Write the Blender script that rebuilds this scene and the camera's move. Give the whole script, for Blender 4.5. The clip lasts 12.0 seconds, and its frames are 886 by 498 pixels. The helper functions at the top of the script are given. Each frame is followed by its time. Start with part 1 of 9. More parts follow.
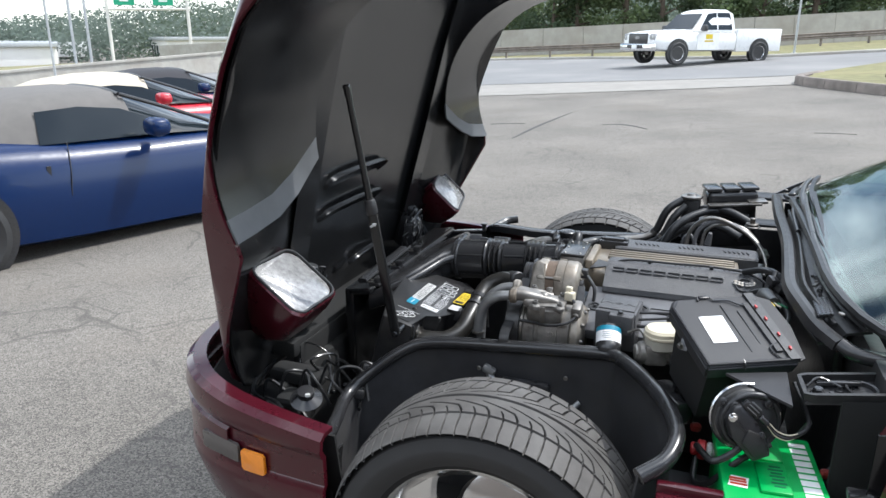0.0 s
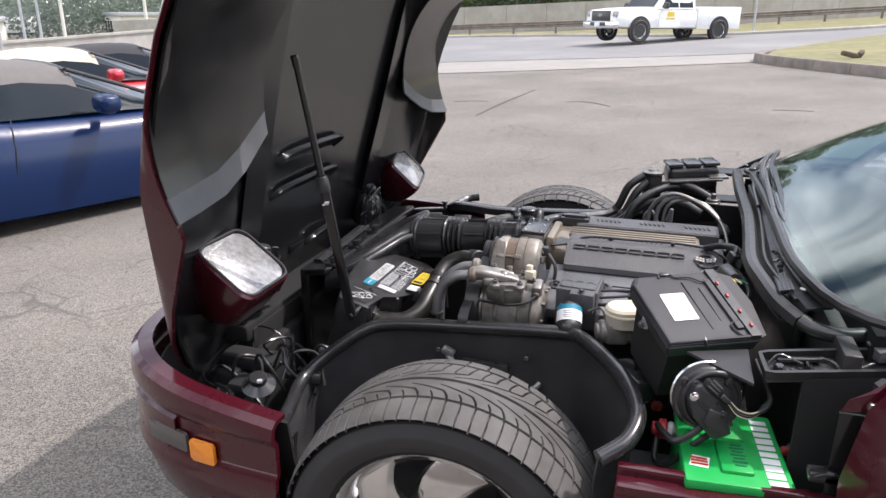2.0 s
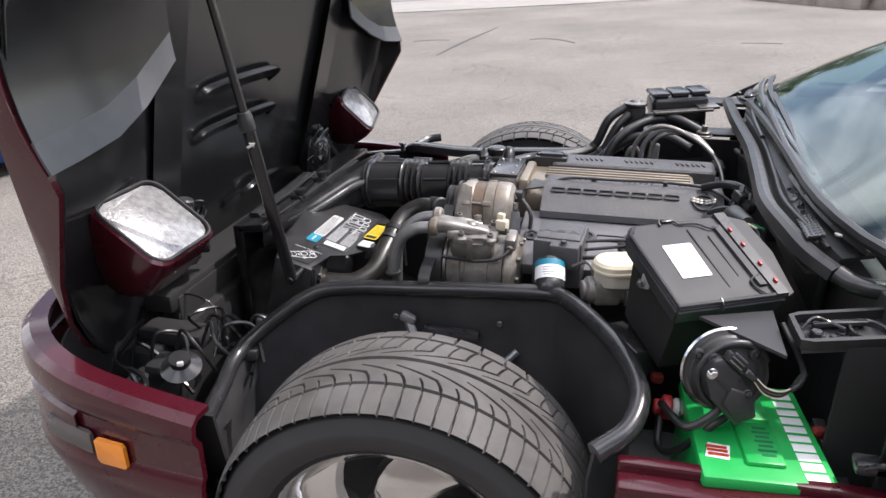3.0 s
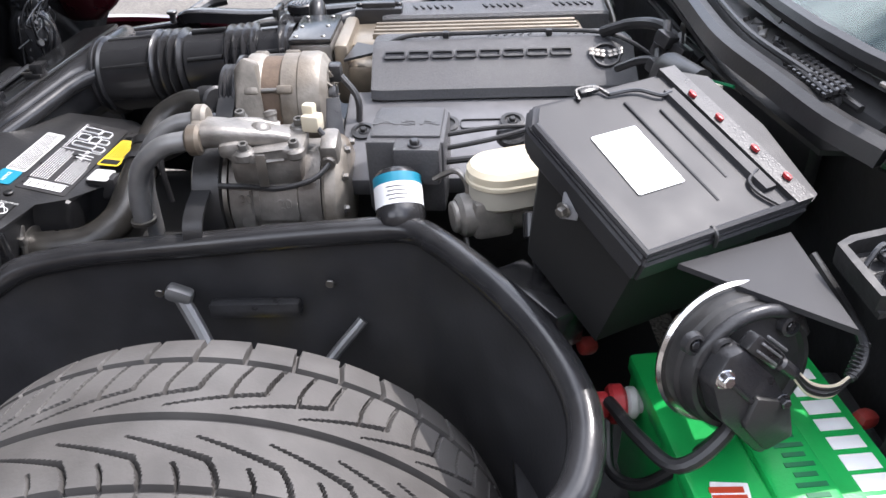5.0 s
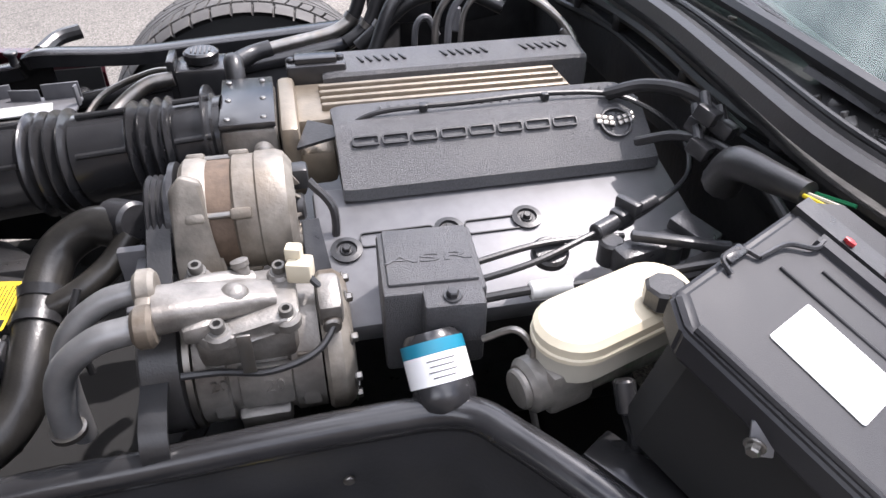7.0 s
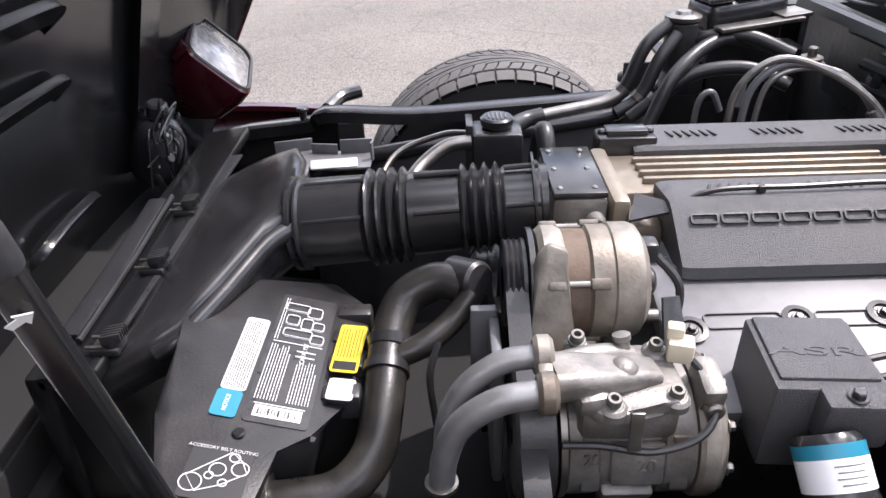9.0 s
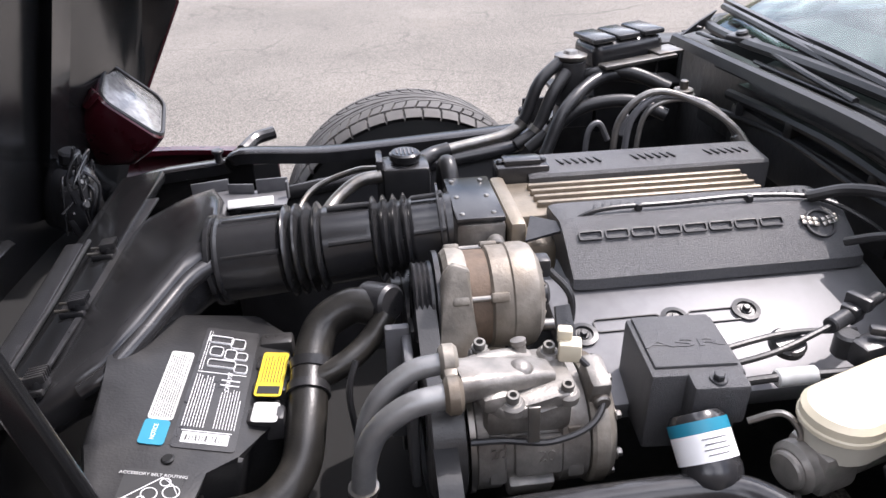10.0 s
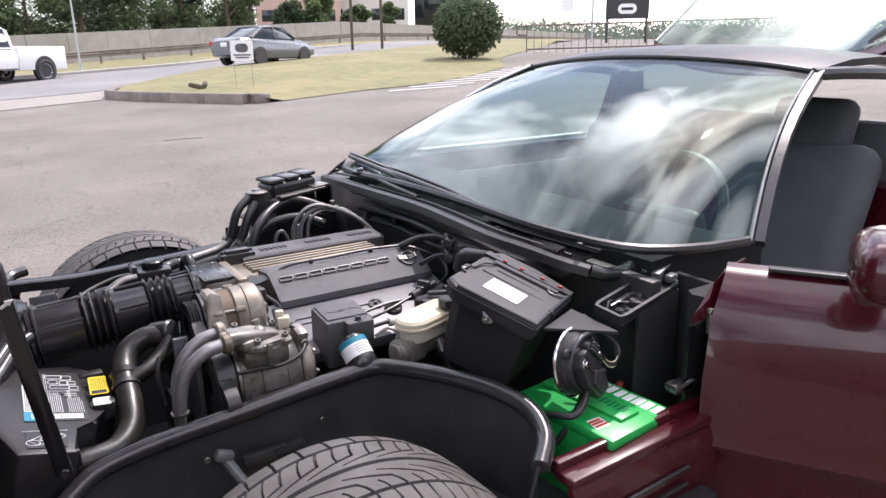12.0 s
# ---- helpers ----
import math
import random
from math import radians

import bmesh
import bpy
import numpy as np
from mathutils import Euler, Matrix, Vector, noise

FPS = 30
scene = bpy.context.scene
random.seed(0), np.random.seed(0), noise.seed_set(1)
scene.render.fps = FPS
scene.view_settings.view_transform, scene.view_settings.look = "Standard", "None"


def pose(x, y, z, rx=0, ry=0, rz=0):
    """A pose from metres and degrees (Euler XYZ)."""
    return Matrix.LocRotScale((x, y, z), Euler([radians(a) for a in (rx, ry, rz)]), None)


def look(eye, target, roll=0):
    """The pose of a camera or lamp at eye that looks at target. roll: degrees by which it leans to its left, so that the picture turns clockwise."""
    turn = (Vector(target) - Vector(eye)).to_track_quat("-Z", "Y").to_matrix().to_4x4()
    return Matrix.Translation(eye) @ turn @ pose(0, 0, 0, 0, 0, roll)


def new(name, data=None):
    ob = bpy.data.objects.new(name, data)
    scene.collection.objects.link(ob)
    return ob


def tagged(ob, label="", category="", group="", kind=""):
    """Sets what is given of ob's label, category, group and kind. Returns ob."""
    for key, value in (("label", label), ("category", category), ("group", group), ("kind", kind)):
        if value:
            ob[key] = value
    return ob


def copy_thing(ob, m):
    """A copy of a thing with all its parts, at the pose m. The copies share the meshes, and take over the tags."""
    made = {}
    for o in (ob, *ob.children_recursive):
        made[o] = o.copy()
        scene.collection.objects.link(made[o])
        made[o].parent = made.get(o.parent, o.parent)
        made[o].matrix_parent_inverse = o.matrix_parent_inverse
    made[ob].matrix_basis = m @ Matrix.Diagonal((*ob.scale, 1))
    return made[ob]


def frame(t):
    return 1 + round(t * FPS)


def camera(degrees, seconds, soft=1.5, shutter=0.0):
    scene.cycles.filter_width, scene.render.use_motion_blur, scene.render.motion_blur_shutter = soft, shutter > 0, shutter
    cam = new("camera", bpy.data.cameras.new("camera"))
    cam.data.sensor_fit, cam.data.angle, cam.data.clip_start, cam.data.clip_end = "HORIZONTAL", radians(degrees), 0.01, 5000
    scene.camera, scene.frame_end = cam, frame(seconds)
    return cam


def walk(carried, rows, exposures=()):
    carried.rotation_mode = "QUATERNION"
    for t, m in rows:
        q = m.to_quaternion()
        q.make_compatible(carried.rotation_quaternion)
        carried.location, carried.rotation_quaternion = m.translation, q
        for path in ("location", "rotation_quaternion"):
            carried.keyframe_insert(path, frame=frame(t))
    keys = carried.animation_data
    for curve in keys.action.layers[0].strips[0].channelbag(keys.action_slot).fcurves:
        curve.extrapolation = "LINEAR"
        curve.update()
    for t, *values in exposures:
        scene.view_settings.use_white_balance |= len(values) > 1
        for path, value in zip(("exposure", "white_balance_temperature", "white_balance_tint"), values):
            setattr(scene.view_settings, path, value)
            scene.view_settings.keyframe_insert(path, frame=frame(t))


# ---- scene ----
cam = camera(64.5, 12.0)
PATH = [
    (0, (0.362, -2.016, 1.368), (-0.309, -0.224, 0.786), -0.13),
    (0.5, (0.387, -2.008, 1.357), (-0.257, -0.206, 0.774), 0.39),
    (1, (0.392, -2.000, 1.360), (-0.235, -0.194, 0.772), 0.33),
    (1.5, (0.390, -1.987, 1.360), (-0.218, -0.181, 0.753), 0.28),
    (2, (0.364, -1.958, 1.350), (-0.209, -0.151, 0.711), 0.17),
    (2.5, (0.338, -1.842, 1.310), (-0.208, -0.050, 0.610), -0.24),
    (4.5, (0.229, -1.293, 1.131), (0.103, 0.414, 0.097), -1.28),
    (5, (0.262, -1.186, 1.088), (0.220, 0.487, -0.006), -1.93),
    (5.5, (0.266, -1.118, 1.064), (0.455, 0.511, -0.081), -0.79),
    (6, (0.208, -1.030, 1.093), (0.546, 0.561, -0.072), -0.61),
    (6.5, (0.149, -0.941, 1.126), (0.511, 0.623, -0.067), 0.23),
    (8.5, (-0.072, -0.853, 1.156), (0.040, 0.842, 0.100), -1.17),
    (9, (-0.130, -0.855, 1.159), (-0.150, 0.856, 0.124), -1.97),
    (9.5, (-0.155, -0.873, 1.162), (-0.197, 0.860, 0.164), -2.51),
    (10, (-0.116, -0.924, 1.182), (0.083, 0.823, 0.230), -1.47),
    (10.5, (-0.018, -1.071, 1.211), (0.402, 0.681, 0.342), -2.28),
    (11, (-0.006, -1.273, 1.234), (0.618, 0.471, 0.478), -1.80),
    (11.5, (-0.117, -1.426, 1.252), (0.727, 0.263, 0.593), -1.77),
    (12, (-0.359, -1.617, 1.253), (0.685, -0.001, 0.706), -0.90),
]
# the clip's camera opens up over the dark bay and closes down again outside
LIGHT = [(0.0, 0.42, 6250, 8), (0.6, 0.42, 6300, 9), (1.2, 0.42, 6500, 14), (2.5, 0.48, 6700, 16), (4.5, 0.84, 6500, 14), (5.0, 0.94, 6450, 15), (6.5, 0.98, 6500, 17), (8.5, 0.84, 6600, 18), (9.5, 0.84, 6600, 19), (10.5, 0.72, 6550, 17), (11.3, 0.60, 6550, 17), (12.0, 0.46, 6650, 20)]
walk(cam, [(t, look(eye, target, roll)) for t, eye, target, roll in PATH], LIGHT)

# ---------------------------------------------------------------- light
SUN_AZ, SUN_EL = 28.0, 58.0          # degrees: azimuth from +x towards +y, and height
world = bpy.data.worlds.new("sky")
scene.world = world
world.use_nodes = True
wn = world.node_tree
wn.nodes.clear()
w_out = wn.nodes.new("ShaderNodeOutputWorld")
w_bg = wn.nodes.new("ShaderNodeBackground")
w_sky = wn.nodes.new("ShaderNodeTexSky")
w_sky.sky_type, w_sky.sun_disc = "NISHITA", False
w_sky.sun_elevation, w_sky.sun_rotation = radians(SUN_EL), radians(90 - SUN_AZ)
w_sky.dust_density, w_sky.air_density = 1.2, 1.0
w_cloud = wn.nodes.new("ShaderNodeTexNoise")
w_cloud.inputs["Scale"].default_value = 2.4
w_cloud.inputs["Detail"].default_value = 8
w_cloud.inputs["Distortion"].default_value = 0.4
w_ramp = wn.nodes.new("ShaderNodeValToRGB")
w_ramp.color_ramp.elements[0].position, w_ramp.color_ramp.elements[1].position = 0.43, 0.60
w_mix = wn.nodes.new("ShaderNodeMix")
w_mix.data_type = "RGBA"
w_lit = wn.nodes.new("ShaderNodeVectorMath")
w_lit.operation = "MULTIPLY_ADD"
w_lit.inputs[1].default_value = (1.3, 1.25, 1.1)
w_lit.inputs[2].default_value = (15.5, 15.9, 16.3)
wn.links.new(w_sky.outputs["Color"], w_lit.inputs[0])
w_tc = wn.nodes.new("ShaderNodeTexCoord")
wn.links.new(w_tc.outputs["Generated"], w_cloud.inputs["Vector"])
wn.links.new(w_cloud.outputs["Fac"], w_ramp.inputs["Fac"])
wn.links.new(w_ramp.outputs["Color"], w_mix.inputs["Factor"])
wn.links.new(w_sky.outputs["Color"], w_mix.inputs["A"])
wn.links.new(w_mix.outputs["Result"], w_bg.inputs["Color"])
wn.links.new(w_bg.outputs["Background"], w_out.inputs["Surface"])
w_bg.inputs["Strength"].default_value = 0.112
# bright thin cloud round the sun
w_dot = wn.nodes.new("ShaderNodeVectorMath")
w_dot.operation = "DOT_PRODUCT"
w_dot.inputs[1].default_value = (math.cos(radians(SUN_EL)) * math.cos(radians(SUN_AZ)), math.cos(radians(SUN_EL)) * math.sin(radians(SUN_AZ)), math.sin(radians(SUN_EL)))
wn.links.new(w_tc.outputs["Generated"], w_dot.inputs[0])
w_clip = wn.nodes.new("ShaderNodeMath")
w_clip.operation = "MAXIMUM"
w_clip.inputs[1].default_value = 0.0
wn.links.new(w_dot.outputs["Value"], w_clip.inputs[0])
w_pow = wn.nodes.new("ShaderNodeMath")
w_pow.operation = "POWER"
w_pow.inputs[1].default_value = 7.0
wn.links.new(w_clip.outputs["Value"], w_pow.inputs[0])
w_glow = wn.nodes.new("ShaderNodeMath")
w_glow.operation = "MULTIPLY_ADD"
w_glow.inputs[1].default_value, w_glow.inputs[2].default_value = 1.2, 1.0
wn.links.new(w_pow.outputs["Value"], w_glow.inputs[0])
w_halo = wn.nodes.new("ShaderNodeVectorMath")
w_halo.operation = "SCALE"
wn.links.new(w_lit.outputs["Vector"], w_halo.inputs[0])
wn.links.new(w_glow.outputs["Value"], w_halo.inputs["Scale"])
wn.links.new(w_halo.outputs["Vector"], w_mix.inputs["B"])

sun = new("sun", bpy.data.lights.new("sun", "SUN"))
sun.data.energy, sun.data.angle, sun.data.color = 3.1, radians(0.6), (1.0, 0.975, 0.945)
az, el = radians(SUN_AZ), radians(SUN_EL)
sun.matrix_basis = look((6 * math.cos(az), 6 * math.sin(az), 8), (6 * math.cos(az) - math.cos(el) * math.cos(az), 6 * math.sin(az) - math.cos(el) * math.sin(az), 8 - math.sin(el)))


# ---------------------------------------------------------------- materials
def material(name, color, rough=0.5, metal=0.0, grain=0.0, grain_scale=40.0, bump=0.0, bump_scale=200.0, spots=0.0, coat=0.0, dirt=None, dirt_amount=0.0, dirt_scale=6.0, spec=0.5):
    """A surface: base colour with variation at two scales, roughness variation and fine relief."""
    m = bpy.data.materials.new(name)
    m.use_nodes = True
    nt = m.node_tree
    b = nt.nodes["Principled BSDF"]
    b.inputs["Roughness"].default_value = rough
    b.inputs["Metallic"].default_value = metal
    b.inputs["Coat Weight"].default_value = coat
    b.inputs["Coat Roughness"].default_value = 0.04
    b.inputs["Specular IOR Level"].default_value = spec
    tc = nt.nodes.new("ShaderNodeTexCoord")
    base = nt.nodes.new("ShaderNodeRGB")
    base.outputs[0].default_value = (*color, 1)
    col = base.outputs[0]
    if grain > 0:
        n = nt.nodes.new("ShaderNodeTexNoise")
        n.inputs["Scale"].default_value, n.inputs["Detail"].default_value = grain_scale, 6
        nt.links.new(tc.outputs["Object"], n.inputs["Vector"])
        hs = nt.nodes.new("ShaderNodeMapRange")
        hs.inputs["From Min"].default_value, hs.inputs["From Max"].default_value = 0.25, 0.75
        hs.inputs["To Min"].default_value, hs.inputs["To Max"].default_value = 1 - grain, 1 + grain
        nt.links.new(n.outputs["Fac"], hs.inputs["Value"])
        mul = nt.nodes.new("ShaderNodeVectorMath")
        mul.operation = "SCALE"
        nt.links.new(col, mul.inputs[0])
        nt.links.new(hs.outputs["Result"], mul.inputs["Scale"])
        col = mul.outputs["Vector"]
        rr = nt.nodes.new("ShaderNodeMapRange")
        rr.inputs["To Min"].default_value, rr.inputs["To Max"].default_value = max(0.02, rough - 0.12), min(1, rough + 0.12)
        nt.links.new(n.outputs["Fac"], rr.inputs["Value"])
        nt.links.new(rr.outputs["Result"], b.inputs["Roughness"])
    if dirt:
        n2 = nt.nodes.new("ShaderNodeTexNoise")
        n2.inputs["Scale"].default_value, n2.inputs["Detail"].default_value = dirt_scale, 8
        nt.links.new(tc.outputs["Object"], n2.inputs["Vector"])
        rmp = nt.nodes.new("ShaderNodeMapRange")
        rmp.inputs["From Min"].default_value, rmp.inputs["From Max"].default_value = 0.48, 0.68
        rmp.inputs["To Max"].default_value = dirt_amount
        nt.links.new(n2.outputs["Fac"], rmp.inputs["Value"])
        mx = nt.nodes.new("ShaderNodeMix")
        mx.data_type = "RGBA"
        mx.inputs["B"].default_value = (*dirt, 1)
        nt.links.new(rmp.outputs["Result"], mx.inputs["Factor"])
        nt.links.new(col, mx.inputs["A"])
        col = mx.outputs["Result"]
    nt.links.new(col, b.inputs["Base Color"])
    if bump > 0:
        n3 = nt.nodes.new("ShaderNodeTexNoise")
        n3.inputs["Scale"].default_value, n3.inputs["Detail"].default_value = bump_scale, 3
        nt.links.new(tc.outputs["Object"], n3.inputs["Vector"])
        bp = nt.nodes.new("ShaderNodeBump")
        bp.inputs["Strength"].default_value, bp.inputs["Distance"].default_value = bump, 0.002
        nt.links.new(n3.outputs["Fac"], bp.inputs["Height"])
        nt.links.new(bp.outputs["Normal"], b.inputs["Normal"])
    return m


MAROON = material("maroon paint", (0.050, 0.004, 0.009), 0.30, 0.0, 0.04, 30, coat=0.65, spec=0.25)
ROOFPANEL = material("smoked roof panel", (0.022, 0.020, 0.024), 0.38, 0, 0.2, 14, 0.05, 80)
BLUE = material("blue paint", (0.0006, 0.015, 0.070), 0.34, 0.0, 0.03, 30, coat=0.25, spec=0.3)
WHITE = material("white paint", (0.78, 0.78, 0.77), 0.3, 0, 0.04, 8, coat=0.6)
RED = material("red paint", (0.5, 0.015, 0.03), 0.3, 0, 0.04, 8, coat=0.8)
GREY = material("grey car paint", (0.13, 0.135, 0.15), 0.3, 0.4, 0.06, 8, coat=0.8)
BLACK = material("black plastic", (0.029, 0.029, 0.031), 0.32, 0, 0.35, 60, 0.18, 420, dirt=(0.048, 0.045, 0.041), dirt_amount=0.45)
SATIN = material("satin black plastic", (0.023, 0.023, 0.0245), 0.22, 0, 0.2, 30, 0.05, 300, dirt=(0.032, 0.031, 0.029), dirt_amount=0.3, spec=0.6)
LINER = material("black painted liner", (0.010, 0.0103, 0.011), 0.20, 0, 0.2, 9, 0.03, 40, dirt=(0.012, 0.012, 0.013), dirt_amount=0.4, spec=0.6)
COVER = material("textured dark plastic cover", (0.050, 0.050, 0.054), 0.40, 0, 0.5, 420, 0.8, 900, dirt=(0.10, 0.098, 0.094), dirt_amount=0.35, spec=0.8)
SHROUD = material("dusty black shroud", (0.016, 0.016, 0.017), 0.42, 0, 0.3, 30, 0.15, 300, dirt=(0.045, 0.043, 0.040), dirt_amount=0.45, dirt_scale=14, spec=0.45)
BOXPLASTIC = material("smooth dark plastic", (0.024, 0.024, 0.027), 0.50, 0, 0.12, 25, 0.12, 1200, dirt=(0.05, 0.05, 0.05), dirt_amount=0.3, dirt_scale=9, spec=0.38)
MATTE = material("matte black plastic", (0.025, 0.025, 0.026), 0.42, 0, 0.35, 40, 0.4, 70, dirt=(0.032, 0.030, 0.027), dirt_amount=0.5, dirt_scale=14, spec=0.4)
# base paler than the tunnel's: dust, and sun glare put into the colour
LIP = material("dusty sunlit black lip", (0.065, 0.066, 0.07), 0.45, 0, 0.3, 12, 0.05, 60)
DUSTY = material("dusty black fender plastic", (0.036, 0.036, 0.039), 0.55, 0, 0.3, 18, 0.15, 160, dirt=(0.065, 0.062, 0.058), dirt_amount=0.5, dirt_scale=5)
RUBBER = material("black rubber", (0.021, 0.021, 0.022), 0.36, 0, 0.2, 50, 0.1, 300, dirt=(0.03, 0.028, 0.026), dirt_amount=0.3, dirt_scale=15)
HOSE = material("dusty rubber hose", (0.017, 0.016, 0.0145), 0.32, 0, 0.25, 40, 0.15, 240, dirt=(0.06, 0.054, 0.045), dirt_amount=0.4, dirt_scale=16)
TYRE = material("tyre rubber", (0.072, 0.067, 0.063), 0.68, 0, 0.25, 25, 0.12, 300, dirt=(0.13, 0.125, 0.12), dirt_amount=0.5, dirt_scale=9)
# near black that puts the shade of grooves and deep recesses into the colour
SHADE_BLACK = material("dull shade black", (0.012, 0.012, 0.012), 0.85)
SIDEWALL = material("tyre sidewall", (0.030, 0.030, 0.031), 0.6, 0, 0.2, 20, 0.1, 200)
ALU = material("cast aluminium", (0.225, 0.212, 0.195), 0.42, 0.5, 0.3, 45, 0.3, 220, dirt=(0.075, 0.062, 0.05), dirt_amount=0.75, dirt_scale=14)
ALU_WARM = material("weathered cast aluminium", (0.25, 0.228, 0.197), 0.46, 0.4, 0.35, 45, 0.22, 240, dirt=(0.12, 0.088, 0.058), dirt_amount=0.7, dirt_scale=13)
GOLD = material("pale gold intake casting", (0.27, 0.23, 0.18), 0.40, 0.6, 0.15, 50, 0.2, 260)
STEEL = material("zinc plated steel", (0.25, 0.24, 0.225), 0.36, 0.9, 0.25, 60, dirt=(0.14, 0.11, 0.08), dirt_amount=0.5, dirt_scale=30)
TUBE_GREY = material("dull aluminium pipe", (0.30, 0.30, 0.30), 0.45, 0.7, 0.2, 40, 0.1, 200)
CHROME = material("polished rim metal", (0.72, 0.72, 0.72), 0.18, 1.0, 0.06, 12)
VALVE = material("grey valve cover", (0.15, 0.15, 0.157), 0.48, 0.35, 0.12, 60, 0.08, 900, dirt=(0.09, 0.085, 0.08), dirt_amount=0.3)
IVORY = material("aged ivory plastic", (0.62, 0.56, 0.43), 0.35, 0, 0.07, 20, dirt=(0.36, 0.28, 0.16), dirt_amount=0.35)
IVORY_TANK = material("translucent tank plastic", (0.42, 0.40, 0.34), 0.4, 0, 0.1, 20, dirt=(0.12, 0.11, 0.09), dirt_amount=0.5)
GREEN = material("green battery plastic", (0.004, 0.36, 0.075), 0.35, 0, 0.05, 30, 0.1, 400)
GREEN_DK = material("dark green print", (0.003, 0.13, 0.05), 0.4)
LABEL = material("white label", (0.80, 0.80, 0.80), 0.45, 0, 0.03, 60)
LABEL_DIRTY = material("worn white label", (0.52, 0.52, 0.51), 0.5, 0, 0.15, 80, dirt=(0.3, 0.3, 0.28), dirt_amount=0.5, dirt_scale=25)
YELLOW = material("yellow label", (0.66, 0.48, 0.02), 0.5, 0, 0.08, 60, dirt=(0.45, 0.36, 0.06), dirt_amount=0.3, dirt_scale=30)
TEAL = material("teal label", (0.01, 0.20, 0.30), 0.4, 0, 0.06, 60)
PRINT = material("black print", (0.012, 0.012, 0.012), 0.45)
AMBER = material("amber lens", (0.85, 0.26, 0.01), 0.15, 0, 0.05, 90, coat=1.0)
REDPLASTIC = material("red plastic", (0.42, 0.03, 0.035), 0.4, 0, 0.12, 60)
STATOR = material("rusty laminated steel", (0.13, 0.092, 0.066), 0.65, 0.2, 0.3, 80, 0.2, 300)
ORANGE = material("orange red plastic", (0.45, 0.05, 0.018), 0.45, 0, 0.12, 60)
PALEGREEN = material("green sign", (0.01, 0.30, 0.16), 0.5, 0, 0.05, 2)
TAN = material("tan canvas", (0.50, 0.44, 0.35), 0.85, 0, 0.12, 12, 0.4, 250)
GREYCLOTH = material("grey canvas", (0.13, 0.122, 0.115), 0.85, 0, 0.12, 12, 0.4, 250)
BLACKCLOTH = material("black canvas", (0.03, 0.03, 0.035), 0.85, 0, 0.12, 12, 0.4, 250)
DARKGLASS = material("dark car glass", (0.015, 0.02, 0.024), 0.06, 0, 0.0, spec=0.5)
DULLRED = material("dull red plastic", (0.22, 0.025, 0.02), 0.5, 0, 0.15, 60)
SCREW = material("grimy screw steel", (0.17, 0.165, 0.155), 0.52, 0.6, 0.3, 90, dirt=(0.06, 0.05, 0.04), dirt_amount=0.6, dirt_scale=40)
SMOKED = material("smoked lamp plastic", (0.085, 0.075, 0.07), 0.3, 0, 0.15, 40, coat=0.4)
DASH = material("dark dashboard vinyl", (0.014, 0.0145, 0.015), 0.85, 0, 0.12, 12, spec=0.15)
CABIN = material("grey cabin cloth", (0.27, 0.29, 0.285), 0.8, 0, 0.15, 12)
SEATCLOTH = material("dark seat cloth", (0.070, 0.074, 0.080), 0.75, 0, 0.15, 14, 0.2, 200)
CARPET = material("grey carpet", (0.20, 0.215, 0.21), 0.9, 0, 0.2, 18, 0.3, 300)
GALV = material("galvanised steel", (0.42, 0.43, 0.44), 0.5, 0.5, 0.12, 5)
CONCRETE = material("concrete", (0.37, 0.35, 0.315), 0.85, 0, 0.14, 2.5, 0.5, 30, dirt=(0.28, 0.25, 0.21), dirt_amount=0.6, dirt_scale=0.5)
APRON = material("pale concrete", (0.245, 0.230, 0.210), 0.85, 0, 0.12, 3, 0.4, 40, dirt=(0.20, 0.188, 0.168), dirt_amount=0.5, dirt_scale=0.7)
KERB = material("kerb concrete", (0.20, 0.17, 0.15), 0.9, 0, 0.25, 4, 0.6, 60, dirt=(0.08, 0.07, 0.06), dirt_amount=0.6, dirt_scale=1.5)
BRICK = material("pink building wall", (0.52, 0.36, 0.32), 0.9, 0, 0.06, 1)
PALEWALL = material("pale building wall", (0.66, 0.64, 0.61), 0.9, 0, 0.06, 0.5)
BARK = material("bark", (0.10, 0.075, 0.055), 0.9, 0, 0.3, 8, 0.6, 30)
SKIDMARK = material("tar seam", (0.055, 0.053, 0.05), 0.9, 0, 0.2, 10)
PAINTLINE = material("worn white line", (0.66, 0.65, 0.63), 0.8, 0, 0.15, 12)


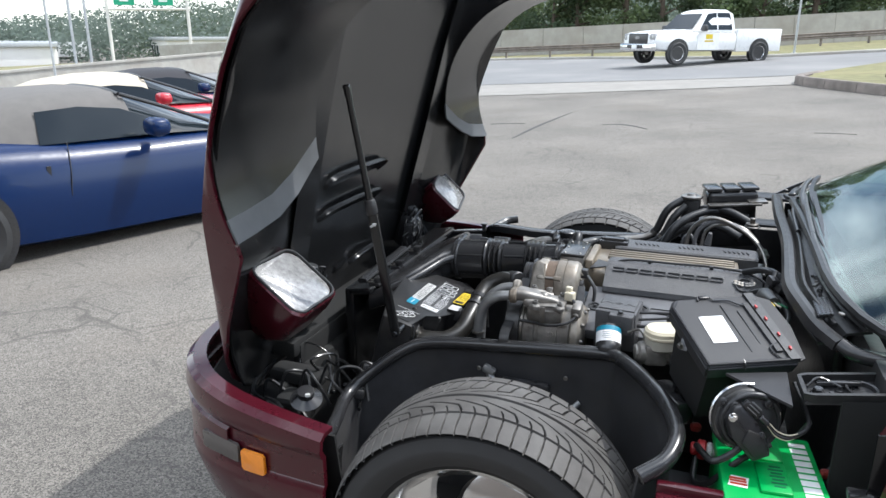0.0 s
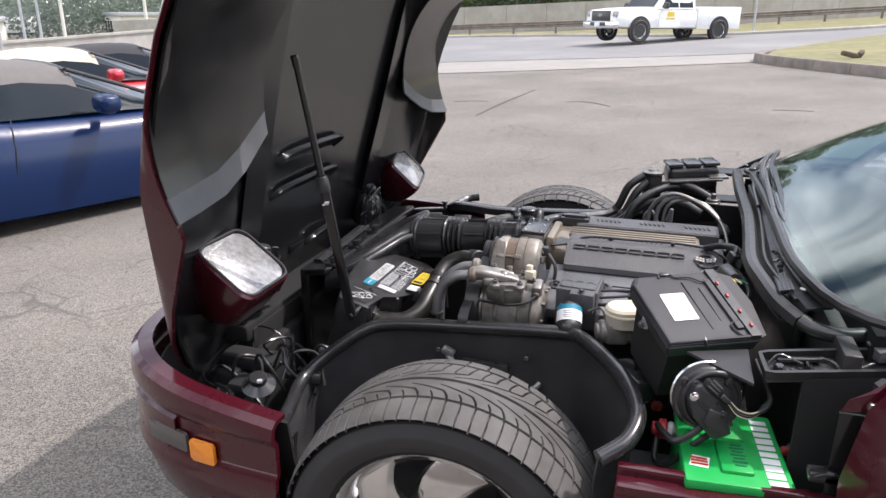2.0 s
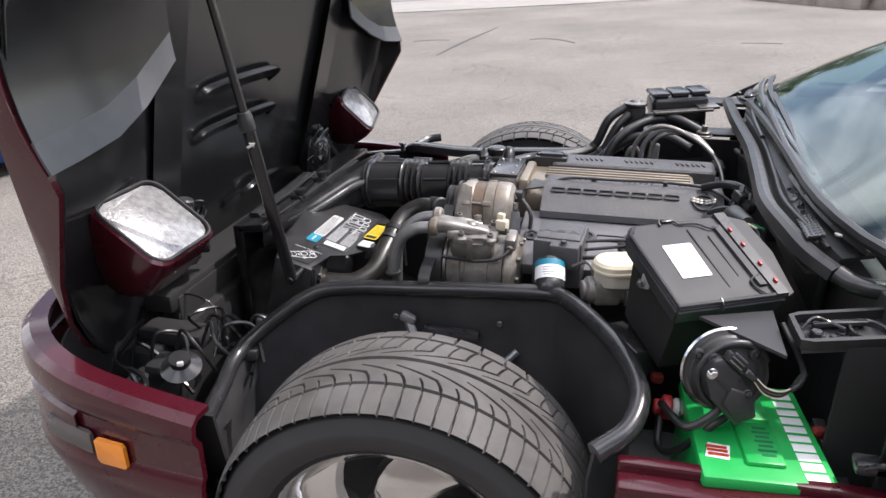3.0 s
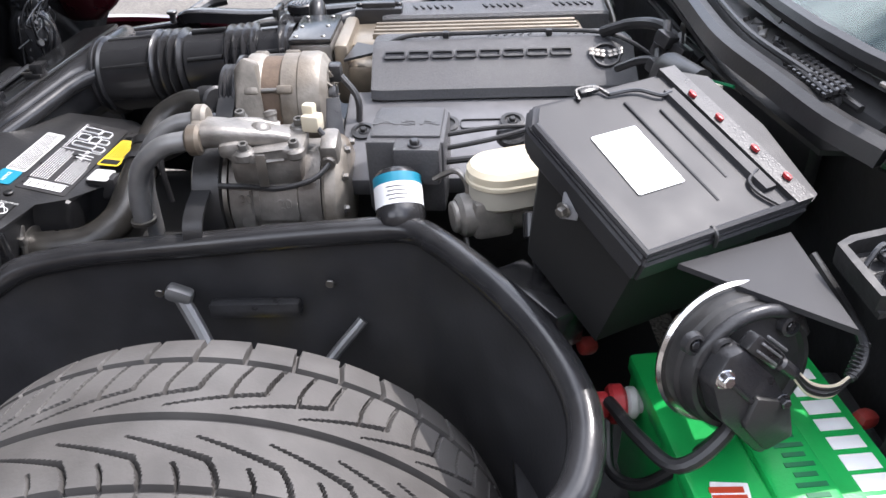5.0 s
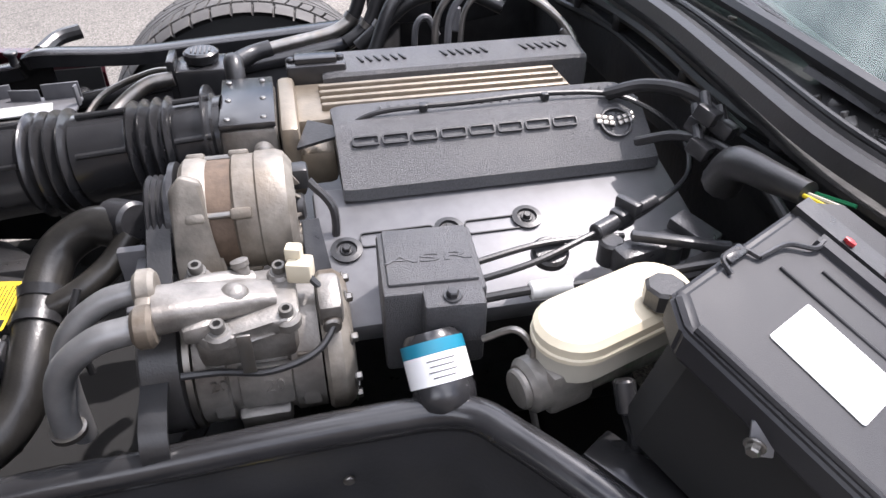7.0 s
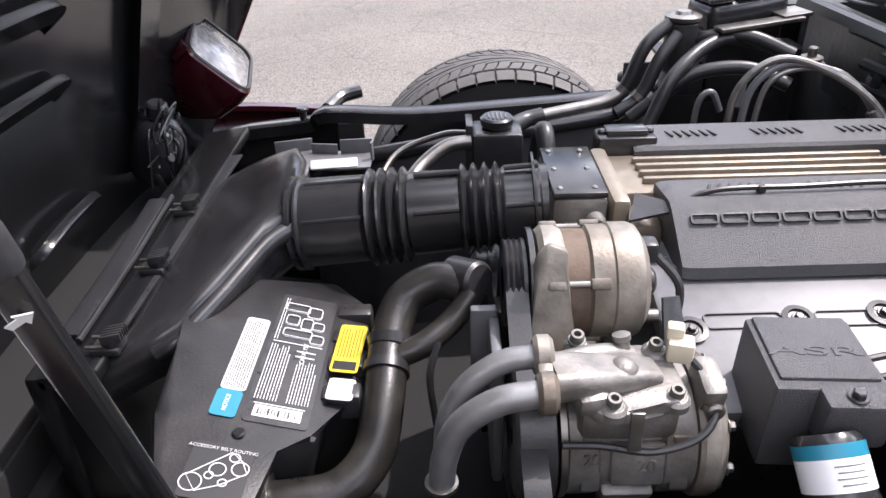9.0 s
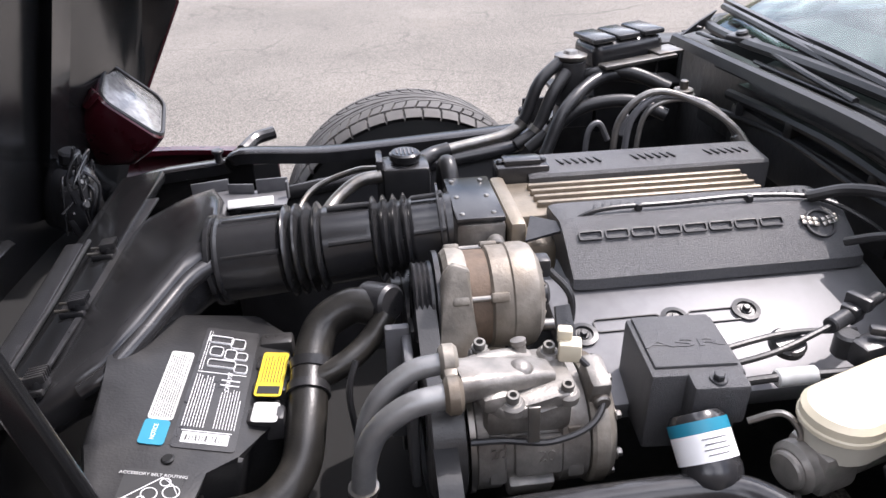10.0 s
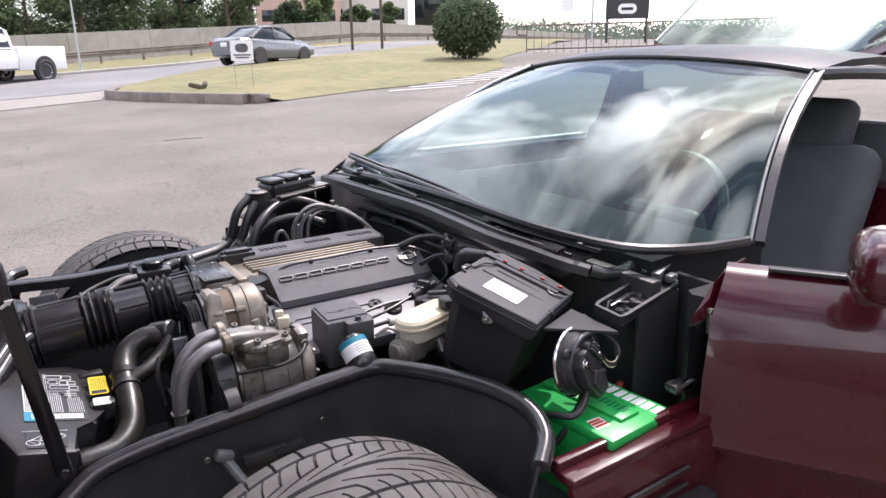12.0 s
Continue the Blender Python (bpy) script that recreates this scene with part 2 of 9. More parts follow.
def asphalt():
    """Sun-bleached asphalt: stone grains, blotches, hairline cracks."""
    m = material("bleached asphalt", (0.26, 0.245, 0.228), 0.85, 0, 0.0)
    nt = m.node_tree
    b = nt.nodes["Principled BSDF"]
    tc = nt.nodes.new("ShaderNodeTexCoord")

    def noise_node(scale, detail=4.0):
        n = nt.nodes.new("ShaderNodeTexNoise")
        n.inputs["Scale"].default_value, n.inputs["Detail"].default_value = scale, detail
        nt.links.new(tc.outputs["Object"], n.inputs["Vector"])
        return n

    grains = nt.nodes.new("ShaderNodeTexVoronoi")
    grains.inputs["Scale"].default_value = 200
    nt.links.new(tc.outputs["Object"], grains.inputs["Vector"])
    r1 = nt.nodes.new("ShaderNodeValToRGB")
    r1.color_ramp.elements[0].color, r1.color_ramp.elements[1].color = (0.060, 0.054, 0.047, 1), (0.246, 0.224, 0.196, 1)
    bw = nt.nodes.new("ShaderNodeSeparateColor")
    nt.links.new(grains.outputs["Color"], bw.inputs["Color"])
    nt.links.new(bw.outputs["Red"], r1.inputs["Fac"])
    big = noise_node(0.5, 12)
    r2 = nt.nodes.new("ShaderNodeMapRange")
    r2.inputs["From Min"].default_value, r2.inputs["From Max"].default_value = 0.3, 0.7
    r2.inputs["To Min"].default_value, r2.inputs["To Max"].default_value = 0.72, 1.22
    nt.links.new(big.outputs["Fac"], r2.inputs["Value"])
    mul = nt.nodes.new("ShaderNodeVectorMath")
    mul.operation = "SCALE"
    nt.links.new(r1.outputs["Color"], mul.inputs[0])
    nt.links.new(r2.outputs["Result"], mul.inputs["Scale"])
    # hairline cracks between large cells, broken up by noise
    warp = noise_node(1.2, 5)
    add = nt.nodes.new("ShaderNodeMix")
    add.data_type = "VECTOR"
    add.inputs["Factor"].default_value = 0.35
    nt.links.new(tc.outputs["Object"], add.inputs["A"])
    nt.links.new(warp.outputs["Color"], add.inputs["B"])
    cell = nt.nodes.new("ShaderNodeTexVoronoi")
    cell.feature = "DISTANCE_TO_EDGE"
    cell.inputs["Scale"].default_value = 1.1
    nt.links.new(add.outputs["Result"], cell.inputs["Vector"])
    r3 = nt.nodes.new("ShaderNodeMapRange")
    r3.inputs["From Min"].default_value, r3.inputs["From Max"].default_value = 0.002, 0.012
    r3.inputs["To Min"].default_value, r3.inputs["To Max"].default_value = 1.0, 0.0
    nt.links.new(cell.outputs["Distance"], r3.inputs["Value"])
    gate = noise_node(0.8, 2)
    r4 = nt.nodes.new("ShaderNodeMapRange")
    r4.inputs["From Min"].default_value, r4.inputs["From Max"].default_value = 0.47, 0.6
    r4.inputs["To Max"].default_value = 0.75
    nt.links.new(gate.outputs["Fac"], r4.inputs["Value"])
    both = nt.nodes.new("ShaderNodeMath")
    both.operation = "MULTIPLY"
    nt.links.new(r3.outputs["Result"], both.inputs[0])
    nt.links.new(r4.outputs["Result"], both.inputs[1])
    fine = nt.nodes.new("ShaderNodeTexVoronoi")
    fine.feature = "DISTANCE_TO_EDGE"
    fine.inputs["Scale"].default_value = 5.5
    nt.links.new(add.outputs["Result"], fine.inputs["Vector"])
    r5 = nt.nodes.new("ShaderNodeMapRange")
    r5.inputs["From Min"].default_value, r5.inputs["From Max"].default_value = 0.004, 0.03
    r5.inputs["To Min"].default_value, r5.inputs["To Max"].default_value = 0.75, 0.0
    nt.links.new(fine.outputs["Distance"], r5.inputs["Value"])
    patchy = noise_node(1.7, 4)
    r6 = nt.nodes.new("ShaderNodeMapRange")
    r6.inputs["From Min"].default_value, r6.inputs["From Max"].default_value = 0.44, 0.60
    nt.links.new(patchy.outputs["Fac"], r6.inputs["Value"])
    f2 = nt.nodes.new("ShaderNodeMath")
    f2.operation = "MULTIPLY"
    nt.links.new(r5.outputs["Result"], f2.inputs[0])
    nt.links.new(r6.outputs["Result"], f2.inputs[1])
    most = nt.nodes.new("ShaderNodeMath")
    most.operation = "MAXIMUM"
    nt.links.new(both.outputs["Value"], most.inputs[0])
    nt.links.new(f2.outputs["Value"], most.inputs[1])
    both = most
    # brown oil and rust blotches
    blot = noise_node(0.55, 5)
    r7 = nt.nodes.new("ShaderNodeMapRange")
    r7.inputs["From Min"].default_value, r7.inputs["From Max"].default_value = 0.55, 0.72
    r7.inputs["To Max"].default_value = 0.45
    nt.links.new(blot.outputs["Fac"], r7.inputs["Value"])
    bx = nt.nodes.new("ShaderNodeMix")
    bx.data_type = "RGBA"
    bx.inputs["B"].default_value = (0.135, 0.112, 0.092, 1)
    nt.links.new(r7.outputs["Result"], bx.inputs["Factor"])
    nt.links.new(mul.outputs["Vector"], bx.inputs["A"])
    mx = nt.nodes.new("ShaderNodeMix")
    mx.data_type = "RGBA"
    mx.inputs["B"].default_value = (0.075, 0.068, 0.06, 1)
    nt.links.new(both.outputs["Value"], mx.inputs["Factor"])
    nt.links.new(bx.outputs["Result"], mx.inputs["A"])
    nt.links.new(mx.outputs["Result"], b.inputs["Base Color"])
    bp = nt.nodes.new("ShaderNodeBump")
    bp.inputs["Strength"].default_value, bp.inputs["Distance"].default_value = 0.5, 0.004
    nt.links.new(grains.outputs["Distance"], bp.inputs["Height"])
    nt.links.new(bp.outputs["Normal"], b.inputs["Normal"])
    return m


ASPHALT = asphalt()
ROADWAY = material("worn road asphalt", (0.17, 0.168, 0.168), 0.85, 0, 0.10, 1.2, 0.3, 60, dirt=(0.26, 0.25, 0.24), dirt_amount=0.6, dirt_scale=0.25)
GRASS = material("dry summer grass", (0.165, 0.155, 0.070), 0.95, 0, 0.30, 3.0, 0.8, 40, dirt=(0.24, 0.20, 0.10), dirt_amount=0.8, dirt_scale=0.5)
LEAF = material("leaves", (0.12, 0.165, 0.075), 0.6, 0, 0.35, 1.5, dirt=(0.17, 0.21, 0.10), dirt_amount=0.8, dirt_scale=0.35)
LEAF_DK = material("dark leaves", (0.085, 0.12, 0.065), 0.6, 0, 0.35, 1.2, dirt=(0.09, 0.125, 0.055), dirt_amount=0.7, dirt_scale=0.3)
# distance haze put into the colour: paler and bluer than the near leaves
FAR_LEAF = material("far woods paled by haze", (0.15, 0.185, 0.155), 0.8, 0, 0.3, 0.3, dirt=(0.07, 0.10, 0.05), dirt_amount=0.7, dirt_scale=0.06)


def let_through(m, share):
    """Lets some light through thin leaves."""
    nt = m.node_tree
    b, out = nt.nodes["Principled BSDF"], nt.nodes["Material Output"]
    t = nt.nodes.new("ShaderNodeBsdfTranslucent")
    nt.links.new(b.inputs["Base Color"].links[0].from_socket, t.inputs["Color"])
    mx = nt.nodes.new("ShaderNodeMixShader")
    mx.inputs["Fac"].default_value = share
    nt.links.new(b.outputs["BSDF"], mx.inputs[1])
    nt.links.new(t.outputs["BSDF"], mx.inputs[2])
    nt.links.new(mx.outputs["Shader"], out.inputs["Surface"])


for leaf_mat in (LEAF, LEAF_DK, FAR_LEAF):
    let_through(leaf_mat, 0.55)


def glass(name, tint=(1, 1, 1), rough=0.0):
    m = bpy.data.materials.new(name)
    m.use_nodes = True
    nt = m.node_tree
    nt.nodes.clear()
    out = nt.nodes.new("ShaderNodeOutputMaterial")
    tr = nt.nodes.new("ShaderNodeBsdfTransparent")
    tr.inputs["Color"].default_value = (*tint, 1)
    gl = nt.nodes.new("ShaderNodeBsdfGlossy")
    gl.inputs["Roughness"].default_value = rough
    lw = nt.nodes.new("ShaderNodeLayerWeight")
    lw.inputs["Blend"].default_value = 0.5
    pw = nt.nodes.new("ShaderNodeMath")
    pw.operation = "POWER"
    pw.inputs[1].default_value = 4.2
    nt.links.new(lw.outputs["Facing"], pw.inputs[0])
    fr = nt.nodes.new("ShaderNodeMapRange")
    fr.inputs["To Min"].default_value, fr.inputs["To Max"].default_value = 0.06, 1.0
    nt.links.new(pw.outputs["Value"], fr.inputs["Value"])
    mx = nt.nodes.new("ShaderNodeMixShader")
    nt.links.new(fr.outputs["Result"], mx.inputs["Fac"])
    nt.links.new(tr.outputs["BSDF"], mx.inputs[1])
    nt.links.new(gl.outputs["BSDF"], mx.inputs[2])
    nt.links.new(mx.outputs["Shader"], out.inputs["Surface"])
    return m


SCREEN = glass("tinted windshield glass", (0.72, 0.84, 0.79), 0.02)
LENS = material("ribbed lamp glass", (0.30, 0.295, 0.29), 0.22, 0.25, 0.35, 70, 0.7, 200, coat=0.8)


# ---------------------------------------------------------------- shaping tools
def world_of(ob):
    m = ob.matrix_basis
    while ob.parent:
        m = ob.matrix_parent_inverse @ m
        m = ob.parent.matrix_basis @ m
        ob = ob.parent
    return m


def mesh_of(name, bm, mat, angle=35):
    bmesh.ops.recalc_face_normals(bm, faces=bm.faces[:])
    me = bpy.data.meshes.new(name)
    bm.to_mesh(me)
    bm.free()
    for f in me.polygons:
        f.use_smooth = True
    me.set_sharp_from_angle(angle=radians(angle))
    if mat:
        me.materials.append(mat)
    return me


def part(name, bm, mat, parent, label="", angle=35):
    """One mesh object under a thing or under a part; the bmesh is in world places."""
    ob = new(name, mesh_of(name, bm, mat, angle))
    if parent:
        ob.parent = parent
        ob.matrix_parent_inverse = world_of(parent).inverted()
    if label:
        tagged(ob, label)
    return ob


def thing(name, at, label, category, group="", kind=""):
    """An Empty at the base of a thing that parents its parts."""
    ob = new(name)
    ob.empty_display_size = 0.1
    ob.matrix_basis = Matrix.Translation(at)
    return tagged(ob, label, category, group, kind)


def single(name, bm, mat, label, category, group="", kind="", angle=35):
    return tagged(part(name, bm, mat, None, "", angle), label, category, group, kind)


def join(*bms):
    """All the bmeshes in the first one."""
    first = bms[0]
    for other in bms[1:]:
        me = bpy.data.meshes.new("tmp")
        other.to_mesh(me)
        other.free()
        first.from_mesh(me)
        bpy.data.meshes.remove(me)
    return first


def block(size, at=(0, 0, 0), bevel=0.0, turn=(0, 0, 0), seg=2, m=None):
    bm = bmesh.new()
    bmesh.ops.create_cube(bm, size=1)
    bm.transform(Matrix.Diagonal((*size, 1)))
    if bevel > 0:
        bmesh.ops.bevel(bm, geom=bm.edges[:], offset=min(bevel, min(size) * 0.48), segments=seg, affect="EDGES", profile=0.5)
    bm.transform(m if m is not None else pose(*at, *turn))
    return bm


def axis_turn(axis):
    return Vector((0, 0, 1)).rotation_difference(Vector(axis)).to_matrix().to_4x4()


def lathe(profile, at=(0, 0, 0), axis=(0, 0, 1), n=32, closed=False):
    """Turns rows of (radius, height) round an axis through at."""
    bm = bmesh.new()
    rings = []
    for r, h in profile:
        if r < 1e-6:
            rings.append([bm.verts.new((0, 0, h))])
        else:
            rings.append([bm.verts.new((r * math.cos(2 * math.pi * i / n), r * math.sin(2 * math.pi * i / n), h)) for i in range(n)])
    pairs = list(zip(rings, rings[1:])) + ([(rings[-1], rings[0])] if closed else [])
    for a, b in pairs:
        for i in range(n):
            j = (i + 1) % n
            if len(a) == 1 and len(b) == 1:
                continue
            if len(a) == 1:
                bm.faces.new((a[0], b[i], b[j]))
            elif len(b) == 1:
                bm.faces.new((a[i], b[0], a[j]))
            else:
                bm.faces.new((a[i], b[i], b[j], a[j]))
    bm.transform(Matrix.Translation(at) @ axis_turn(axis))
    return bm


def can(r, length, at, axis=(0, 0, 1), bevel=0.003, n=28, r2=None):
    """A capped cylinder from at along axis, with a rounded rim."""
    r2 = r if r2 is None else r2
    b = min(bevel, r * 0.4, r2 * 0.4, length * 0.4)
    return lathe([(0, 0), (r - b, 0), (r, b), (r2, length - b), (r2 - b, length), (0, length)], at, axis, n)


def smooth_line(points, steps=6, closed=False):
    """A smooth curve through the points."""
    p = [Vector(q) for q in points]
    out = []
    n = len(p)
    for i in range(n if closed else n - 1):
        a, b = p[i], p[(i + 1) % n]
        before = p[i - 1] if (closed or i > 0) else a * 2 - b
        after = p[(i + 2) % n] if (closed or i + 2 < n) else b * 2 - a
        for s in range(steps):
            t = s / steps
            out.append(0.5 * ((2 * a) + (b - before) * t + (2 * before - 5 * a + 4 * b - after) * t * t + (3 * a - before - 3 * b + after) * t ** 3))
    if not closed:
        out.append(p[-1])
    return out


def sweep(points, section, closed_path=False, cap=True):
    """Carries a closed cross section (rows of x, y, or a function of the step) along a line."""
    p = [Vector(q) for q in points]
    n = len(p)
    tang = [((p[(i + 1) % n] if closed_path else p[min(i + 1, n - 1)]) - (p[i - 1] if (closed_path or i) else p[0])).normalized() for i in range(n)]
    up = Vector((0, 0, 1)) if abs(tang[0].z) < 0.9 else Vector((0, 1, 0))
    side = tang[0].cross(up).normalized()
    bm = bmesh.new()
    rings = []
    for i in range(n):
        if i:
            side = tang[i - 1].rotation_difference(tang[i]).to_matrix() @ side
            side = (side - tang[i] * side.dot(tang[i])).normalized()
        top = side.cross(tang[i])
        sec = section(i / (n - 1)) if callable(section) else section
        rings.append([bm.verts.new(p[i] + side * a + top * b) for a, b in sec])
    k = len(rings[0])
    for a, b in zip(rings, rings[1:] + ([rings[0]] if closed_path else [])):
        for i in range(k):
            j = (i + 1) % k
            bm.faces.new((a[i], a[j], b[j], b[i]))
    if cap and not closed_path:
        bm.faces.new(rings[0])
        bm.faces.new(rings[-1])
    return bm


def ring(r, n=12, squash=1.0):
    return [(r * math.cos(2 * math.pi * i / n), r * squash * math.sin(2 * math.pi * i / n)) for i in range(n)]


def tube(points, r, n=12, steps=6, squash=1.0):
    return sweep(smooth_line(points, steps), ring(r, n, squash))


def prism(outline, depth, at=(0, 0, 0), turn=(0, 0, 0), bevel=0.0, m=None, seg=2):
    """A flat outline (x, y), raised by depth along z, then posed."""
    bm = bmesh.new()
    lo = [bm.verts.new((x, y, 0)) for x, y in outline]
    hi = [bm.verts.new((x, y, depth)) for x, y in outline]
    bm.faces.new(lo[::-1])
    bm.faces.new(hi)
    for i in range(len(outline)):
        j = (i + 1) % len(outline)
        bm.faces.new((lo[i], lo[j], hi[j], hi[i]))
    if bevel > 0:
        bmesh.ops.bevel(bm, geom=bm.edges[:], offset=bevel, segments=seg, affect="EDGES", profile=0.5)
    bm.transform(m if m is not None else pose(*at, *turn))
    return bm


def round_rect(w, h, r, n=5):
    out = []
    for cx, cy, a0 in ((w / 2 - r, h / 2 - r, 0), (-w / 2 + r, h / 2 - r, 90), (-w / 2 + r, -h / 2 + r, 180), (w / 2 - r, -h / 2 + r, 270)):
        for i in range(n + 1):
            a = radians(a0 + 90 * i / n)
            out.append((cx + r * math.cos(a), cy + r * math.sin(a)))
    return out


def loft(sections, cap=True, closed=True):
    """Skins rows of points, each row with as many points as the next."""
    bm = bmesh.new()
    rows = [[bm.verts.new(q) for q in s] for s in sections]
    k = len(rows[0])
    for a, b in zip(rows, rows[1:]):
        for i in range(k if closed else k - 1):
            j = (i + 1) % k
            bm.faces.new((a[i], a[j], b[j], b[i]))
    if cap and closed:
        bm.faces.new(rows[0][::-1])
        bm.faces.new(rows[-1])
    return bm


def shell(bm, thick):
    """Gives a sheet a thickness."""
    bmesh.ops.recalc_face_normals(bm, faces=bm.faces[:])
    bmesh.ops.solidify(bm, geom=bm.faces[:], thickness=thick)
    return bm


def frame_of(at, u, v):
    """A pose with x along u, y along v (made square to u), z across both."""
    u = Vector(u).normalized()
    w = u.cross(Vector(v)).normalized()
    v = w.cross(u)
    m = Matrix((u, v, w)).transposed().to_4x4()
    m.translation = Vector(at)
    return m


def bolt(at, axis=(0, 0, 1), r=0.007, h=0.006):
    """A hexagon head on a washer."""
    a = Vector(axis).normalized()
    return join(can(r * 1.5, h * 0.35, at, a, 0.0008, 16), lathe([(0, 0), (r, 0), (r, h * 0.8), (r * 0.8, h), (0, h)], Vector(at) + a * h * 0.3, a, 6))


def writing(text, size, m, depth=0.0006, name="text"):
    """Raised letters as a bmesh; they stand on the plane of m from its origin."""
    cu = bpy.data.curves.new(name, "FONT")
    cu.body, cu.size, cu.extrude, cu.align_x, cu.align_y = text, size, depth, "CENTER", "CENTER"
    ob = bpy.data.objects.new(name, cu)
    me = ob.to_mesh()
    bm = bmesh.new()
    bm.from_mesh(me)
    ob.to_mesh_clear()
    bpy.data.objects.remove(ob)
    bpy.data.curves.remove(cu)
    bm.transform(m)
    return bm


# ---------------------------------------------------------------- ground, road, far setting
def gz(x, y):
    """Height of the ground: level under the car, rising slowly towards the road, dipping to the highway."""
    d = min(max(0.0, y - 8.0), 45.0)
    w = min(max((math.hypot(x - 1.2, y) - 2.5) / 3.5, 0.0), 1.0)
    w = w * w * (3 - 2 * w)
    return w * 0.045 * min(max(x, -30.0), 25.0) + 0.02 * d * d / (d + 2.0) - 0.035 * min(max(0.0, -x - 34.0), 90.0)


def sheet(xs, ys, lift=0.0):
    bm = bmesh.new()
    rows = [[bm.verts.new((x, y, gz(x, y) + lift)) for x in xs] for y in ys]
    for a, b in zip(rows, rows[1:]):
        for i in range(len(xs) - 1):
            bm.faces.new((a[i], a[i + 1], b[i + 1], b[i]))
    return bm


def steps(*spans):
    out = []
    for a, b, n in spans:
        out += [a + (b - a) * i / n for i in range(n)]
    return out + [spans[-1][1]]


def strip(near, far, lift, n=40, rows=4):
    """A sheet on the ground between two lines of (x, y)."""
    def along(line, n):
        p = smooth_line([(x, y, 0) for x, y in line], 12)
        return [p[round(i * (len(p) - 1) / n)] for i in range(n + 1)]
    a, b = along(near, n), along(far, n)
    bm = bmesh.new()
    grid = []
    for j in range(rows + 1):
        line = [p.lerp(q, j / rows) for p, q in zip(a, b)]
        grid.append([bm.verts.new((p.x, p.y, gz(p.x, p.y) + lift)) for p in line])
    for p, q in zip(grid, grid[1:]):
        for i in range(n):
            bm.faces.new((p[i], p[i + 1], q[i + 1], q[i]))
    return bm


GX = steps((-600, -60, 9), (-60, -12, 16), (-12, 16, 40), (16, 60, 16), (60, 600, 9))
GY = steps((-300, -20, 7), (-20, 30, 60), (30, 70, 14), (70, 700, 9))
tagged(part("ground", sheet(GX, GY), ASPHALT, None), "sun-bleached cracked grey asphalt parking lot", "ground", kind="structure")
APRON_N = [(-30, 14.6), (-12, 15.0), (-5, 15.4), (-1, 16.0), (2.3, 16.7)]
APRON_F = [(-30, 18.0), (-12, 18.4), (-6, 18.9), (-1, 19.4), (2.9, 19.6)]
tagged(part("concrete_apron", strip(APRON_N, APRON_F, 0.012), APRON, None), "pale concrete gutter strip between lot and road", "pavement", kind="structure")
ROAD_N = [(-70, 17.6), (-30, 18.0), (-12, 18.4), (-6, 18.9), (2.9, 19.6), (6.7, 24.2), (12.8, 27.6), (23, 33), (45, 44), (90, 66)]
ROAD_F = [(-70, 44), (-30, 40), (-14, 37), (-6, 34), (0.5, 29.5), (5, 30.0), (9, 32), (20, 41), (42, 54), (85, 82)]
tagged(part("road", strip(ROAD_N, ROAD_F, 0.022, 80, 10), ROADWAY, None), "worn grey asphalt road curving past the lot", "road", kind="structure")
VERGE_F = [(-70, 56), (-30, 50), (-14, 45), (-6, 42), (1, 38.5), (8, 40), (14, 44), (26, 52), (48, 64), (92, 92)]
tagged(part("grass_verge", strip(ROAD_F, VERGE_F, 0.05, 80, 5), GRASS, None), "dry yellow-green grass verge behind the road", "grass", kind="structure")
tagged(part("far_field", strip(VERGE_F, [(-200, 300), (-60, 300), (0, 300), (60, 300), (260, 300)], 0.04, 60, 12), GRASS, None), "rough grass beyond the wall", "grass", kind="structure")


def kerb_run(line, w, h, lift=0.0):
    p = smooth_line([(x, y, gz(x, y) + lift) for x, y in line], 8)
    return sweep(p, [(-w / 2, -0.05), (w / 2, -0.05), (w / 2, h - 0.03), (w / 2 - 0.03, h), (-w / 2 + 0.03, h), (-w / 2, h - 0.03)])


tagged(part("far_kerb", kerb_run(ROAD_F, 0.2, 0.14), CONCRETE, None), "low concrete kerb along the far side of the road", "kerb", kind="structure")

# the grass island with its thick worn kerb
ISLAND_F = [(2.35, 16.5), (3.2, 14.6), (4.25, 12.6), (5.3, 12.55), (6.9, 12.9), (9.2, 13.2), (13, 15.6), (16, 19.5), (23, 25)]
ISLAND_B = [(2.6, 17.4), (2.9, 18.4), (4.5, 21.0), (6.7, 24.0), (9.5, 25.8), (12.8, 27.4), (16.5, 29.4), (23, 32.6), (40, 41)]
island = strip(ISLAND_F, ISLAND_B, 0.17, 60, 8)
for k, v in enumerate(island.verts):
    v.co.z -= 0.155 * min(1.0, max(0.0, (v.co.x - 4.3) / 0.6)) * max(0.0, 1.0 - (k // 61) / 4)
tagged(part("grass_island", island, GRASS, None), "dry grass island beside the road", "grass", kind="structure")
kerb = thing("island_kerb", (4.2, 12.6, gz(4.2, 12.6)), "worn dark concrete kerb blocks round the grass island", "kerb", kind="structure")
front = smooth_line([(x, y, 0) for x, y in ((2.9, 18.4), (2.35, 17.3), (2.4, 16.4), (3.2, 14.6), (4.2, 12.62))], 10)
for i in range(0, len(front) - 5, 5):
    seg = [Vector((p.x, p.y, gz(p.x, p.y))) for p in front[i:i + 6]]
    seg[-1] = seg[-1].lerp(seg[-2], 0.06)
    part("kerb_block", sweep(seg, [(-0.10, -0.1), (0.10, -0.1), (0.10, 0.15), (0.07, 0.20), (-0.07, 0.20), (-0.10, 0.17)]), KERB, kerb)
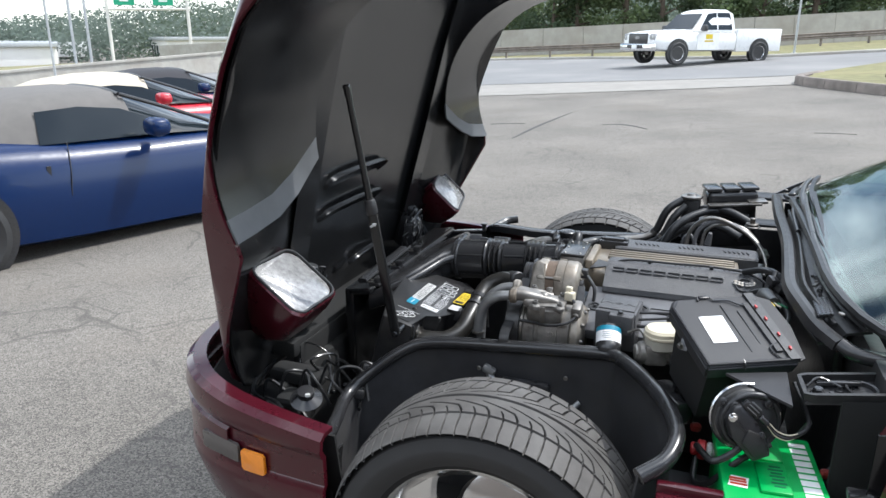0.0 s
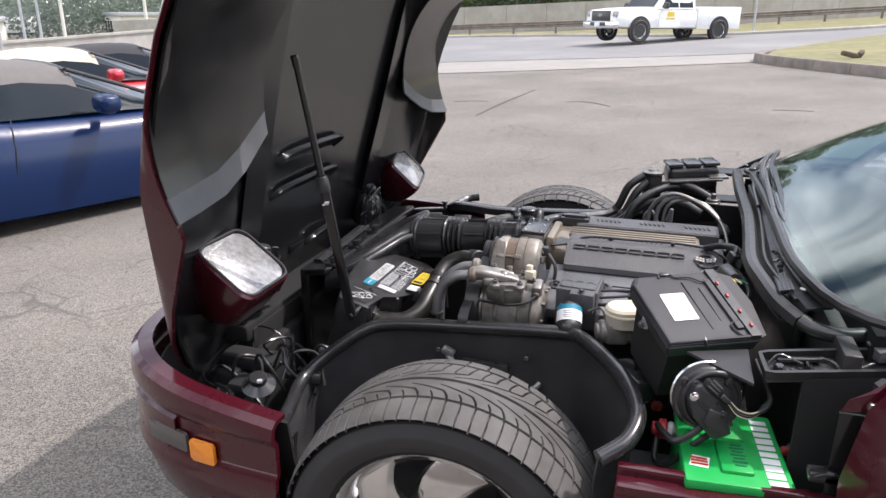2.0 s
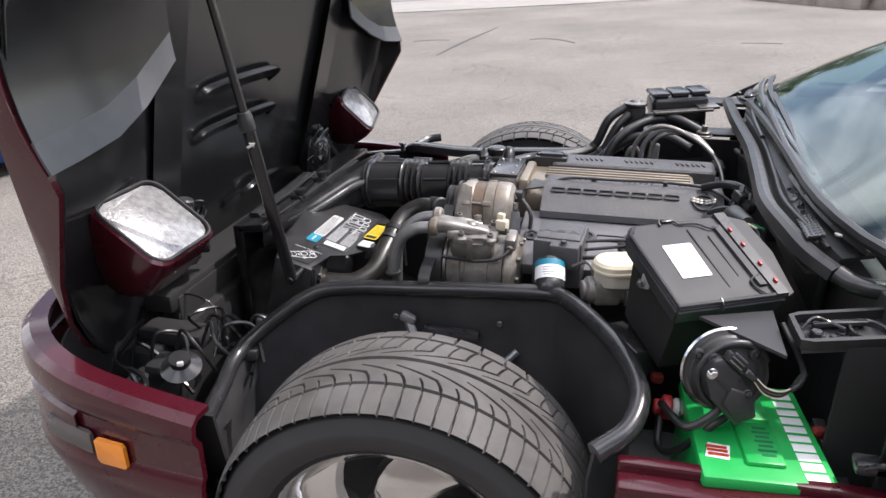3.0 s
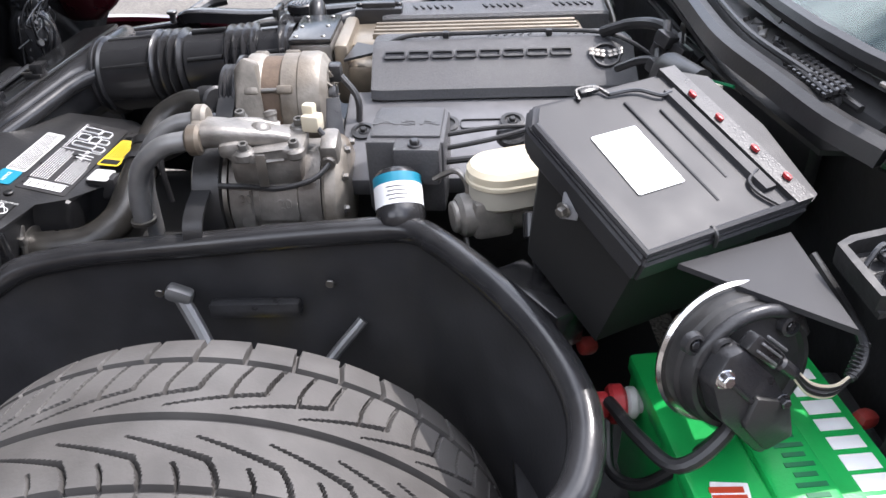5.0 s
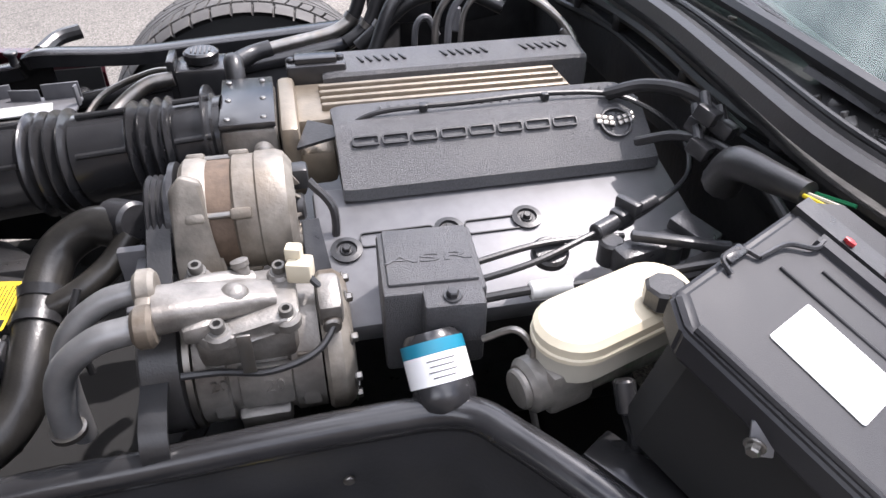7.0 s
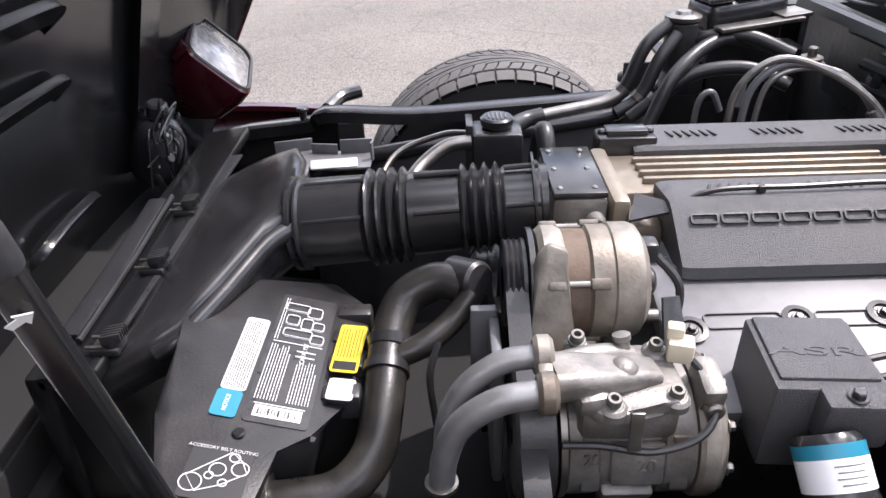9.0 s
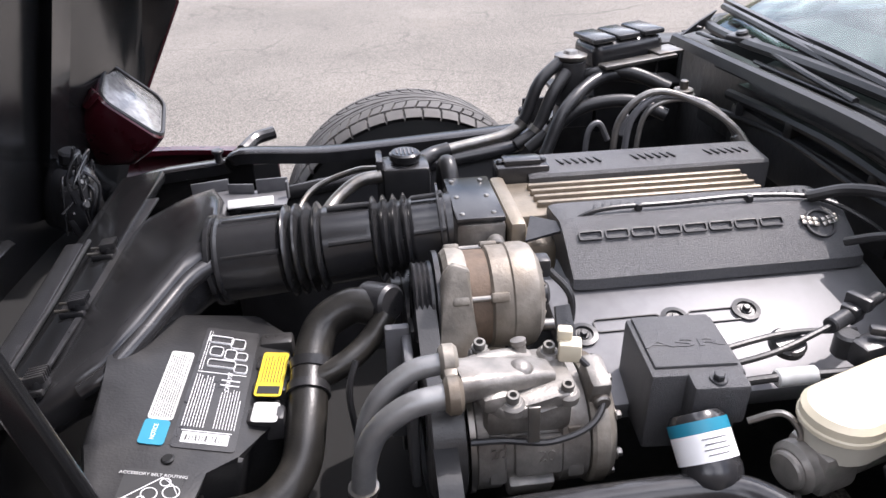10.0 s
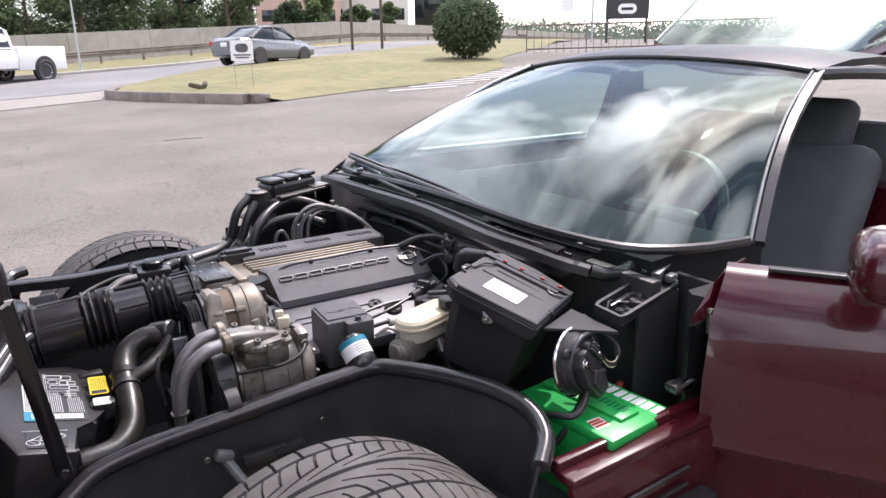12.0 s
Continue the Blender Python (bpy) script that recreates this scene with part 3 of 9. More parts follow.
part("kerb_block", block((0.32, 0.55, 0.26), (4.42, 12.72, gz(4.4, 12.7) + 0.06), 0.04, (0, 4, 24)), KERB, kerb, "broken kerb end")

single("driftwood_piece", join(block((0.42, 0.13, 0.10), (3.9, 15.2, gz(3.9, 15.2) + 0.24), 0.03, (0, 12, 25)), block((0.2, 0.1, 0.12), (4.1, 15.3, gz(4.1, 15.3) + 0.25), 0.03, (10, -20, 60))), BARK, "weathered log lying on the grass island", "log")

# painted stripes beyond the island, worn tar seams on the lot
hatch_marks = thing("hatched_marking", (10, 13.5, gz(10, 13.5)), "worn white diagonal hatching painted on asphalt", "road marking", kind="structure")
for i in range(9):
    x0, y0 = 7.2 + i * 0.72, 12.2 + i * 0.36
    p = [(x0, y0), (x0 + 1.5, y0 - 0.45), (x0 + 1.62, y0 - 0.35), (x0 + 0.12, y0 + 0.1)]
    bm = bmesh.new()
    bm.faces.new([bm.verts.new((x, y, gz(x, y) + 0.012)) for x, y in p])
    part("stripe", bm, PAINTLINE, hatch_marks)


def seam(line, w):
    p = smooth_line([(x, y, gz(x, y) + 0.004) for x, y in line], 8)
    k = len(p)
    return sweep(p, lambda t: [(-w * (0.3 + math.sin(math.pi * t)), -0.004), (w * (0.3 + math.sin(math.pi * t)), -0.004), (w * 0.6 * (0.3 + math.sin(math.pi * t)), 0.003), (-w * 0.6 * (0.3 + math.sin(math.pi * t)), 0.003)])


for line, w in (([(1.73, 8.75), (1.95, 8.72), (2.22, 8.6)], 0.018), ([(-1.25, 9.75), (-1.0, 9.8), (-0.75, 9.6), (-0.5, 9.2)], 0.03), ([(-3.2, 9.9), (-2.9, 10.0), (-2.6, 9.95)], 0.02),
                ([(-2.35, 8.2), (-2.3, 9.6), (-2.1, 11.6)], 0.03)):
    tagged(part("tar_seam", seam(line, w), SKIDMARK, None), "dark crack in the asphalt", "crack", kind="structure")

# concrete wall, guard rail and fence behind the road
WALL = [(-45, 49.0), (-30, 46.5), (-12, 41.5), (0, 40.0), (12, 45.5), (38, 60), (90, 92)]
wall_line = smooth_line([(x, y, 0) for x, y in WALL], 10)
wall = thing("wall_far", (0, 40, gz(0, 40)), "long low concrete highway wall in panels", "wall", kind="structure")
for i in range(0, len(wall_line) - 2, 2):
    a, b, c = wall_line[i], wall_line[i + 1], wall_line[i + 2]
    seg = [Vector((p.x, p.y, gz(p.x, p.y) + 0.2)) for p in (a, b, c.lerp(b, 0.015))]
    part("wall_panel", sweep(seg, [(-0.15, -0.6), (0.15, -0.6), (0.12, 1.35), (-0.12, 1.35)]), CONCRETE, wall)
GUARD = [(x, y - 4.0) for x, y in WALL]
guard = thing("guard_rail", (0, 36, gz(0, 36)), "weathered steel guard rail along the verge", "guard rail", kind="structure")
gl = smooth_line([(x, y, 0) for x, y in GUARD], 10)
part("rail", sweep([Vector((p.x, p.y, gz(p.x, p.y) + 0.52)) for p in gl], [(-0.03, -0.15), (0.02, -0.13), (-0.02, -0.05), (0.03, 0.0), (-0.02, 0.05), (0.02, 0.13), (-0.03, 0.15), (-0.05, 0.0)]), KERB, guard)
for i in range(1, len(gl), 2):
    part("post", block((0.1, 0.14, 0.7), (gl[i].x, gl[i].y + 0.12, gz(gl[i].x, gl[i].y) + 0.3), 0.01), KERB, guard)


# ---------------------------------------------------------------- trees
def leaf_cloud(rng, centre, size, count, leaf):
    """Many small leaf sheets filling an uneven clump."""
    verts, faces = [], []
    for _ in range(count):
        d = Vector((rng.gauss(0, 1), rng.gauss(0, 1), rng.gauss(0, 1))).normalized() * (rng.random() ** 0.45)
        c = Vector(centre) + Vector((d.x * size[0], d.y * size[1], d.z * size[2]))
        u = Vector((rng.gauss(0, 1), rng.gauss(0, 1), rng.gauss(0, 0.6))).normalized()
        v = u.cross(Vector((rng.gauss(0, 1), rng.gauss(0, 1), rng.gauss(0, 1)))).normalized()
        s = leaf * rng.uniform(0.6, 1.4)
        k = len(verts)
        verts += [c - u * s, c + v * s * 0.5, c + u * s, c - v * s * 0.5]
        faces.append((k, k + 1, k + 2, k + 3))
    return verts, faces


def tree(rng, at, height, spread, mat, label, leaf=0.22, clumps=14, per=150, trunk_share=0.35, group="trees behind the wall"):
    x, y = at
    z = gz(x, y)
    t = thing("tree", (x, y, z), label, "tree", group)
    lean = Vector((rng.uniform(-0.3, 0.3), rng.uniform(-0.3, 0.3), 0))
    r = height * 0.018
    line = [Vector((x, y, z - 0.2)), Vector((x, y, z + height * 0.3)) + lean * 0.4, Vector((x, y, z + height * 0.6)) + lean, Vector((x, y, z + height * 0.92)) + lean * 1.2]
    bms = [sweep(smooth_line(line, 4), lambda s: ring(r * (1.15 - s), 8))]
    verts, faces = [], []
    for i in range(clumps):
        h = trunk_share + (1 - trunk_share) * (i + 0.5) / clumps
        out = spread * (math.sin(math.pi * min(1, (1.08 - h) / (1.08 - trunk_share)) * 0.62 + 0.25)) * rng.uniform(0.45, 1.0)
        a = rng.uniform(0, 2 * math.pi)
        c = Vector((x + math.cos(a) * out * 0.75, y + math.sin(a) * out * 0.75, z + height * h))
        root = Vector((x, y, z + height * max(0.2, h - 0.15))) + lean * h
        bms.append(sweep([root, root.lerp(c, 0.55) + Vector((0, 0, 0.15)), c], lambda s: ring(r * 0.4 * (1.1 - s), 5)))
        size = spread * rng.uniform(0.32, 0.55)
        v, f = leaf_cloud(rng, c, (size, size, size * 0.75), per, leaf)
        k = len(verts)
        verts += v
        faces += [tuple(q + k for q in face) for face in f]
    part("trunk", join(*bms), BARK, t)
    me = bpy.data.meshes.new("crown")
    me.from_pydata(verts, [], faces)
    me.materials.append(mat)
    crown = new("crown", me)
    crown.parent, crown.matrix_parent_inverse = t, world_of(t).inverted()
    return t


rng = random.Random(7)
for i in range(30):
    s = i / 29
    x = -46 + 84 * s + rng.uniform(-1.2, 1.2)
    base = 47 + abs(x + 3) * 0.42
    y = base + rng.uniform(1, 6)
    h = rng.uniform(8, 12)
    way = math.degrees(math.atan2(y + 1.6, x))
    if way > 123:
        continue
    if way < 70:
        h = rng.uniform(3, 4.5)
    tree(rng, (x, y), h, rng.uniform(2.6, 3.6) * min(1.0, h / 7), (LEAF, LEAF_DK)[i % 3 == 0], ("bright green broadleaf tree behind the concrete wall", "dark green pine-like tree behind the concrete wall")[i % 3 == 0], 0.17, 14, 420, 0.04)
# far woods on the hill, distance haze painted into the leaf colour
hv, hf = [], []
for i in range(640):
    a = radians(rng.uniform(18, 150))
    if radians(54) < a < radians(71):
        continue
    d = rng.uniform(115, 260)
    x, y = d * math.cos(a), d * math.sin(a)
    lift = float(np.interp(math.degrees(a), [18, 50, 75, 122, 128, 135, 142, 150], [1.6, 2.2, 4.6, 4.2, 2.9, 2.2, 1.3, 0.6])) * rng.uniform(0.75, 1.05)
    crest = 1.3 + d * math.tan(radians(lift))
    v, f = leaf_cloud(rng, (x, y, crest * 0.5 - 2.0), (8.0, 8.0, crest * 0.5 + 2.0), 330, 0.40)
    k = len(hv)
    hv += v
    hf += [tuple(q + k for q in face) for face in f]
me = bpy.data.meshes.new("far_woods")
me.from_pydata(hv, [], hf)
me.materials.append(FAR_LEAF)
tagged(new("far_woods", me), "wooded hillside far behind the highway, haze in its colour", "woods", kind="stuff")

# round clipped bush by the railing
bush = thing("bush", (14.4, 19.4, gz(14.4, 19.4)), "large round clipped dark green bush on the grass", "bush")
bv, bf = [], []
BZ = gz(14.4, 19.4)
for i in range(4200):
    d = Vector((rng.gauss(0, 1), rng.gauss(0, 1), rng.gauss(0, 1))).normalized()
    rr = rng.uniform(0.8, 1.03)
    c = Vector((14.4 + d.x * 1.24 * rr, 19.4 + d.y * 1.24 * rr, BZ + 1.12 + d.z * (1.12 if d.z > 0 else 0.98) * rr))
    u = Vector((rng.gauss(0, 1), rng.gauss(0, 1), rng.gauss(0, 1))).normalized()
    v = u.cross(d).normalized()
    s = rng.uniform(0.05, 0.11)
    k = len(bv)
    bv += [c - u * s, c + v * s * 0.5, c + u * s, c - v * s * 0.5]
    bf.append((k, k + 1, k + 2, k + 3))
me = bpy.data.meshes.new("foliage")
me.from_pydata(bv, [], bf)
me.materials.append(LEAF_DK)
fol = new("foliage", me)
fol.parent, fol.matrix_parent_inverse = bush, world_of(bush).inverted()
part("stem", join(*[tube([(14.4 + dx * 0.3, 19.4 + dy * 0.3, BZ - 0.1), (14.4 + dx, 19.4 + dy, BZ + 0.9)], 0.06, 8) for dx, dy in ((0.2, 0.1), (-0.25, 0.05), (0.05, -0.25))]), BARK, bush)
tagged(part("core", lathe([(0, 0.5), (0.8, 0.7), (1.0, 1.25), (0.75, 1.9), (0, 2.1)], (14.4, 19.4, BZ), n=20), LEAF_DK, bush), "dense inner twigs")


# ---------------------------------------------------------------- poles, signs, buildings
def pole(at, h, r=0.09, mat=GALV, label="grey steel lamp post", arm=0.0):
    x, y = at
    z = gz(x, y)
    t = thing("street_lamp" if arm else "utility_pole", (x, y, z), label, "lamp post" if arm else "pole")
    part("shaft", lathe([(0, -0.3), (r, -0.3), (r * 0.6, h), (0, h)], (x, y, z), n=12), mat, t)
    part("base_plate", block((r * 4, r * 4, 0.05), (x, y, z + 0.05), 0.01), mat, t)
    if arm:
        part("arm", tube([(x, y, z + h - 0.3), (x + arm * 0.5, y, z + h + 0.1), (x + arm, y, z + h + 0.15)], 0.04, 8), mat, t)
        part("lamp_head", block((0.6, 0.25, 0.12), (x + arm * 1.15, y, z + h + 0.15), 0.04), mat, t)
    return t


pole((-22.2, 17.8), 12, 0.045, label="slim grey flagpole-like post beside the highway")
for px, py in ((-39.95, 35.2), (-39.3, 35.9)):
    pole((px, py), 13, 0.10, label="tall grey steel sign gantry post")
pole((3.4, 31.2), 4.2, 0.05, label="grey steel sign post on the verge")
pole((36.5, 52.5), 15, 0.16, label="tall dark utility pole", mat=BARK)

gan = thing("sign_gantry", (-53.5, 57.2, gz(-53.5, 57.2)), "steel highway gantry carrying green direction signs", "sign gantry")
u = Vector((4.49, 4.09, 0)).normalized()
o = Vector((-53.5, 57.2, 0))
for s in (-3.6, 3.9):
    p = o + u * s
    part("post", can(0.16, 9.0, (p.x, p.y, gz(p.x, p.y) - 0.2), n=12), PALEWALL, gan)
part("beam", sweep([o + u * -3.9 + Vector((0, 0, 3.9)), o + u * 4.2 + Vector((0, 0, 4.0))], ring(0.12, 8)), PALEWALL, gan)
part("beam", sweep([o + u * -3.9 + Vector((0, 0, 5.6)), o + u * 4.2 + Vector((0, 0, 5.7))], ring(0.12, 8)), PALEWALL, gan)
for s in (-2.0, 1.6):
    c = o + u * s + Vector((0.3, -0.3, 5.1))
    m = frame_of(c, u, (0, 0, 1))
    board = part("sign_board", prism(round_rect(1.9, 1.6, 0.1), 0.06, m=m), PALEGREEN, gan, "green sign board")
    part("legend", join(*[prism([(-w, h), (w, h), (w, h + 0.14), (-w, h + 0.14)], 0.01, m=m @ pose(0, 0, 0.062)) for w, h in ((0.55, 0.3), (0.7, -0.05), (0.4, -0.45))]), LABEL, board)

gs = thing("road_sign", (17.9, 33.9, gz(17.9, 33.9)), "green road sign on two posts facing the highway", "road sign")
for x, y in ((17.2, 34.3), (18.65, 33.6)):
    part("post", block((0.12, 0.12, 4.4), (x, y, gz(x, y) + 2.0), 0.01), BARK, gs)
gsm = frame_of((17.93, 33.85, gz(17.9, 33.9) + 3.75), (1.45, -0.7, 0), (0, 0, 1))
part("sign_board", prism(round_rect(1.9, 1.1, 0.08), 0.05, m=gsm @ pose(0, 0, 0.07)), PALEGREEN, gs)

ys = thing("yard_sign", (5.1, 15.5, gz(5.1, 15.5)), "small white yard sign on a wire stake in the grass", "sign")
ym = frame_of((5.1, 15.5, gz(5.1, 15.5) + 0.95), (1, -0.45, 0), (0, 0, 1))
part("sign_panel", prism(round_rect(0.52, 0.46, 0.02), 0.008, m=ym), LABEL, ys)
part("emblem", prism(round_rect(0.3, 0.2, 0.09), 0.003, m=ym @ pose(0, 0.06, 0.009)), GREY, ys)
part("legend", join(*[prism(round_rect(w, 0.035, 0.01), 0.003, m=ym @ pose(0, yy, 0.009)) for w, yy in ((0.4, -0.1), (0.32, -0.16))]), GREY, ys)
for dx in (-0.2, 0.2):
    part("stake", can(0.006, 0.95, ym @ Vector((dx, -0.9, -0.006)), n=8), STEEL, ys)

bs = thing("black_sign", (28.9, 25.6, gz(28.9, 25.6)), "black business sign with pale oval on posts", "sign")
bsm = frame_of((28.95, 25.6, 3.15), (1.4, -1.45, 0), (0, 0, 1))
part("sign_board", prism(round_rect(2.2, 1.0, 0.05), 0.08, m=bsm), BLACK, bs)
part("emblem", prism(round_rect(0.95, 0.5, 0.24, 8), 0.01, m=bsm @ pose(0, 0, 0.082)), LABEL, bs)
part("legend", prism(round_rect(0.6, 0.14, 0.03), 0.006, m=bsm @ pose(0, 0, 0.094)), PRINT, bs)
for dx in (-1.0, 1.0):
    p = bsm @ Vector((dx, 0, -0.06))
    part("post", block((0.1, 0.1, 2.8), (p.x, p.y, 1.7), 0.01), BLACK, bs)
tb = thing("traffic_signs", (31.2, 30.4, gz(31.2, 30.4)), "green street signs and a white plate on a post", "sign")
part("post", can(0.06, 5.0, (31.2, 30.4, gz(31.2, 30.4)), n=10), GALV, tb)
part("sign_board", prism(round_rect(1.8, 0.8, 0.05), 0.04, m=frame_of((31.2, 30.3, 4.6), (1.4, -1.45, 0), (0, 0, 1)) @ pose(0, 0, 0.08)), PALEGREEN, tb)
part("plate", prism(round_rect(0.7, 0.8, 0.05), 0.04, m=frame_of((30.0, 31.3, 3.7), (1.4, -1.45, 0), (0, 0, 1)) @ pose(0, 0, 0.0)), LABEL, tb)

rail = thing("pedestrian_railing", (19.5, 18.6, gz(19.5, 18.6)), "dark bronze metal railing with upright bars", "railing")
RA, RB = Vector((17.3, 19.7, 0)), Vector((24.6, 14.2, 0))
RZ = gz(19.5, 18.6)
for h in (0.15, 1.0):
    part("rail", tube([RA + Vector((0, 0, RZ + h)), RB + Vector((0, 0, RZ + 0.12 + h))], 0.03, 8), KERB, rail)
part("rail", tube([RA + Vector((0.1, 0, RZ + 1.0)), RA + Vector((-0.25, 0.15, RZ + 0.95)), RA + Vector((-0.3, 0.2, RZ + 0.7)), RA + Vector((0, 0, RZ + 0.65))], 0.03, 8), KERB, rail)
for i in range(34):
    p = RA.lerp(RB, i / 33)
    part("bar", can(0.022 if i % 8 == 0 else 0.011, 1.0 + 0.12 * i / 33, (p.x, p.y, RZ + 0.02), n=8), KERB, rail)


def building(at, size, turn, wall_mat, floors, bays, label):
    x, y, z = at
    t = thing("office_building", at, label, "building")
    part("wall", block(size, (x, y, z + size[2] / 2), 0.05, (0, 0, turn)), wall_mat, t)
    part("roof", block((size[0] + 0.6, size[1] + 0.6, 0.5), (x, y, z + size[2] + 0.2), 0.05, (0, 0, turn)), GALV, t)
    m = pose(x, y, z, 0, 0, turn)
    for f in range(floors):
        for b in range(bays):
            c = m @ Vector((-size[0] / 2 + size[0] * (b + 0.5) / bays, -size[1] / 2 - 0.02, size[2] * (f + 0.55) / floors))
            part("window", block((size[0] / bays * 0.6, 0.12, size[2] / floors * 0.5), c, 0.02, (0, 0, turn)), DARKGLASS, t)
    return t


building((46.0, 112.0, 1.4), (13, 10, 17), -24, BRICK, 5, 3, "far pink brick office building with dark windows")
building((60.5, 116.0, 1.4), (14, 10, 15), -28, PALEWALL, 4, 4, "far pale office building with dark windows")
building((71.5, 110.5, 1.4), (8, 10, 15), -30, DARKGLASS, 1, 1, "far dark glass office block")
building((-92.0, 74.0, -3.4), (44, 9, 3.6), -42, PALEWALL, 1, 12, "long low white roadside building far off")
building((-74.0, 88.0, -3.0), (20, 9, 3.8), -42, PALEWALL, 1, 6, "low white building below the wooded hill")

# highway parapet on the far left
par = thing("wall_left", (-32, 26, gz(-32, 26)), "long pale concrete highway parapet", "wall", kind="structure")
pl = smooth_line([(-40, 8, -1.3), (-33, 21, -1.15), (-31, 26, -0.9), (-28.5, 33, -0.5), (-26, 43, 0.0)], 8)
for i in range(0, len(pl) - 2, 4):
    seg = pl[i:i + 5]
    part("wall_panel", sweep(seg, [(-0.2, -1.4), (0.2, -1.4), (0.12, 0.75), (-0.12, 0.75)]), CONCRETE, par)
part("coping", sweep([p + Vector((0, 0, 0.80)) for p in pl], [(-0.2, -0.06), (0.2, -0.06), (0.2, 0.06), (-0.2, 0.06)]), CONCRETE, par)

# unseen plain wall added behind the walk, closing the lot and darkening the car's reflections
tagged(part("unseen_wall", block((60, 0.4, 6.5), (0, -11.0, 3.0), 0.02), KERB, None), "plain dark unseen wall added behind the walk to darken reflections", "wall", kind="structure")
# white box trailer on the highway
tr = thing("box_trailer", (-112, 97, gz(-112, 97)), "long white box trailer standing on the highway", "trailer")
tm = pose(-112, 97, gz(-112, 97), 0, 0, 49)
part("box", block((11, 2.5, 2.7), (0, 0, 0), 0.05, m=tm @ pose(0, 0, 2.3)), WHITE, tr)
part("chassis", block((10.5, 0.9, 0.3), (0, 0, 0), 0.03, m=tm @ pose(0, 0, 0.8)), BLACK, tr)
for x in (-4.6, -3.4, 4.0):
    for sy in (-1.0, 1.0):
        c = tm @ Vector((x, sy, 0.5))
        part("wheel", can(0.5, 0.3, c - (tm.to_3x3() @ Vector((0, 0.15, 0))), tm.to_3x3() @ Vector((0, 1, 0)), 0.04, 20), BLACK, tr)
copy_thing(tr, pose(-120, 88, gz(-120, 88) + 0.5, 0, 0, -3))


# ---------------------------------------------------------------- wheels
def tread_radius(y, R, half):
    return R - 0.016 * abs(y / half) ** 3.2


def tyre_parts(R, width, rim_r):
    """The carcass and the tread blocks of a directional road tyre, axle along y, outer side at -y."""
    half = width / 2
    g = 0.010
    prof = [(rim_r, half * 0.78), (rim_r + 0.02, half * 0.90), (rim_r + 0.05, half * 1.0), (R - 0.05, half * 0.99), (R - 0.026, half * 0.93)]
    mid = [(tread_radius(y, R, half) - g, y) for y in [half * k / 10 for k in range(8, -9, -1)]]
    full = prof + mid + [(r, -h) for r, h in reversed(prof)]
    carcass = lathe([(r, h) for r, h in full], (0, 0, 0), (0, 1, 0), 72)
    # tread: a fine skin whose grooves are sunk into it
    ny, ns = 165, 860
    u = np.linspace(-0.985, 0.985, ny)[:, None]
    th = np.linspace(radians(-112), radians(112), ns)[None, :]
    sl = th * R + 3.0
    p = 0.058
    depth = np.zeros((ny, ns))

    def cut(dist, width, where=True, deep=1.0):
        nonlocal depth
        d = np.clip((1.2 - dist / width) * 3.0, 0, 1) * deep
        depth = np.maximum(depth, np.where(where, d, 0))

    def phase(x, period):
        return (x + period / 2) % period - period / 2

    for c, w in ((-0.50, 0.0026), (0.07, 0.0036), (0.66, 0.0032)):
        cut(np.abs(u - c) * half + 0 * sl, w)
    # outer shoulder sipes
    cut(np.abs(phase(sl + 0.004 * u, p / 2)), 0.0012, u < -0.52, 0.7)
    # outer hooks: a cross cut that bends into a long thinning sweep
    k = np.clip((u + 0.50) / 0.22, 0, 1)
    bend = -0.012 * k ** 2
    cut(np.abs(phase(sl - bend, p)), 0.0018, (u > -0.51) & (u < -0.26))
    cut(np.abs(phase(sl - bend - p / 2, p)), 0.0012, (u > -0.51) & (u < -0.31))
    for lap in (0, 1):
        run = (-0.011 - sl) % p + lap * p
        part_ = run / (1.25 * p)
        cut(np.abs(u - (-0.275 + 0.18 * part_)) * half, 0.0022 - 0.0016 * np.clip(part_, 0, 1), part_ < 1)
    # inner hooks, swept the same way
    j = np.clip((u - 0.34) / 0.31, 0, 1)
    curve = 0.014 * j ** 1.5
    cut(np.abs(phase(sl - 0.02 - curve, p)), 0.0018, (u > 0.33) & (u < 0.66))
    cut(np.abs(phase(sl - 0.02 - curve - p / 2, p)), 0.0013, (u > 0.28) & (u < 0.66))
    for lap in (0, 1):
        run = (0.02 - sl) % p + lap * p
        part_ = run / (1.45 * p)
        cut(np.abs(u - (0.34 - 0.17 * part_)) * half, 0.0021 - 0.0016 * np.clip(part_, 0, 1), part_ < 1)
    cut(np.abs(phase(sl - 0.006 * u, p * 0.8)), 0.0020, u > 0.68)
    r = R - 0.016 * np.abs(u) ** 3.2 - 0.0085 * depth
    co = np.stack([r * np.sin(th), u * half + 0 * th, r * np.cos(th)], -1).reshape(-1, 3)
    idx = np.arange(ny * ns).reshape(ny, ns)
    quads = np.stack([idx[:-1, :-1], idx[:-1, 1:], idx[1:, 1:], idx[1:, :-1]], -1).reshape(-1, 4)
    return carcass, (co, quads)


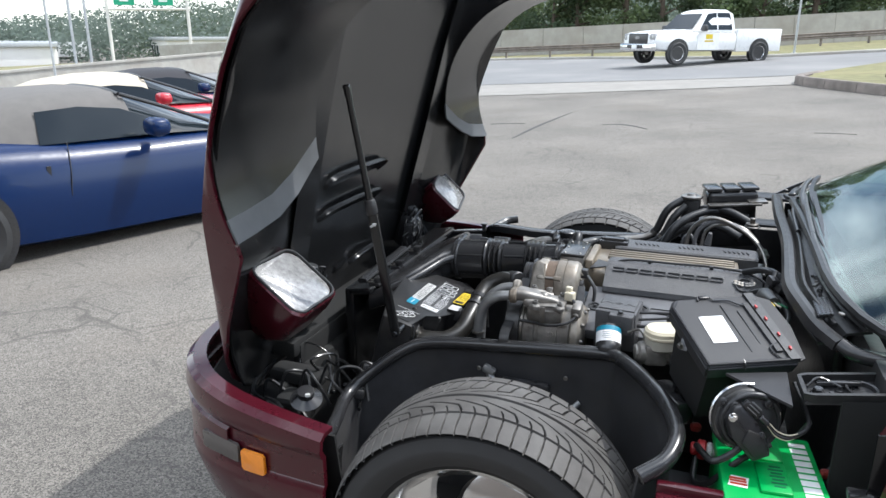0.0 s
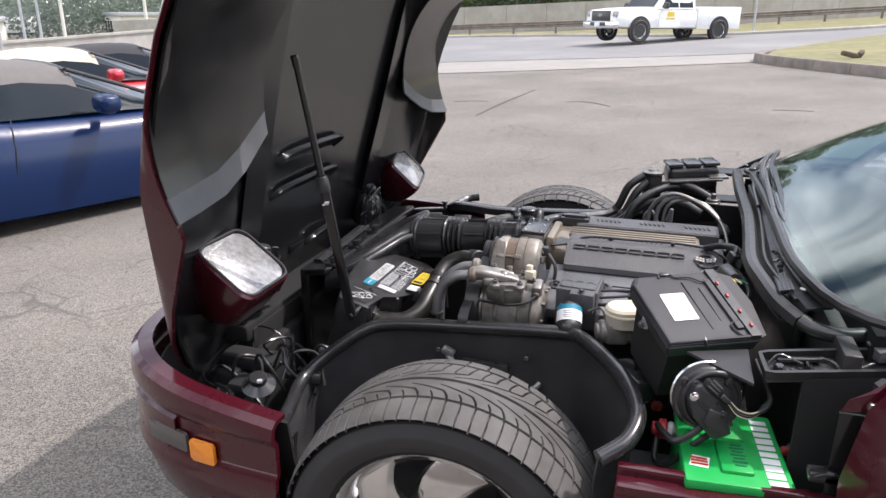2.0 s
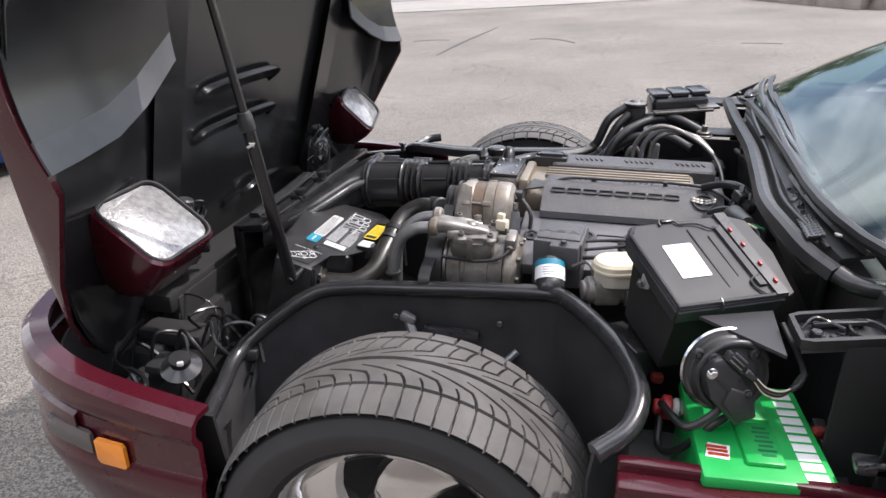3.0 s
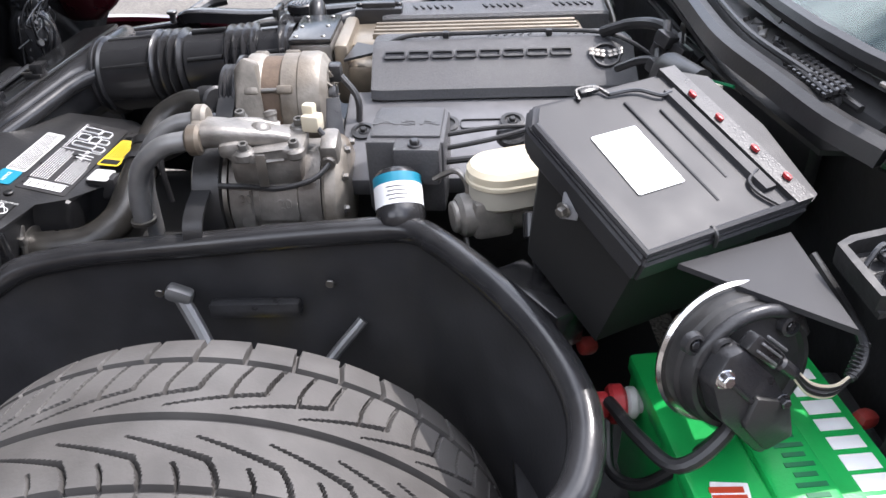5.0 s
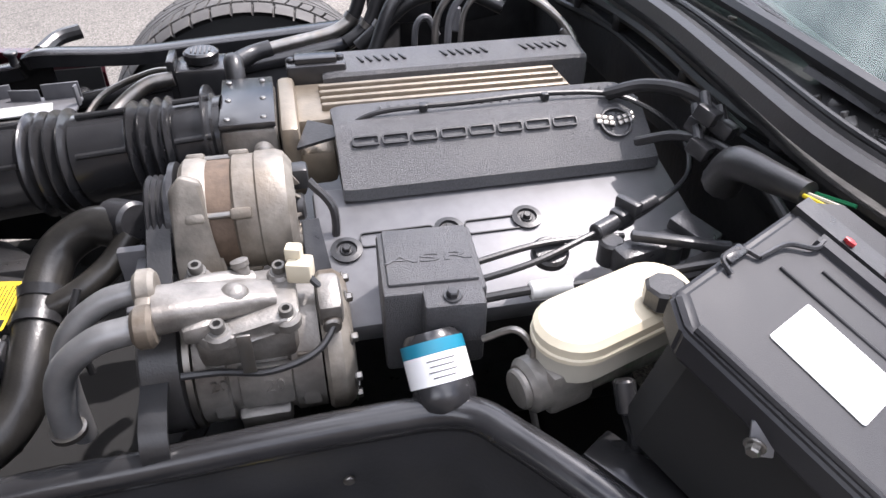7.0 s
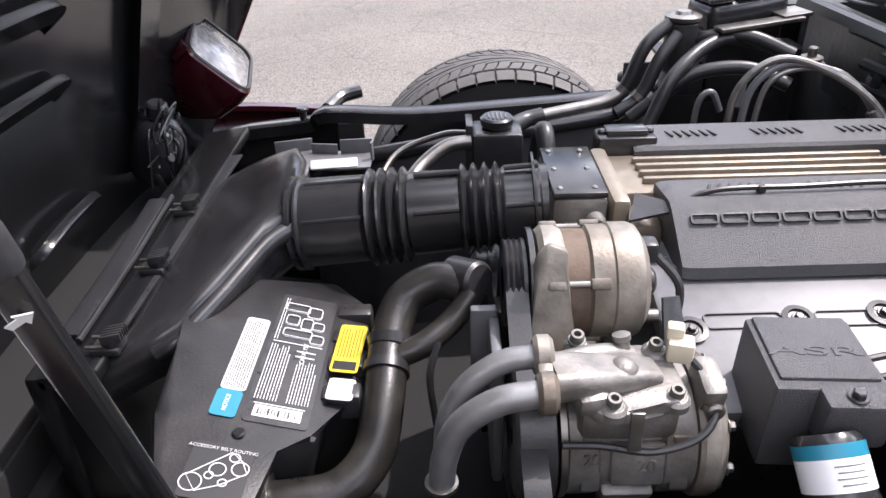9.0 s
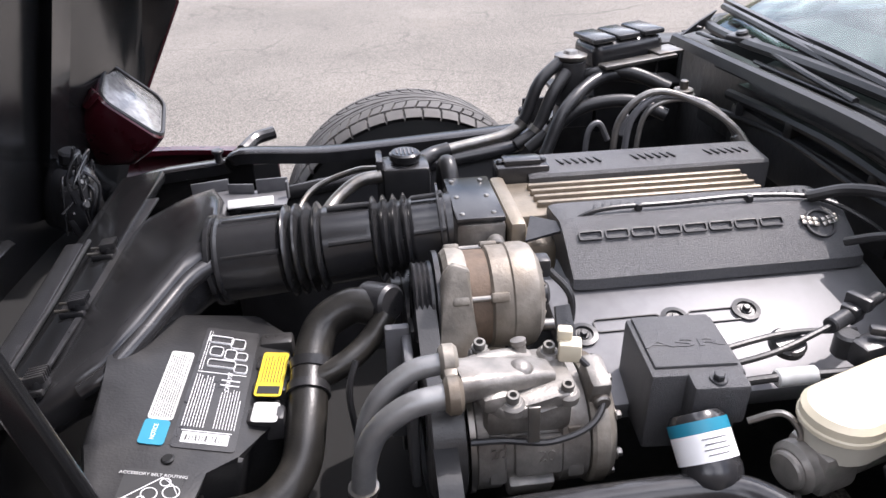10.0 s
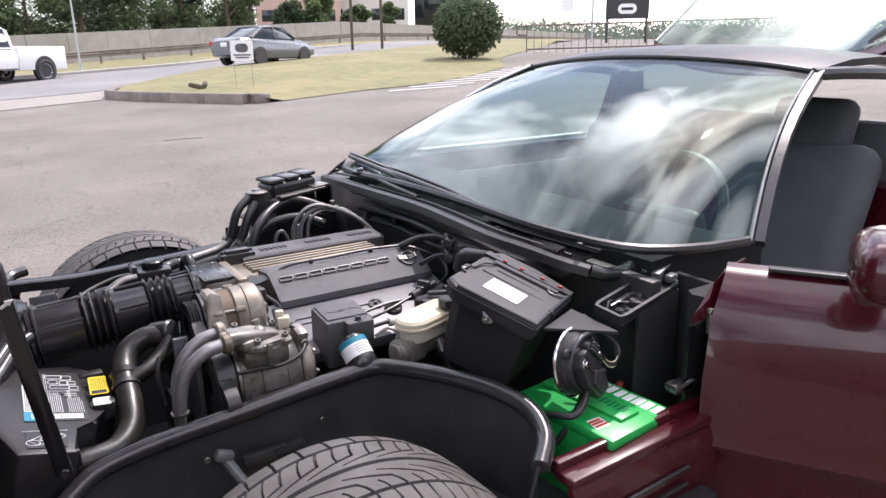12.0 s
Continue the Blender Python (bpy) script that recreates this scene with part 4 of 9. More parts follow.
def rim_mesh(rim_r, width, spokes=6):
    half = width / 2
    hoop = lathe([(rim_r, half * 0.8), (rim_r - 0.03, half * 0.6), (rim_r - 0.035, -half * 0.5), (rim_r - 0.012, -half * 0.72), (rim_r + 0.004, -half * 0.80), (rim_r + 0.010, -half * 0.82), (rim_r + 0.010, -half * 0.72), (rim_r, -half * 0.65)], (0, 0, 0), (0, 1, 0), 64)
    hub = lathe([(0, -half * 0.55), (0.045, -half * 0.55), (0.06, -half * 0.48), (0.075, -half * 0.3), (0.075, half * 0.2), (0, half * 0.2)], (0, 0, 0), (0, 1, 0), 32)
    out = [hoop, hub]
    for k in range(spokes):
        a0 = 2 * math.pi * k / spokes
        secs = []
        for j in range(7):
            t = j / 6
            r = 0.06 + (rim_r - 0.085) * t
            a = a0 + 0.35 * t * t
            w = 0.030 + 0.030 * t
            y = -half * (0.52 + 0.16 * math.sin(math.pi * t * 0.9))
            c, s = math.cos(a), math.sin(a)
            secs.append([(r * s + q * c, y + d, r * c - q * s) for q, d in ((-w, 0.004), (-w * 0.7, -0.006), (w * 0.7, -0.006), (w, 0.004), (w * 0.8, 0.03), (-w * 0.8, 0.03))])
        out.append(loft(secs))
    return join(*out)


def wheel_under(parent, at, R=0.33, width=0.25, rim_r=0.222, outer=-1, steer=0, plain=False):
    """A wheel part with tyre, tread and rim as its pieces."""
    m = pose(*at, 0, 0, steer + (0 if outer < 0 else 180))
    carcass, tread = tyre_parts(R, width, rim_r) if not plain else (lathe([(rim_r, width * 0.4), (R - 0.05, width * 0.5), (R - 0.01, width * 0.42), (R, 0), (R - 0.01, -width * 0.42), (R - 0.05, -width * 0.5), (rim_r, -width * 0.4)], (0, 0, 0), (0, 1, 0), 40), None)
    hubm = can(0.09, width * 0.5, (0, -width * 0.1, 0), (0, 1, 0), 0.01)
    hubm.transform(m)
    w = part("wheel", hubm, STEEL, parent)
    carcass.transform(m)
    # carcass under the tread takes the near black of shaded grooves
    part("tyre", carcass, SHADE_BLACK if tread else SIDEWALL, w, "black road tyre")
    if tread:
        co, quads = tread
        me = bpy.data.meshes.new("tread")
        co = co @ np.array(m.to_3x3()).T + np.array(m.translation)
        me.from_pydata(co.tolist(), [], quads.tolist())
        me.materials.append(TYRE)
        tr = new("tread", me)
        tr.parent, tr.matrix_parent_inverse = w, world_of(w).inverted()
        tagged(tr, "grey worn directional tread with curved grooves")
        side = lathe([(rim_r + 0.002, -width * 0.392), (rim_r + 0.02, -width * 0.453), (rim_r + 0.05, -width * 0.503), (R - 0.05, -width * 0.498), (R - 0.028, -width * 0.472)], (0, 0, 0), (0, 1, 0), 72)
        side.transform(m)
        part("sidewall", side, SIDEWALL, w)
    rim = rim_mesh(rim_r, width)
    rim.transform(m)
    part("rim", rim, CHROME, w, "polished alloy rim")
    return w


# ---------------------------------------------------------------- other vehicles
def hull(stations):
    """A body of rounded cross sections: rows of x, half width, bottom, shoulder, top."""
    secs = []
    for x, w, z0, zs, z1 in stations:
        half = [(0, z0), (w * 0.8, z0), (w * 0.96, z0 + 0.05), (w, (z0 + zs) / 2), (w * 0.99, zs), (w * 0.93, zs + (z1 - zs) * 0.55), (w * 0.78, z1 - 0.01), (w * 0.4, z1 + 0.01)]
        secs.append([(x, y, z) for y, z in half] + [(x, 0, z1 + 0.015)] + [(x, -y, z) for y, z in reversed(half[1:])])
    return loft(secs)


def greenhouse(rows):
    """Cabin sections: rows of x, base half width, top half width, base height, top height."""
    secs = []
    for x, wb, wt, zb, zt in rows:
        half = [(wb, zb), (wb * 0.6 + wt * 0.4, zb + (zt - zb) * 0.5), (wt, zt - 0.06), (wt * 0.85, zt - 0.01), (wt * 0.4, zt + 0.01)]
        secs.append([(x, y, z) for y, z in half] + [(x, -y, z) for y, z in reversed(half)])
    return loft(secs)


def arch_lip(x, r, y, z):
    return sweep([(x + r * math.cos(a), y, z + r * math.sin(a)) for a in [math.pi * k / 16 for k in range(17)]], ring(0.022, 6))


def roadster(m, paint, cloth, label, plain=True):
    """A parked soft-top sports car, nose along its own +x."""
    t = thing("convertible_car", (0, 0, 0), label, "car", "parked convertibles")
    part("body", hull([(-2.22, 0.62, 0.42, 0.62, 0.76), (-2.12, 0.80, 0.30, 0.66, 0.88), (-1.7, 0.90, 0.22, 0.70, 0.95), (-1.1, 0.93, 0.17, 0.72, 0.94), (-0.5, 0.90, 0.15, 0.70, 0.90), (0.1, 0.89, 0.15, 0.69, 0.89), (0.6, 0.90, 0.15, 0.70, 0.90), (1.0, 0.92, 0.17, 0.72, 0.88), (1.4, 0.92, 0.2, 0.72, 0.84), (1.8, 0.86, 0.2, 0.64, 0.74), (2.1, 0.68, 0.22, 0.52, 0.60), (2.24, 0.45, 0.28, 0.44, 0.50)]), paint, t)
    part("soft_top", greenhouse([(-1.42, 0.70, 0.46, 0.88, 0.92), (-1.25, 0.73, 0.58, 0.88, 1.08), (-1.0, 0.75, 0.61, 0.88, 1.16), (-0.6, 0.76, 0.62, 0.88, 1.215), (-0.25, 0.76, 0.61, 0.88, 1.225), (-0.02, 0.76, 0.59, 0.88, 1.205)]), cloth, t, "canvas soft top")
    part("windshield", greenhouse([(-0.06, 0.76, 0.575, 0.88, 1.19), (-0.02, 0.765, 0.58, 0.88, 1.178), (0.36, 0.78, 0.61, 0.87, 1.04), (0.74, 0.79, 0.64, 0.86, 0.89)]), DARKGLASS, t, "sloping windshield glass")
    part("header", tube([(-0.05, -0.58, 1.185), (-0.06, -0.3, 1.215), (-0.06, 0.3, 1.215), (-0.05, 0.58, 1.185)], 0.014, 8), BLACK, t)
    for s in (-1, 1):
        part("door_seam", join(tube([(-0.55, s * 0.80, 0.885), (-0.58, s * 0.897, 0.70), (-0.60, s * 0.893, 0.45), (-0.55, s * 0.85, 0.26)], 0.004, 6), tube([(0.66, s * 0.80, 0.885), (0.70, s * 0.901, 0.70), (0.66, s * 0.897, 0.45), (0.60, s * 0.85, 0.26)], 0.004, 6)), BLACK, t)
        part("side_window", prism([(-0.72, 0.925), (0.36, 0.925), (0.12, 1.06), (-0.10, 1.15), (-0.40, 1.185), (-0.70, 1.165)], 0.012, m=Matrix(((1, 0, 0, 0), (0, -s * 0.35, s * 0.94, s * (0.755 + 0.33)), (0, 0.94, 0.35, 0.0), (0, 0, 0, 1))) @ pose(0, 0, 0)), DARKGLASS, t, "tinted side window")
        part("pillar", tube([(0.74, s * 0.79, 0.88), (0.36, s * 0.70, 1.035), (-0.05, s * 0.60, 1.185)], 0.016, 8), BLACK, t)
        mir = part("mirror", block((0.15, 0.22, 0.13), (0.02, s * 1.04, 0.965), 0.05, seg=3), paint, t)
        part("mirror_arm", block((0.07, 0.18, 0.05), (0.06, s * 0.92, 0.905), 0.018, (0, 0, 0)), BLACK, mir)
        part("side_vent", prism([(0, 0), (0.03, 0), (0.05, 0.22), (0.02, 0.22)], 0.01, m=Matrix(((1, 0, 0, -0.76), (0, 0, s, s * 0.893), (0, 1, 0, 0.52), (0, 0, 0, 1)))), BLACK, t)
        for x in (-1.36, 1.33):
            # black disc on the uncut side stands in for the shaded wheel well
            part("wheel_well_disc", lathe([(0, 0), (0.375, 0), (0.375, 0.02), (0, 0.02)], (x, s * 0.925 - 0.01, 0.34), (0, 1, 0), 40), BLACK, t)
            wheel_under(t, (x, s * 0.86, 0.33), 0.33, 0.24, 0.225, s, plain=True)
    t.matrix_basis = m
    return t


blue_at = pose(-4.5, 2.62, gz(-4.41, 2.4) - 0.05, 0, 0, 67)
roadster(blue_at, BLUE, GREYCLOTH, "deep blue convertible sports car with a grey canvas top")
roadster(pose(-6.6, 5.2, gz(-6.6, 5.2), 0, 0, 62), RED, TAN, "red convertible sports car with a tan canvas top")
roadster(pose(-7.9, 7.6, gz(-7.9, 7.6), 0, 0, 60), BLUE, BLACKCLOTH, "dark convertible sports car with a black canvas top")


def pickup(m):
    t = thing("pickup_truck", (0, 0, 0), "white extended-cab pickup truck with a chrome bumper on the road", "pickup truck")
    part("body", join(hull([(2.72, 0.86, 0.55, 0.85, 1.02), (2.60, 0.95, 0.50, 0.90, 1.10), (2.0, 0.98, 0.45, 0.95, 1.17), (1.3, 0.98, 0.45, 0.97, 1.18), (0.5, 0.98, 0.45, 0.97, 1.16), (-0.75, 0.98, 0.45, 0.97, 1.14)])), WHITE, t)
    part("cargo_bed", join(block((2.05, 0.07, 0.78), (-1.82, 0.94, 0.82), 0.03), block((2.05, 0.07, 0.78), (-1.82, -0.94, 0.82), 0.03), block((0.07, 1.9, 0.78), (-2.82, 0, 0.82), 0.03), block((0.07, 1.9, 0.78), (-0.82, 0, 0.82), 0.03), block((2.0, 1.85, 0.08), (-1.82, 0, 0.62), 0.01)), WHITE, t)
    part("cab", greenhouse([(1.12, 0.90, 0.80, 1.12, 1.16), (0.45, 0.90, 0.72, 1.12, 1.80), (0.2, 0.90, 0.72, 1.12, 1.88), (-0.5, 0.90, 0.72, 1.12, 1.88), (-0.72, 0.90, 0.72, 1.12, 1.78)]), WHITE, t)
    part("windshield", prism([(-0.80, -0.36), (0.80, -0.36), (0.68, 0.36), (-0.68, 0.36)], 0.012, m=frame_of((0.82, 0, 1.46), (0, 1, 0), (-0.68, 0, 0.70)) @ pose(0, 0, 0.012)), DARKGLASS, t)
    for s in (-1, 1):
        mm = Matrix(((1, 0, 0, 0), (0, -s * 0.24, s * 0.97, s * 0.905), (0, 0.97, 0.24, 1.12), (0, 0, 0, 1)))
        part("side_window", prism([(0.80, 0.06), (0.42, 0.62), (0.05, 0.66), (0.05, 0.06)], 0.008, m=mm), DARKGLASS, t)
        part("side_window", prism([(0.0, 0.06), (0.0, 0.66), (-0.55, 0.66), (-0.62, 0.06)], 0.008, m=mm), DARKGLASS, t)
        part("door", prism([(0.95, 0.5), (0.95, 1.1), (0.0, 1.1), (0.0, 0.5)], 0.01, m=Matrix(((1, 0, 0, 0), (0, 0, s, s * 0.978), (0, 1, 0, 0), (0, 0, 0, 1)))), WHITE, t)
        part("mirror", block((0.14, 0.24, 0.22), (0.78, s * 1.10, 1.24), 0.05), BLACK, t)
        part("headlight", block((0.16, 0.26, 0.26), (2.64, s * 0.76, 0.93), 0.05), LENS, t)
        for x in (1.75, -1.85):
            # black disc in place of the shaded wheel well
            part("wheel_well_disc", lathe([(0, 0), (0.45, 0), (0.45, 0.02), (0, 0.02)], (x, s * 0.985 - 0.01, 0.44), (0, 1, 0), 32), BLACK, t)
            wheel_under(t, (x, s * 0.90, 0.39), 0.39, 0.26, 0.24, s, plain=True)
    part("grille", block((0.08, 1.1, 0.34), (2.71, 0, 0.90), 0.03), BLACK, t)
    part("badge", prism(round_rect(0.24, 0.1, 0.049), 0.01, m=frame_of((2.755, 0, 0.92), (0, 1, 0), (0, 0, 1))), GREY, t)
    part("front_bumper", block((0.22, 1.9, 0.26), (2.74, 0, 0.60), 0.06), CHROME, t)
    part("lower_intake", block((0.06, 0.9, 0.12), (2.84, 0, 0.62), 0.02), BLACK, t)
    part("number_plate", block((0.02, 0.3, 0.14), (2.875, 0.0, 0.60), 0.01), LABEL, t)
    part("door_sticker", join(*[prism(round_rect(w, h, 0.03), 0.003, m=Matrix(((1, 0, 0, x), (0, 0, 1, 0.9885), (0, 1, 0, z), (0, 0, 0, 1)))) for x, z, w, h in ((0.45, 0.95, 0.3, 0.16), (0.45, 0.80, 0.4, 0.05))]), YELLOW, t, "yellow company sticker")
    t.matrix_basis = m
    return t


pickup(pose(-0.2, 26.6, gz(-0.2, 26.6) + 0.03, 0, 0, 221))


def sedan(m):
    t = thing("sedan_car", (0, 0, 0), "dusty grey four-door sedan driving on the road", "car")
    part("body", hull([(2.2, 0.55, 0.35, 0.55, 0.62), (2.05, 0.78, 0.28, 0.62, 0.74), (1.4, 0.85, 0.22, 0.68, 0.88), (0.6, 0.86, 0.2, 0.72, 0.95), (-0.6, 0.86, 0.2, 0.74, 0.97), (-1.5, 0.85, 0.24, 0.76, 1.0), (-2.1, 0.78, 0.3, 0.74, 0.97), (-2.25, 0.62, 0.38, 0.68, 0.86)]), GREY, t)
    part("cabin", greenhouse([(0.95, 0.74, 0.66, 0.93, 0.97), (0.3, 0.74, 0.58, 0.93, 1.36), (-0.2, 0.74, 0.58, 0.93, 1.42), (-0.8, 0.74, 0.58, 0.93, 1.38), (-1.6, 0.72, 0.60, 0.96, 1.0)]), DARKGLASS, t)
    part("roof", greenhouse([(0.28, 0.60, 0.56, 1.345, 1.37), (-0.2, 0.61, 0.57, 1.38, 1.43), (-0.82, 0.60, 0.56, 1.345, 1.39)]), GREY, t)
    for s in (-1, 1):
        for ends, r in (([(0.95, s * 0.73, 0.95), (0.3, s * 0.60, 1.36)], 0.03), ([(-0.25, s * 0.745, 0.95), (-0.25, s * 0.60, 1.38)], 0.035), ([(-1.55, s * 0.70, 0.97), (-0.8, s * 0.60, 1.36)], 0.05)):
            part("pillar", tube(ends, r, 8), GREY, t)
        part("tail_light", block((0.1, 0.28, 0.16), (-2.18, s * 0.62, 0.78), 0.04), REDPLASTIC, t)
        for x in (1.32, -1.28):
            # shaded wheel well drawn as a black disc
            part("wheel_well_disc", lathe([(0, 0), (0.34, 0), (0.34, 0.02), (0, 0.02)], (x, s * 0.865 - 0.01, 0.32), (0, 1, 0), 32), BLACK, t)
            wheel_under(t, (x, s * 0.78, 0.31), 0.31, 0.2, 0.2, s, plain=True)
    part("number_plate", block((0.02, 0.3, 0.15), (-2.26, 0, 0.74), 0.01), LABEL, t)
    t.matrix_basis = m
    return t


sedan(pose(9.4, 26.0, gz(9.4, 26.0) + 0.05, 0, 0, 30))


# ---------------------------------------------------------------- the red sports car
car = thing("sports_car", (0, 0, 0), "dark maroon sports car with its clamshell hood and driver door open", "car")
NEAR = wheel_under(car, (0, -0.785, 0.33), outer=-1, steer=2)
wheel_under(car, (0, 0.80, 0.342), R=0.342, outer=1, steer=2)
for s in (-1, 1):
    wheel_under(car, (2.44, s * 0.77, 0.33), outer=s, plain=True)


def curve_at(rows, x):
    """Straight lines through rows of x and value."""
    return float(np.interp(x, [r[0] for r in rows], [r[1] for r in rows]))


# hood, drawn shut and then swung open about its front hinge
HINGE, OPEN = Vector((-0.738, 0, 0.59)), 63.0
SWING = Matrix.Translation(HINGE) @ Matrix.Rotation(radians(-OPEN), 4, "Y") @ Matrix.Translation(-HINGE)
H_MID = [(-0.90, 0.585), (-0.8, 0.60), (-0.5, 0.68), (0.0, 0.785), (0.3, 0.835), (0.62, 0.875)]
H_FEN = [(-0.90, 0.545), (-0.8, 0.55), (-0.555, 0.592), (-0.42, 0.637), (-0.30, 0.678), (-0.20, 0.704), (-0.116, 0.722), (0.0, 0.736), (0.15, 0.738), (0.62, 0.745)]
H_W = [(-0.90, 0.50), (-0.8, 0.68), (-0.7, 0.745), (-0.55, 0.81), (-0.3, 0.875), (0.0, 0.885), (0.62, 0.88)]


def hood_low(x):
    if -0.345 < x < 0.30:
        return max(0.545, 0.33 + math.sqrt(0.392 ** 2 - x * x))
    return 0.545 if x < 0 else 0.585


def hood_sheet(inset, x0=-0.90, x1=0.62):
    xs = steps((x0, -0.346, 8), (-0.344, 0.298, 22), (0.302, x1, 4))
    bm = bmesh.new()
    rows = []
    for x in xs:
        w, zm, zf, zl = curve_at(H_W, x) - inset, curve_at(H_MID, x) - inset, curve_at(H_FEN, x) - inset, hood_low(x)
        zl = min(zl, zf - 0.025) + (0.004 if inset else 0)
        half = [(w, zl), (w, zl + (zf - 0.02 - zl) * 0.5), (w - 0.003, zf - 0.02), (w - 0.02, zf - 0.006), (w - 0.07, zf + 0.006), (w - 0.16, zf + 0.012), (min(0.52, w - 0.20), zf * 0.6 + zm * 0.4), (min(0.40, w - 0.26), zm - 0.012), (0.2, zm)]
        ring_ = [(x, -y, z) for y, z in half] + [(x, 0, zm + 0.004)] + [(x, y, z) for y, z in reversed(half)]
        rows.append(ring_)
    bm = loft(rows, cap=False, closed=False)
    return bm


outer = shell(hood_sheet(0.0), 0.010)
outer.transform(SWING)
hood = part("hood", outer, MAROON, car, "open maroon clamshell hood", 40)
inner = shell(hood_sheet(0.014, -0.87, 0.605), 0.004)
inner.transform(SWING)
liner = part("hood_liner", inner, LINER, hood, "glossy black underside of the hood", 40)


def cross_ridge(x, y0, y1, rise, w):
    """A raised step across the underside of the hood, its ends turned down into the sheet."""
    z = curve_at(H_MID, x) - 0.026
    pts = [(x - 0.05, y0 - 0.012, z + 0.016), (x - 0.012, y0, z - rise * 0.6), (x, y0 + 0.03, z - rise), (x + 0.004, (y0 + y1) / 2, z - rise), (x, y1 - 0.03, z - rise), (x - 0.012, y1, z - rise * 0.6), (x - 0.05, y1 + 0.012, z + 0.016)]
    bm = sweep(smooth_line(pts, 6), [(-w, -w * 0.5), (w, -w * 0.5), (w, w * 0.45), (w * 0.85, w * 0.65), (w * 0.25, w * 0.30), (-w * 0.7, w * 0.35), (-w * 0.9, w * 0.15)])
    bm.transform(SWING)
    return bm


for q in ((-0.362, -0.25, 0.115, 0.006, 0.015), (-0.466, -0.25, 0.130, 0.006, 0.013), (-0.682, 0.02, 0.205, 0.006, 0.013)):
    part("stiffening_rib", cross_ridge(*q), LINER, hood, "", 60)
for s in (-1, 1):
    bm = sweep(smooth_line([(-0.60, s * 0.40, 0.615), (-0.3, s * 0.42, 0.68), (0.1, s * 0.43, 0.765), (0.5, s * 0.44, 0.82)], 5), [(-0.05, -0.012), (0.05, -0.012), (0.032, 0.012), (0.015, 0.02), (-0.015, 0.02), (-0.032, 0.012)])
    bm.transform(SWING)
    part("stiffening_rib", bm, LINER, hood, "", 60)
    # the wheel tunnel that lifts with the hood, and its front lip, coloured paler for dust and sun glare
    def tunnel(i0, i1, n):
        rows_ = []
        for i in range(n + 1):
            row = []
            for y, a0 in ((0.870, 36), (0.80, 37), (0.70, 39), (0.60, 44), (0.52, 50), (0.47, 54)):
                a = radians(a0 + i0 + (152 - a0 - i0 + (i1 - 152)) * i / n) if i1 > 60 else radians(a0 + i0 + (i1 - i0) * i / n)
                row.append((-0.386 * math.cos(a), s * y, 0.335 + 0.386 * math.sin(a)))
            rows_.append(row)
        bm = shell(loft(rows_, closed=False), 0.005)
        bm.transform(SWING)
        return bm
    part("wheel_tunnel", tunnel(8, 152, 18), LINER, hood, "smooth black wheel tunnel inside the hood", 60)
    part("tunnel_lip", tunnel(0, 8, 3), LIP, hood, "dusty grey lip of the wheel tunnel, sun glare in its colour", 60)


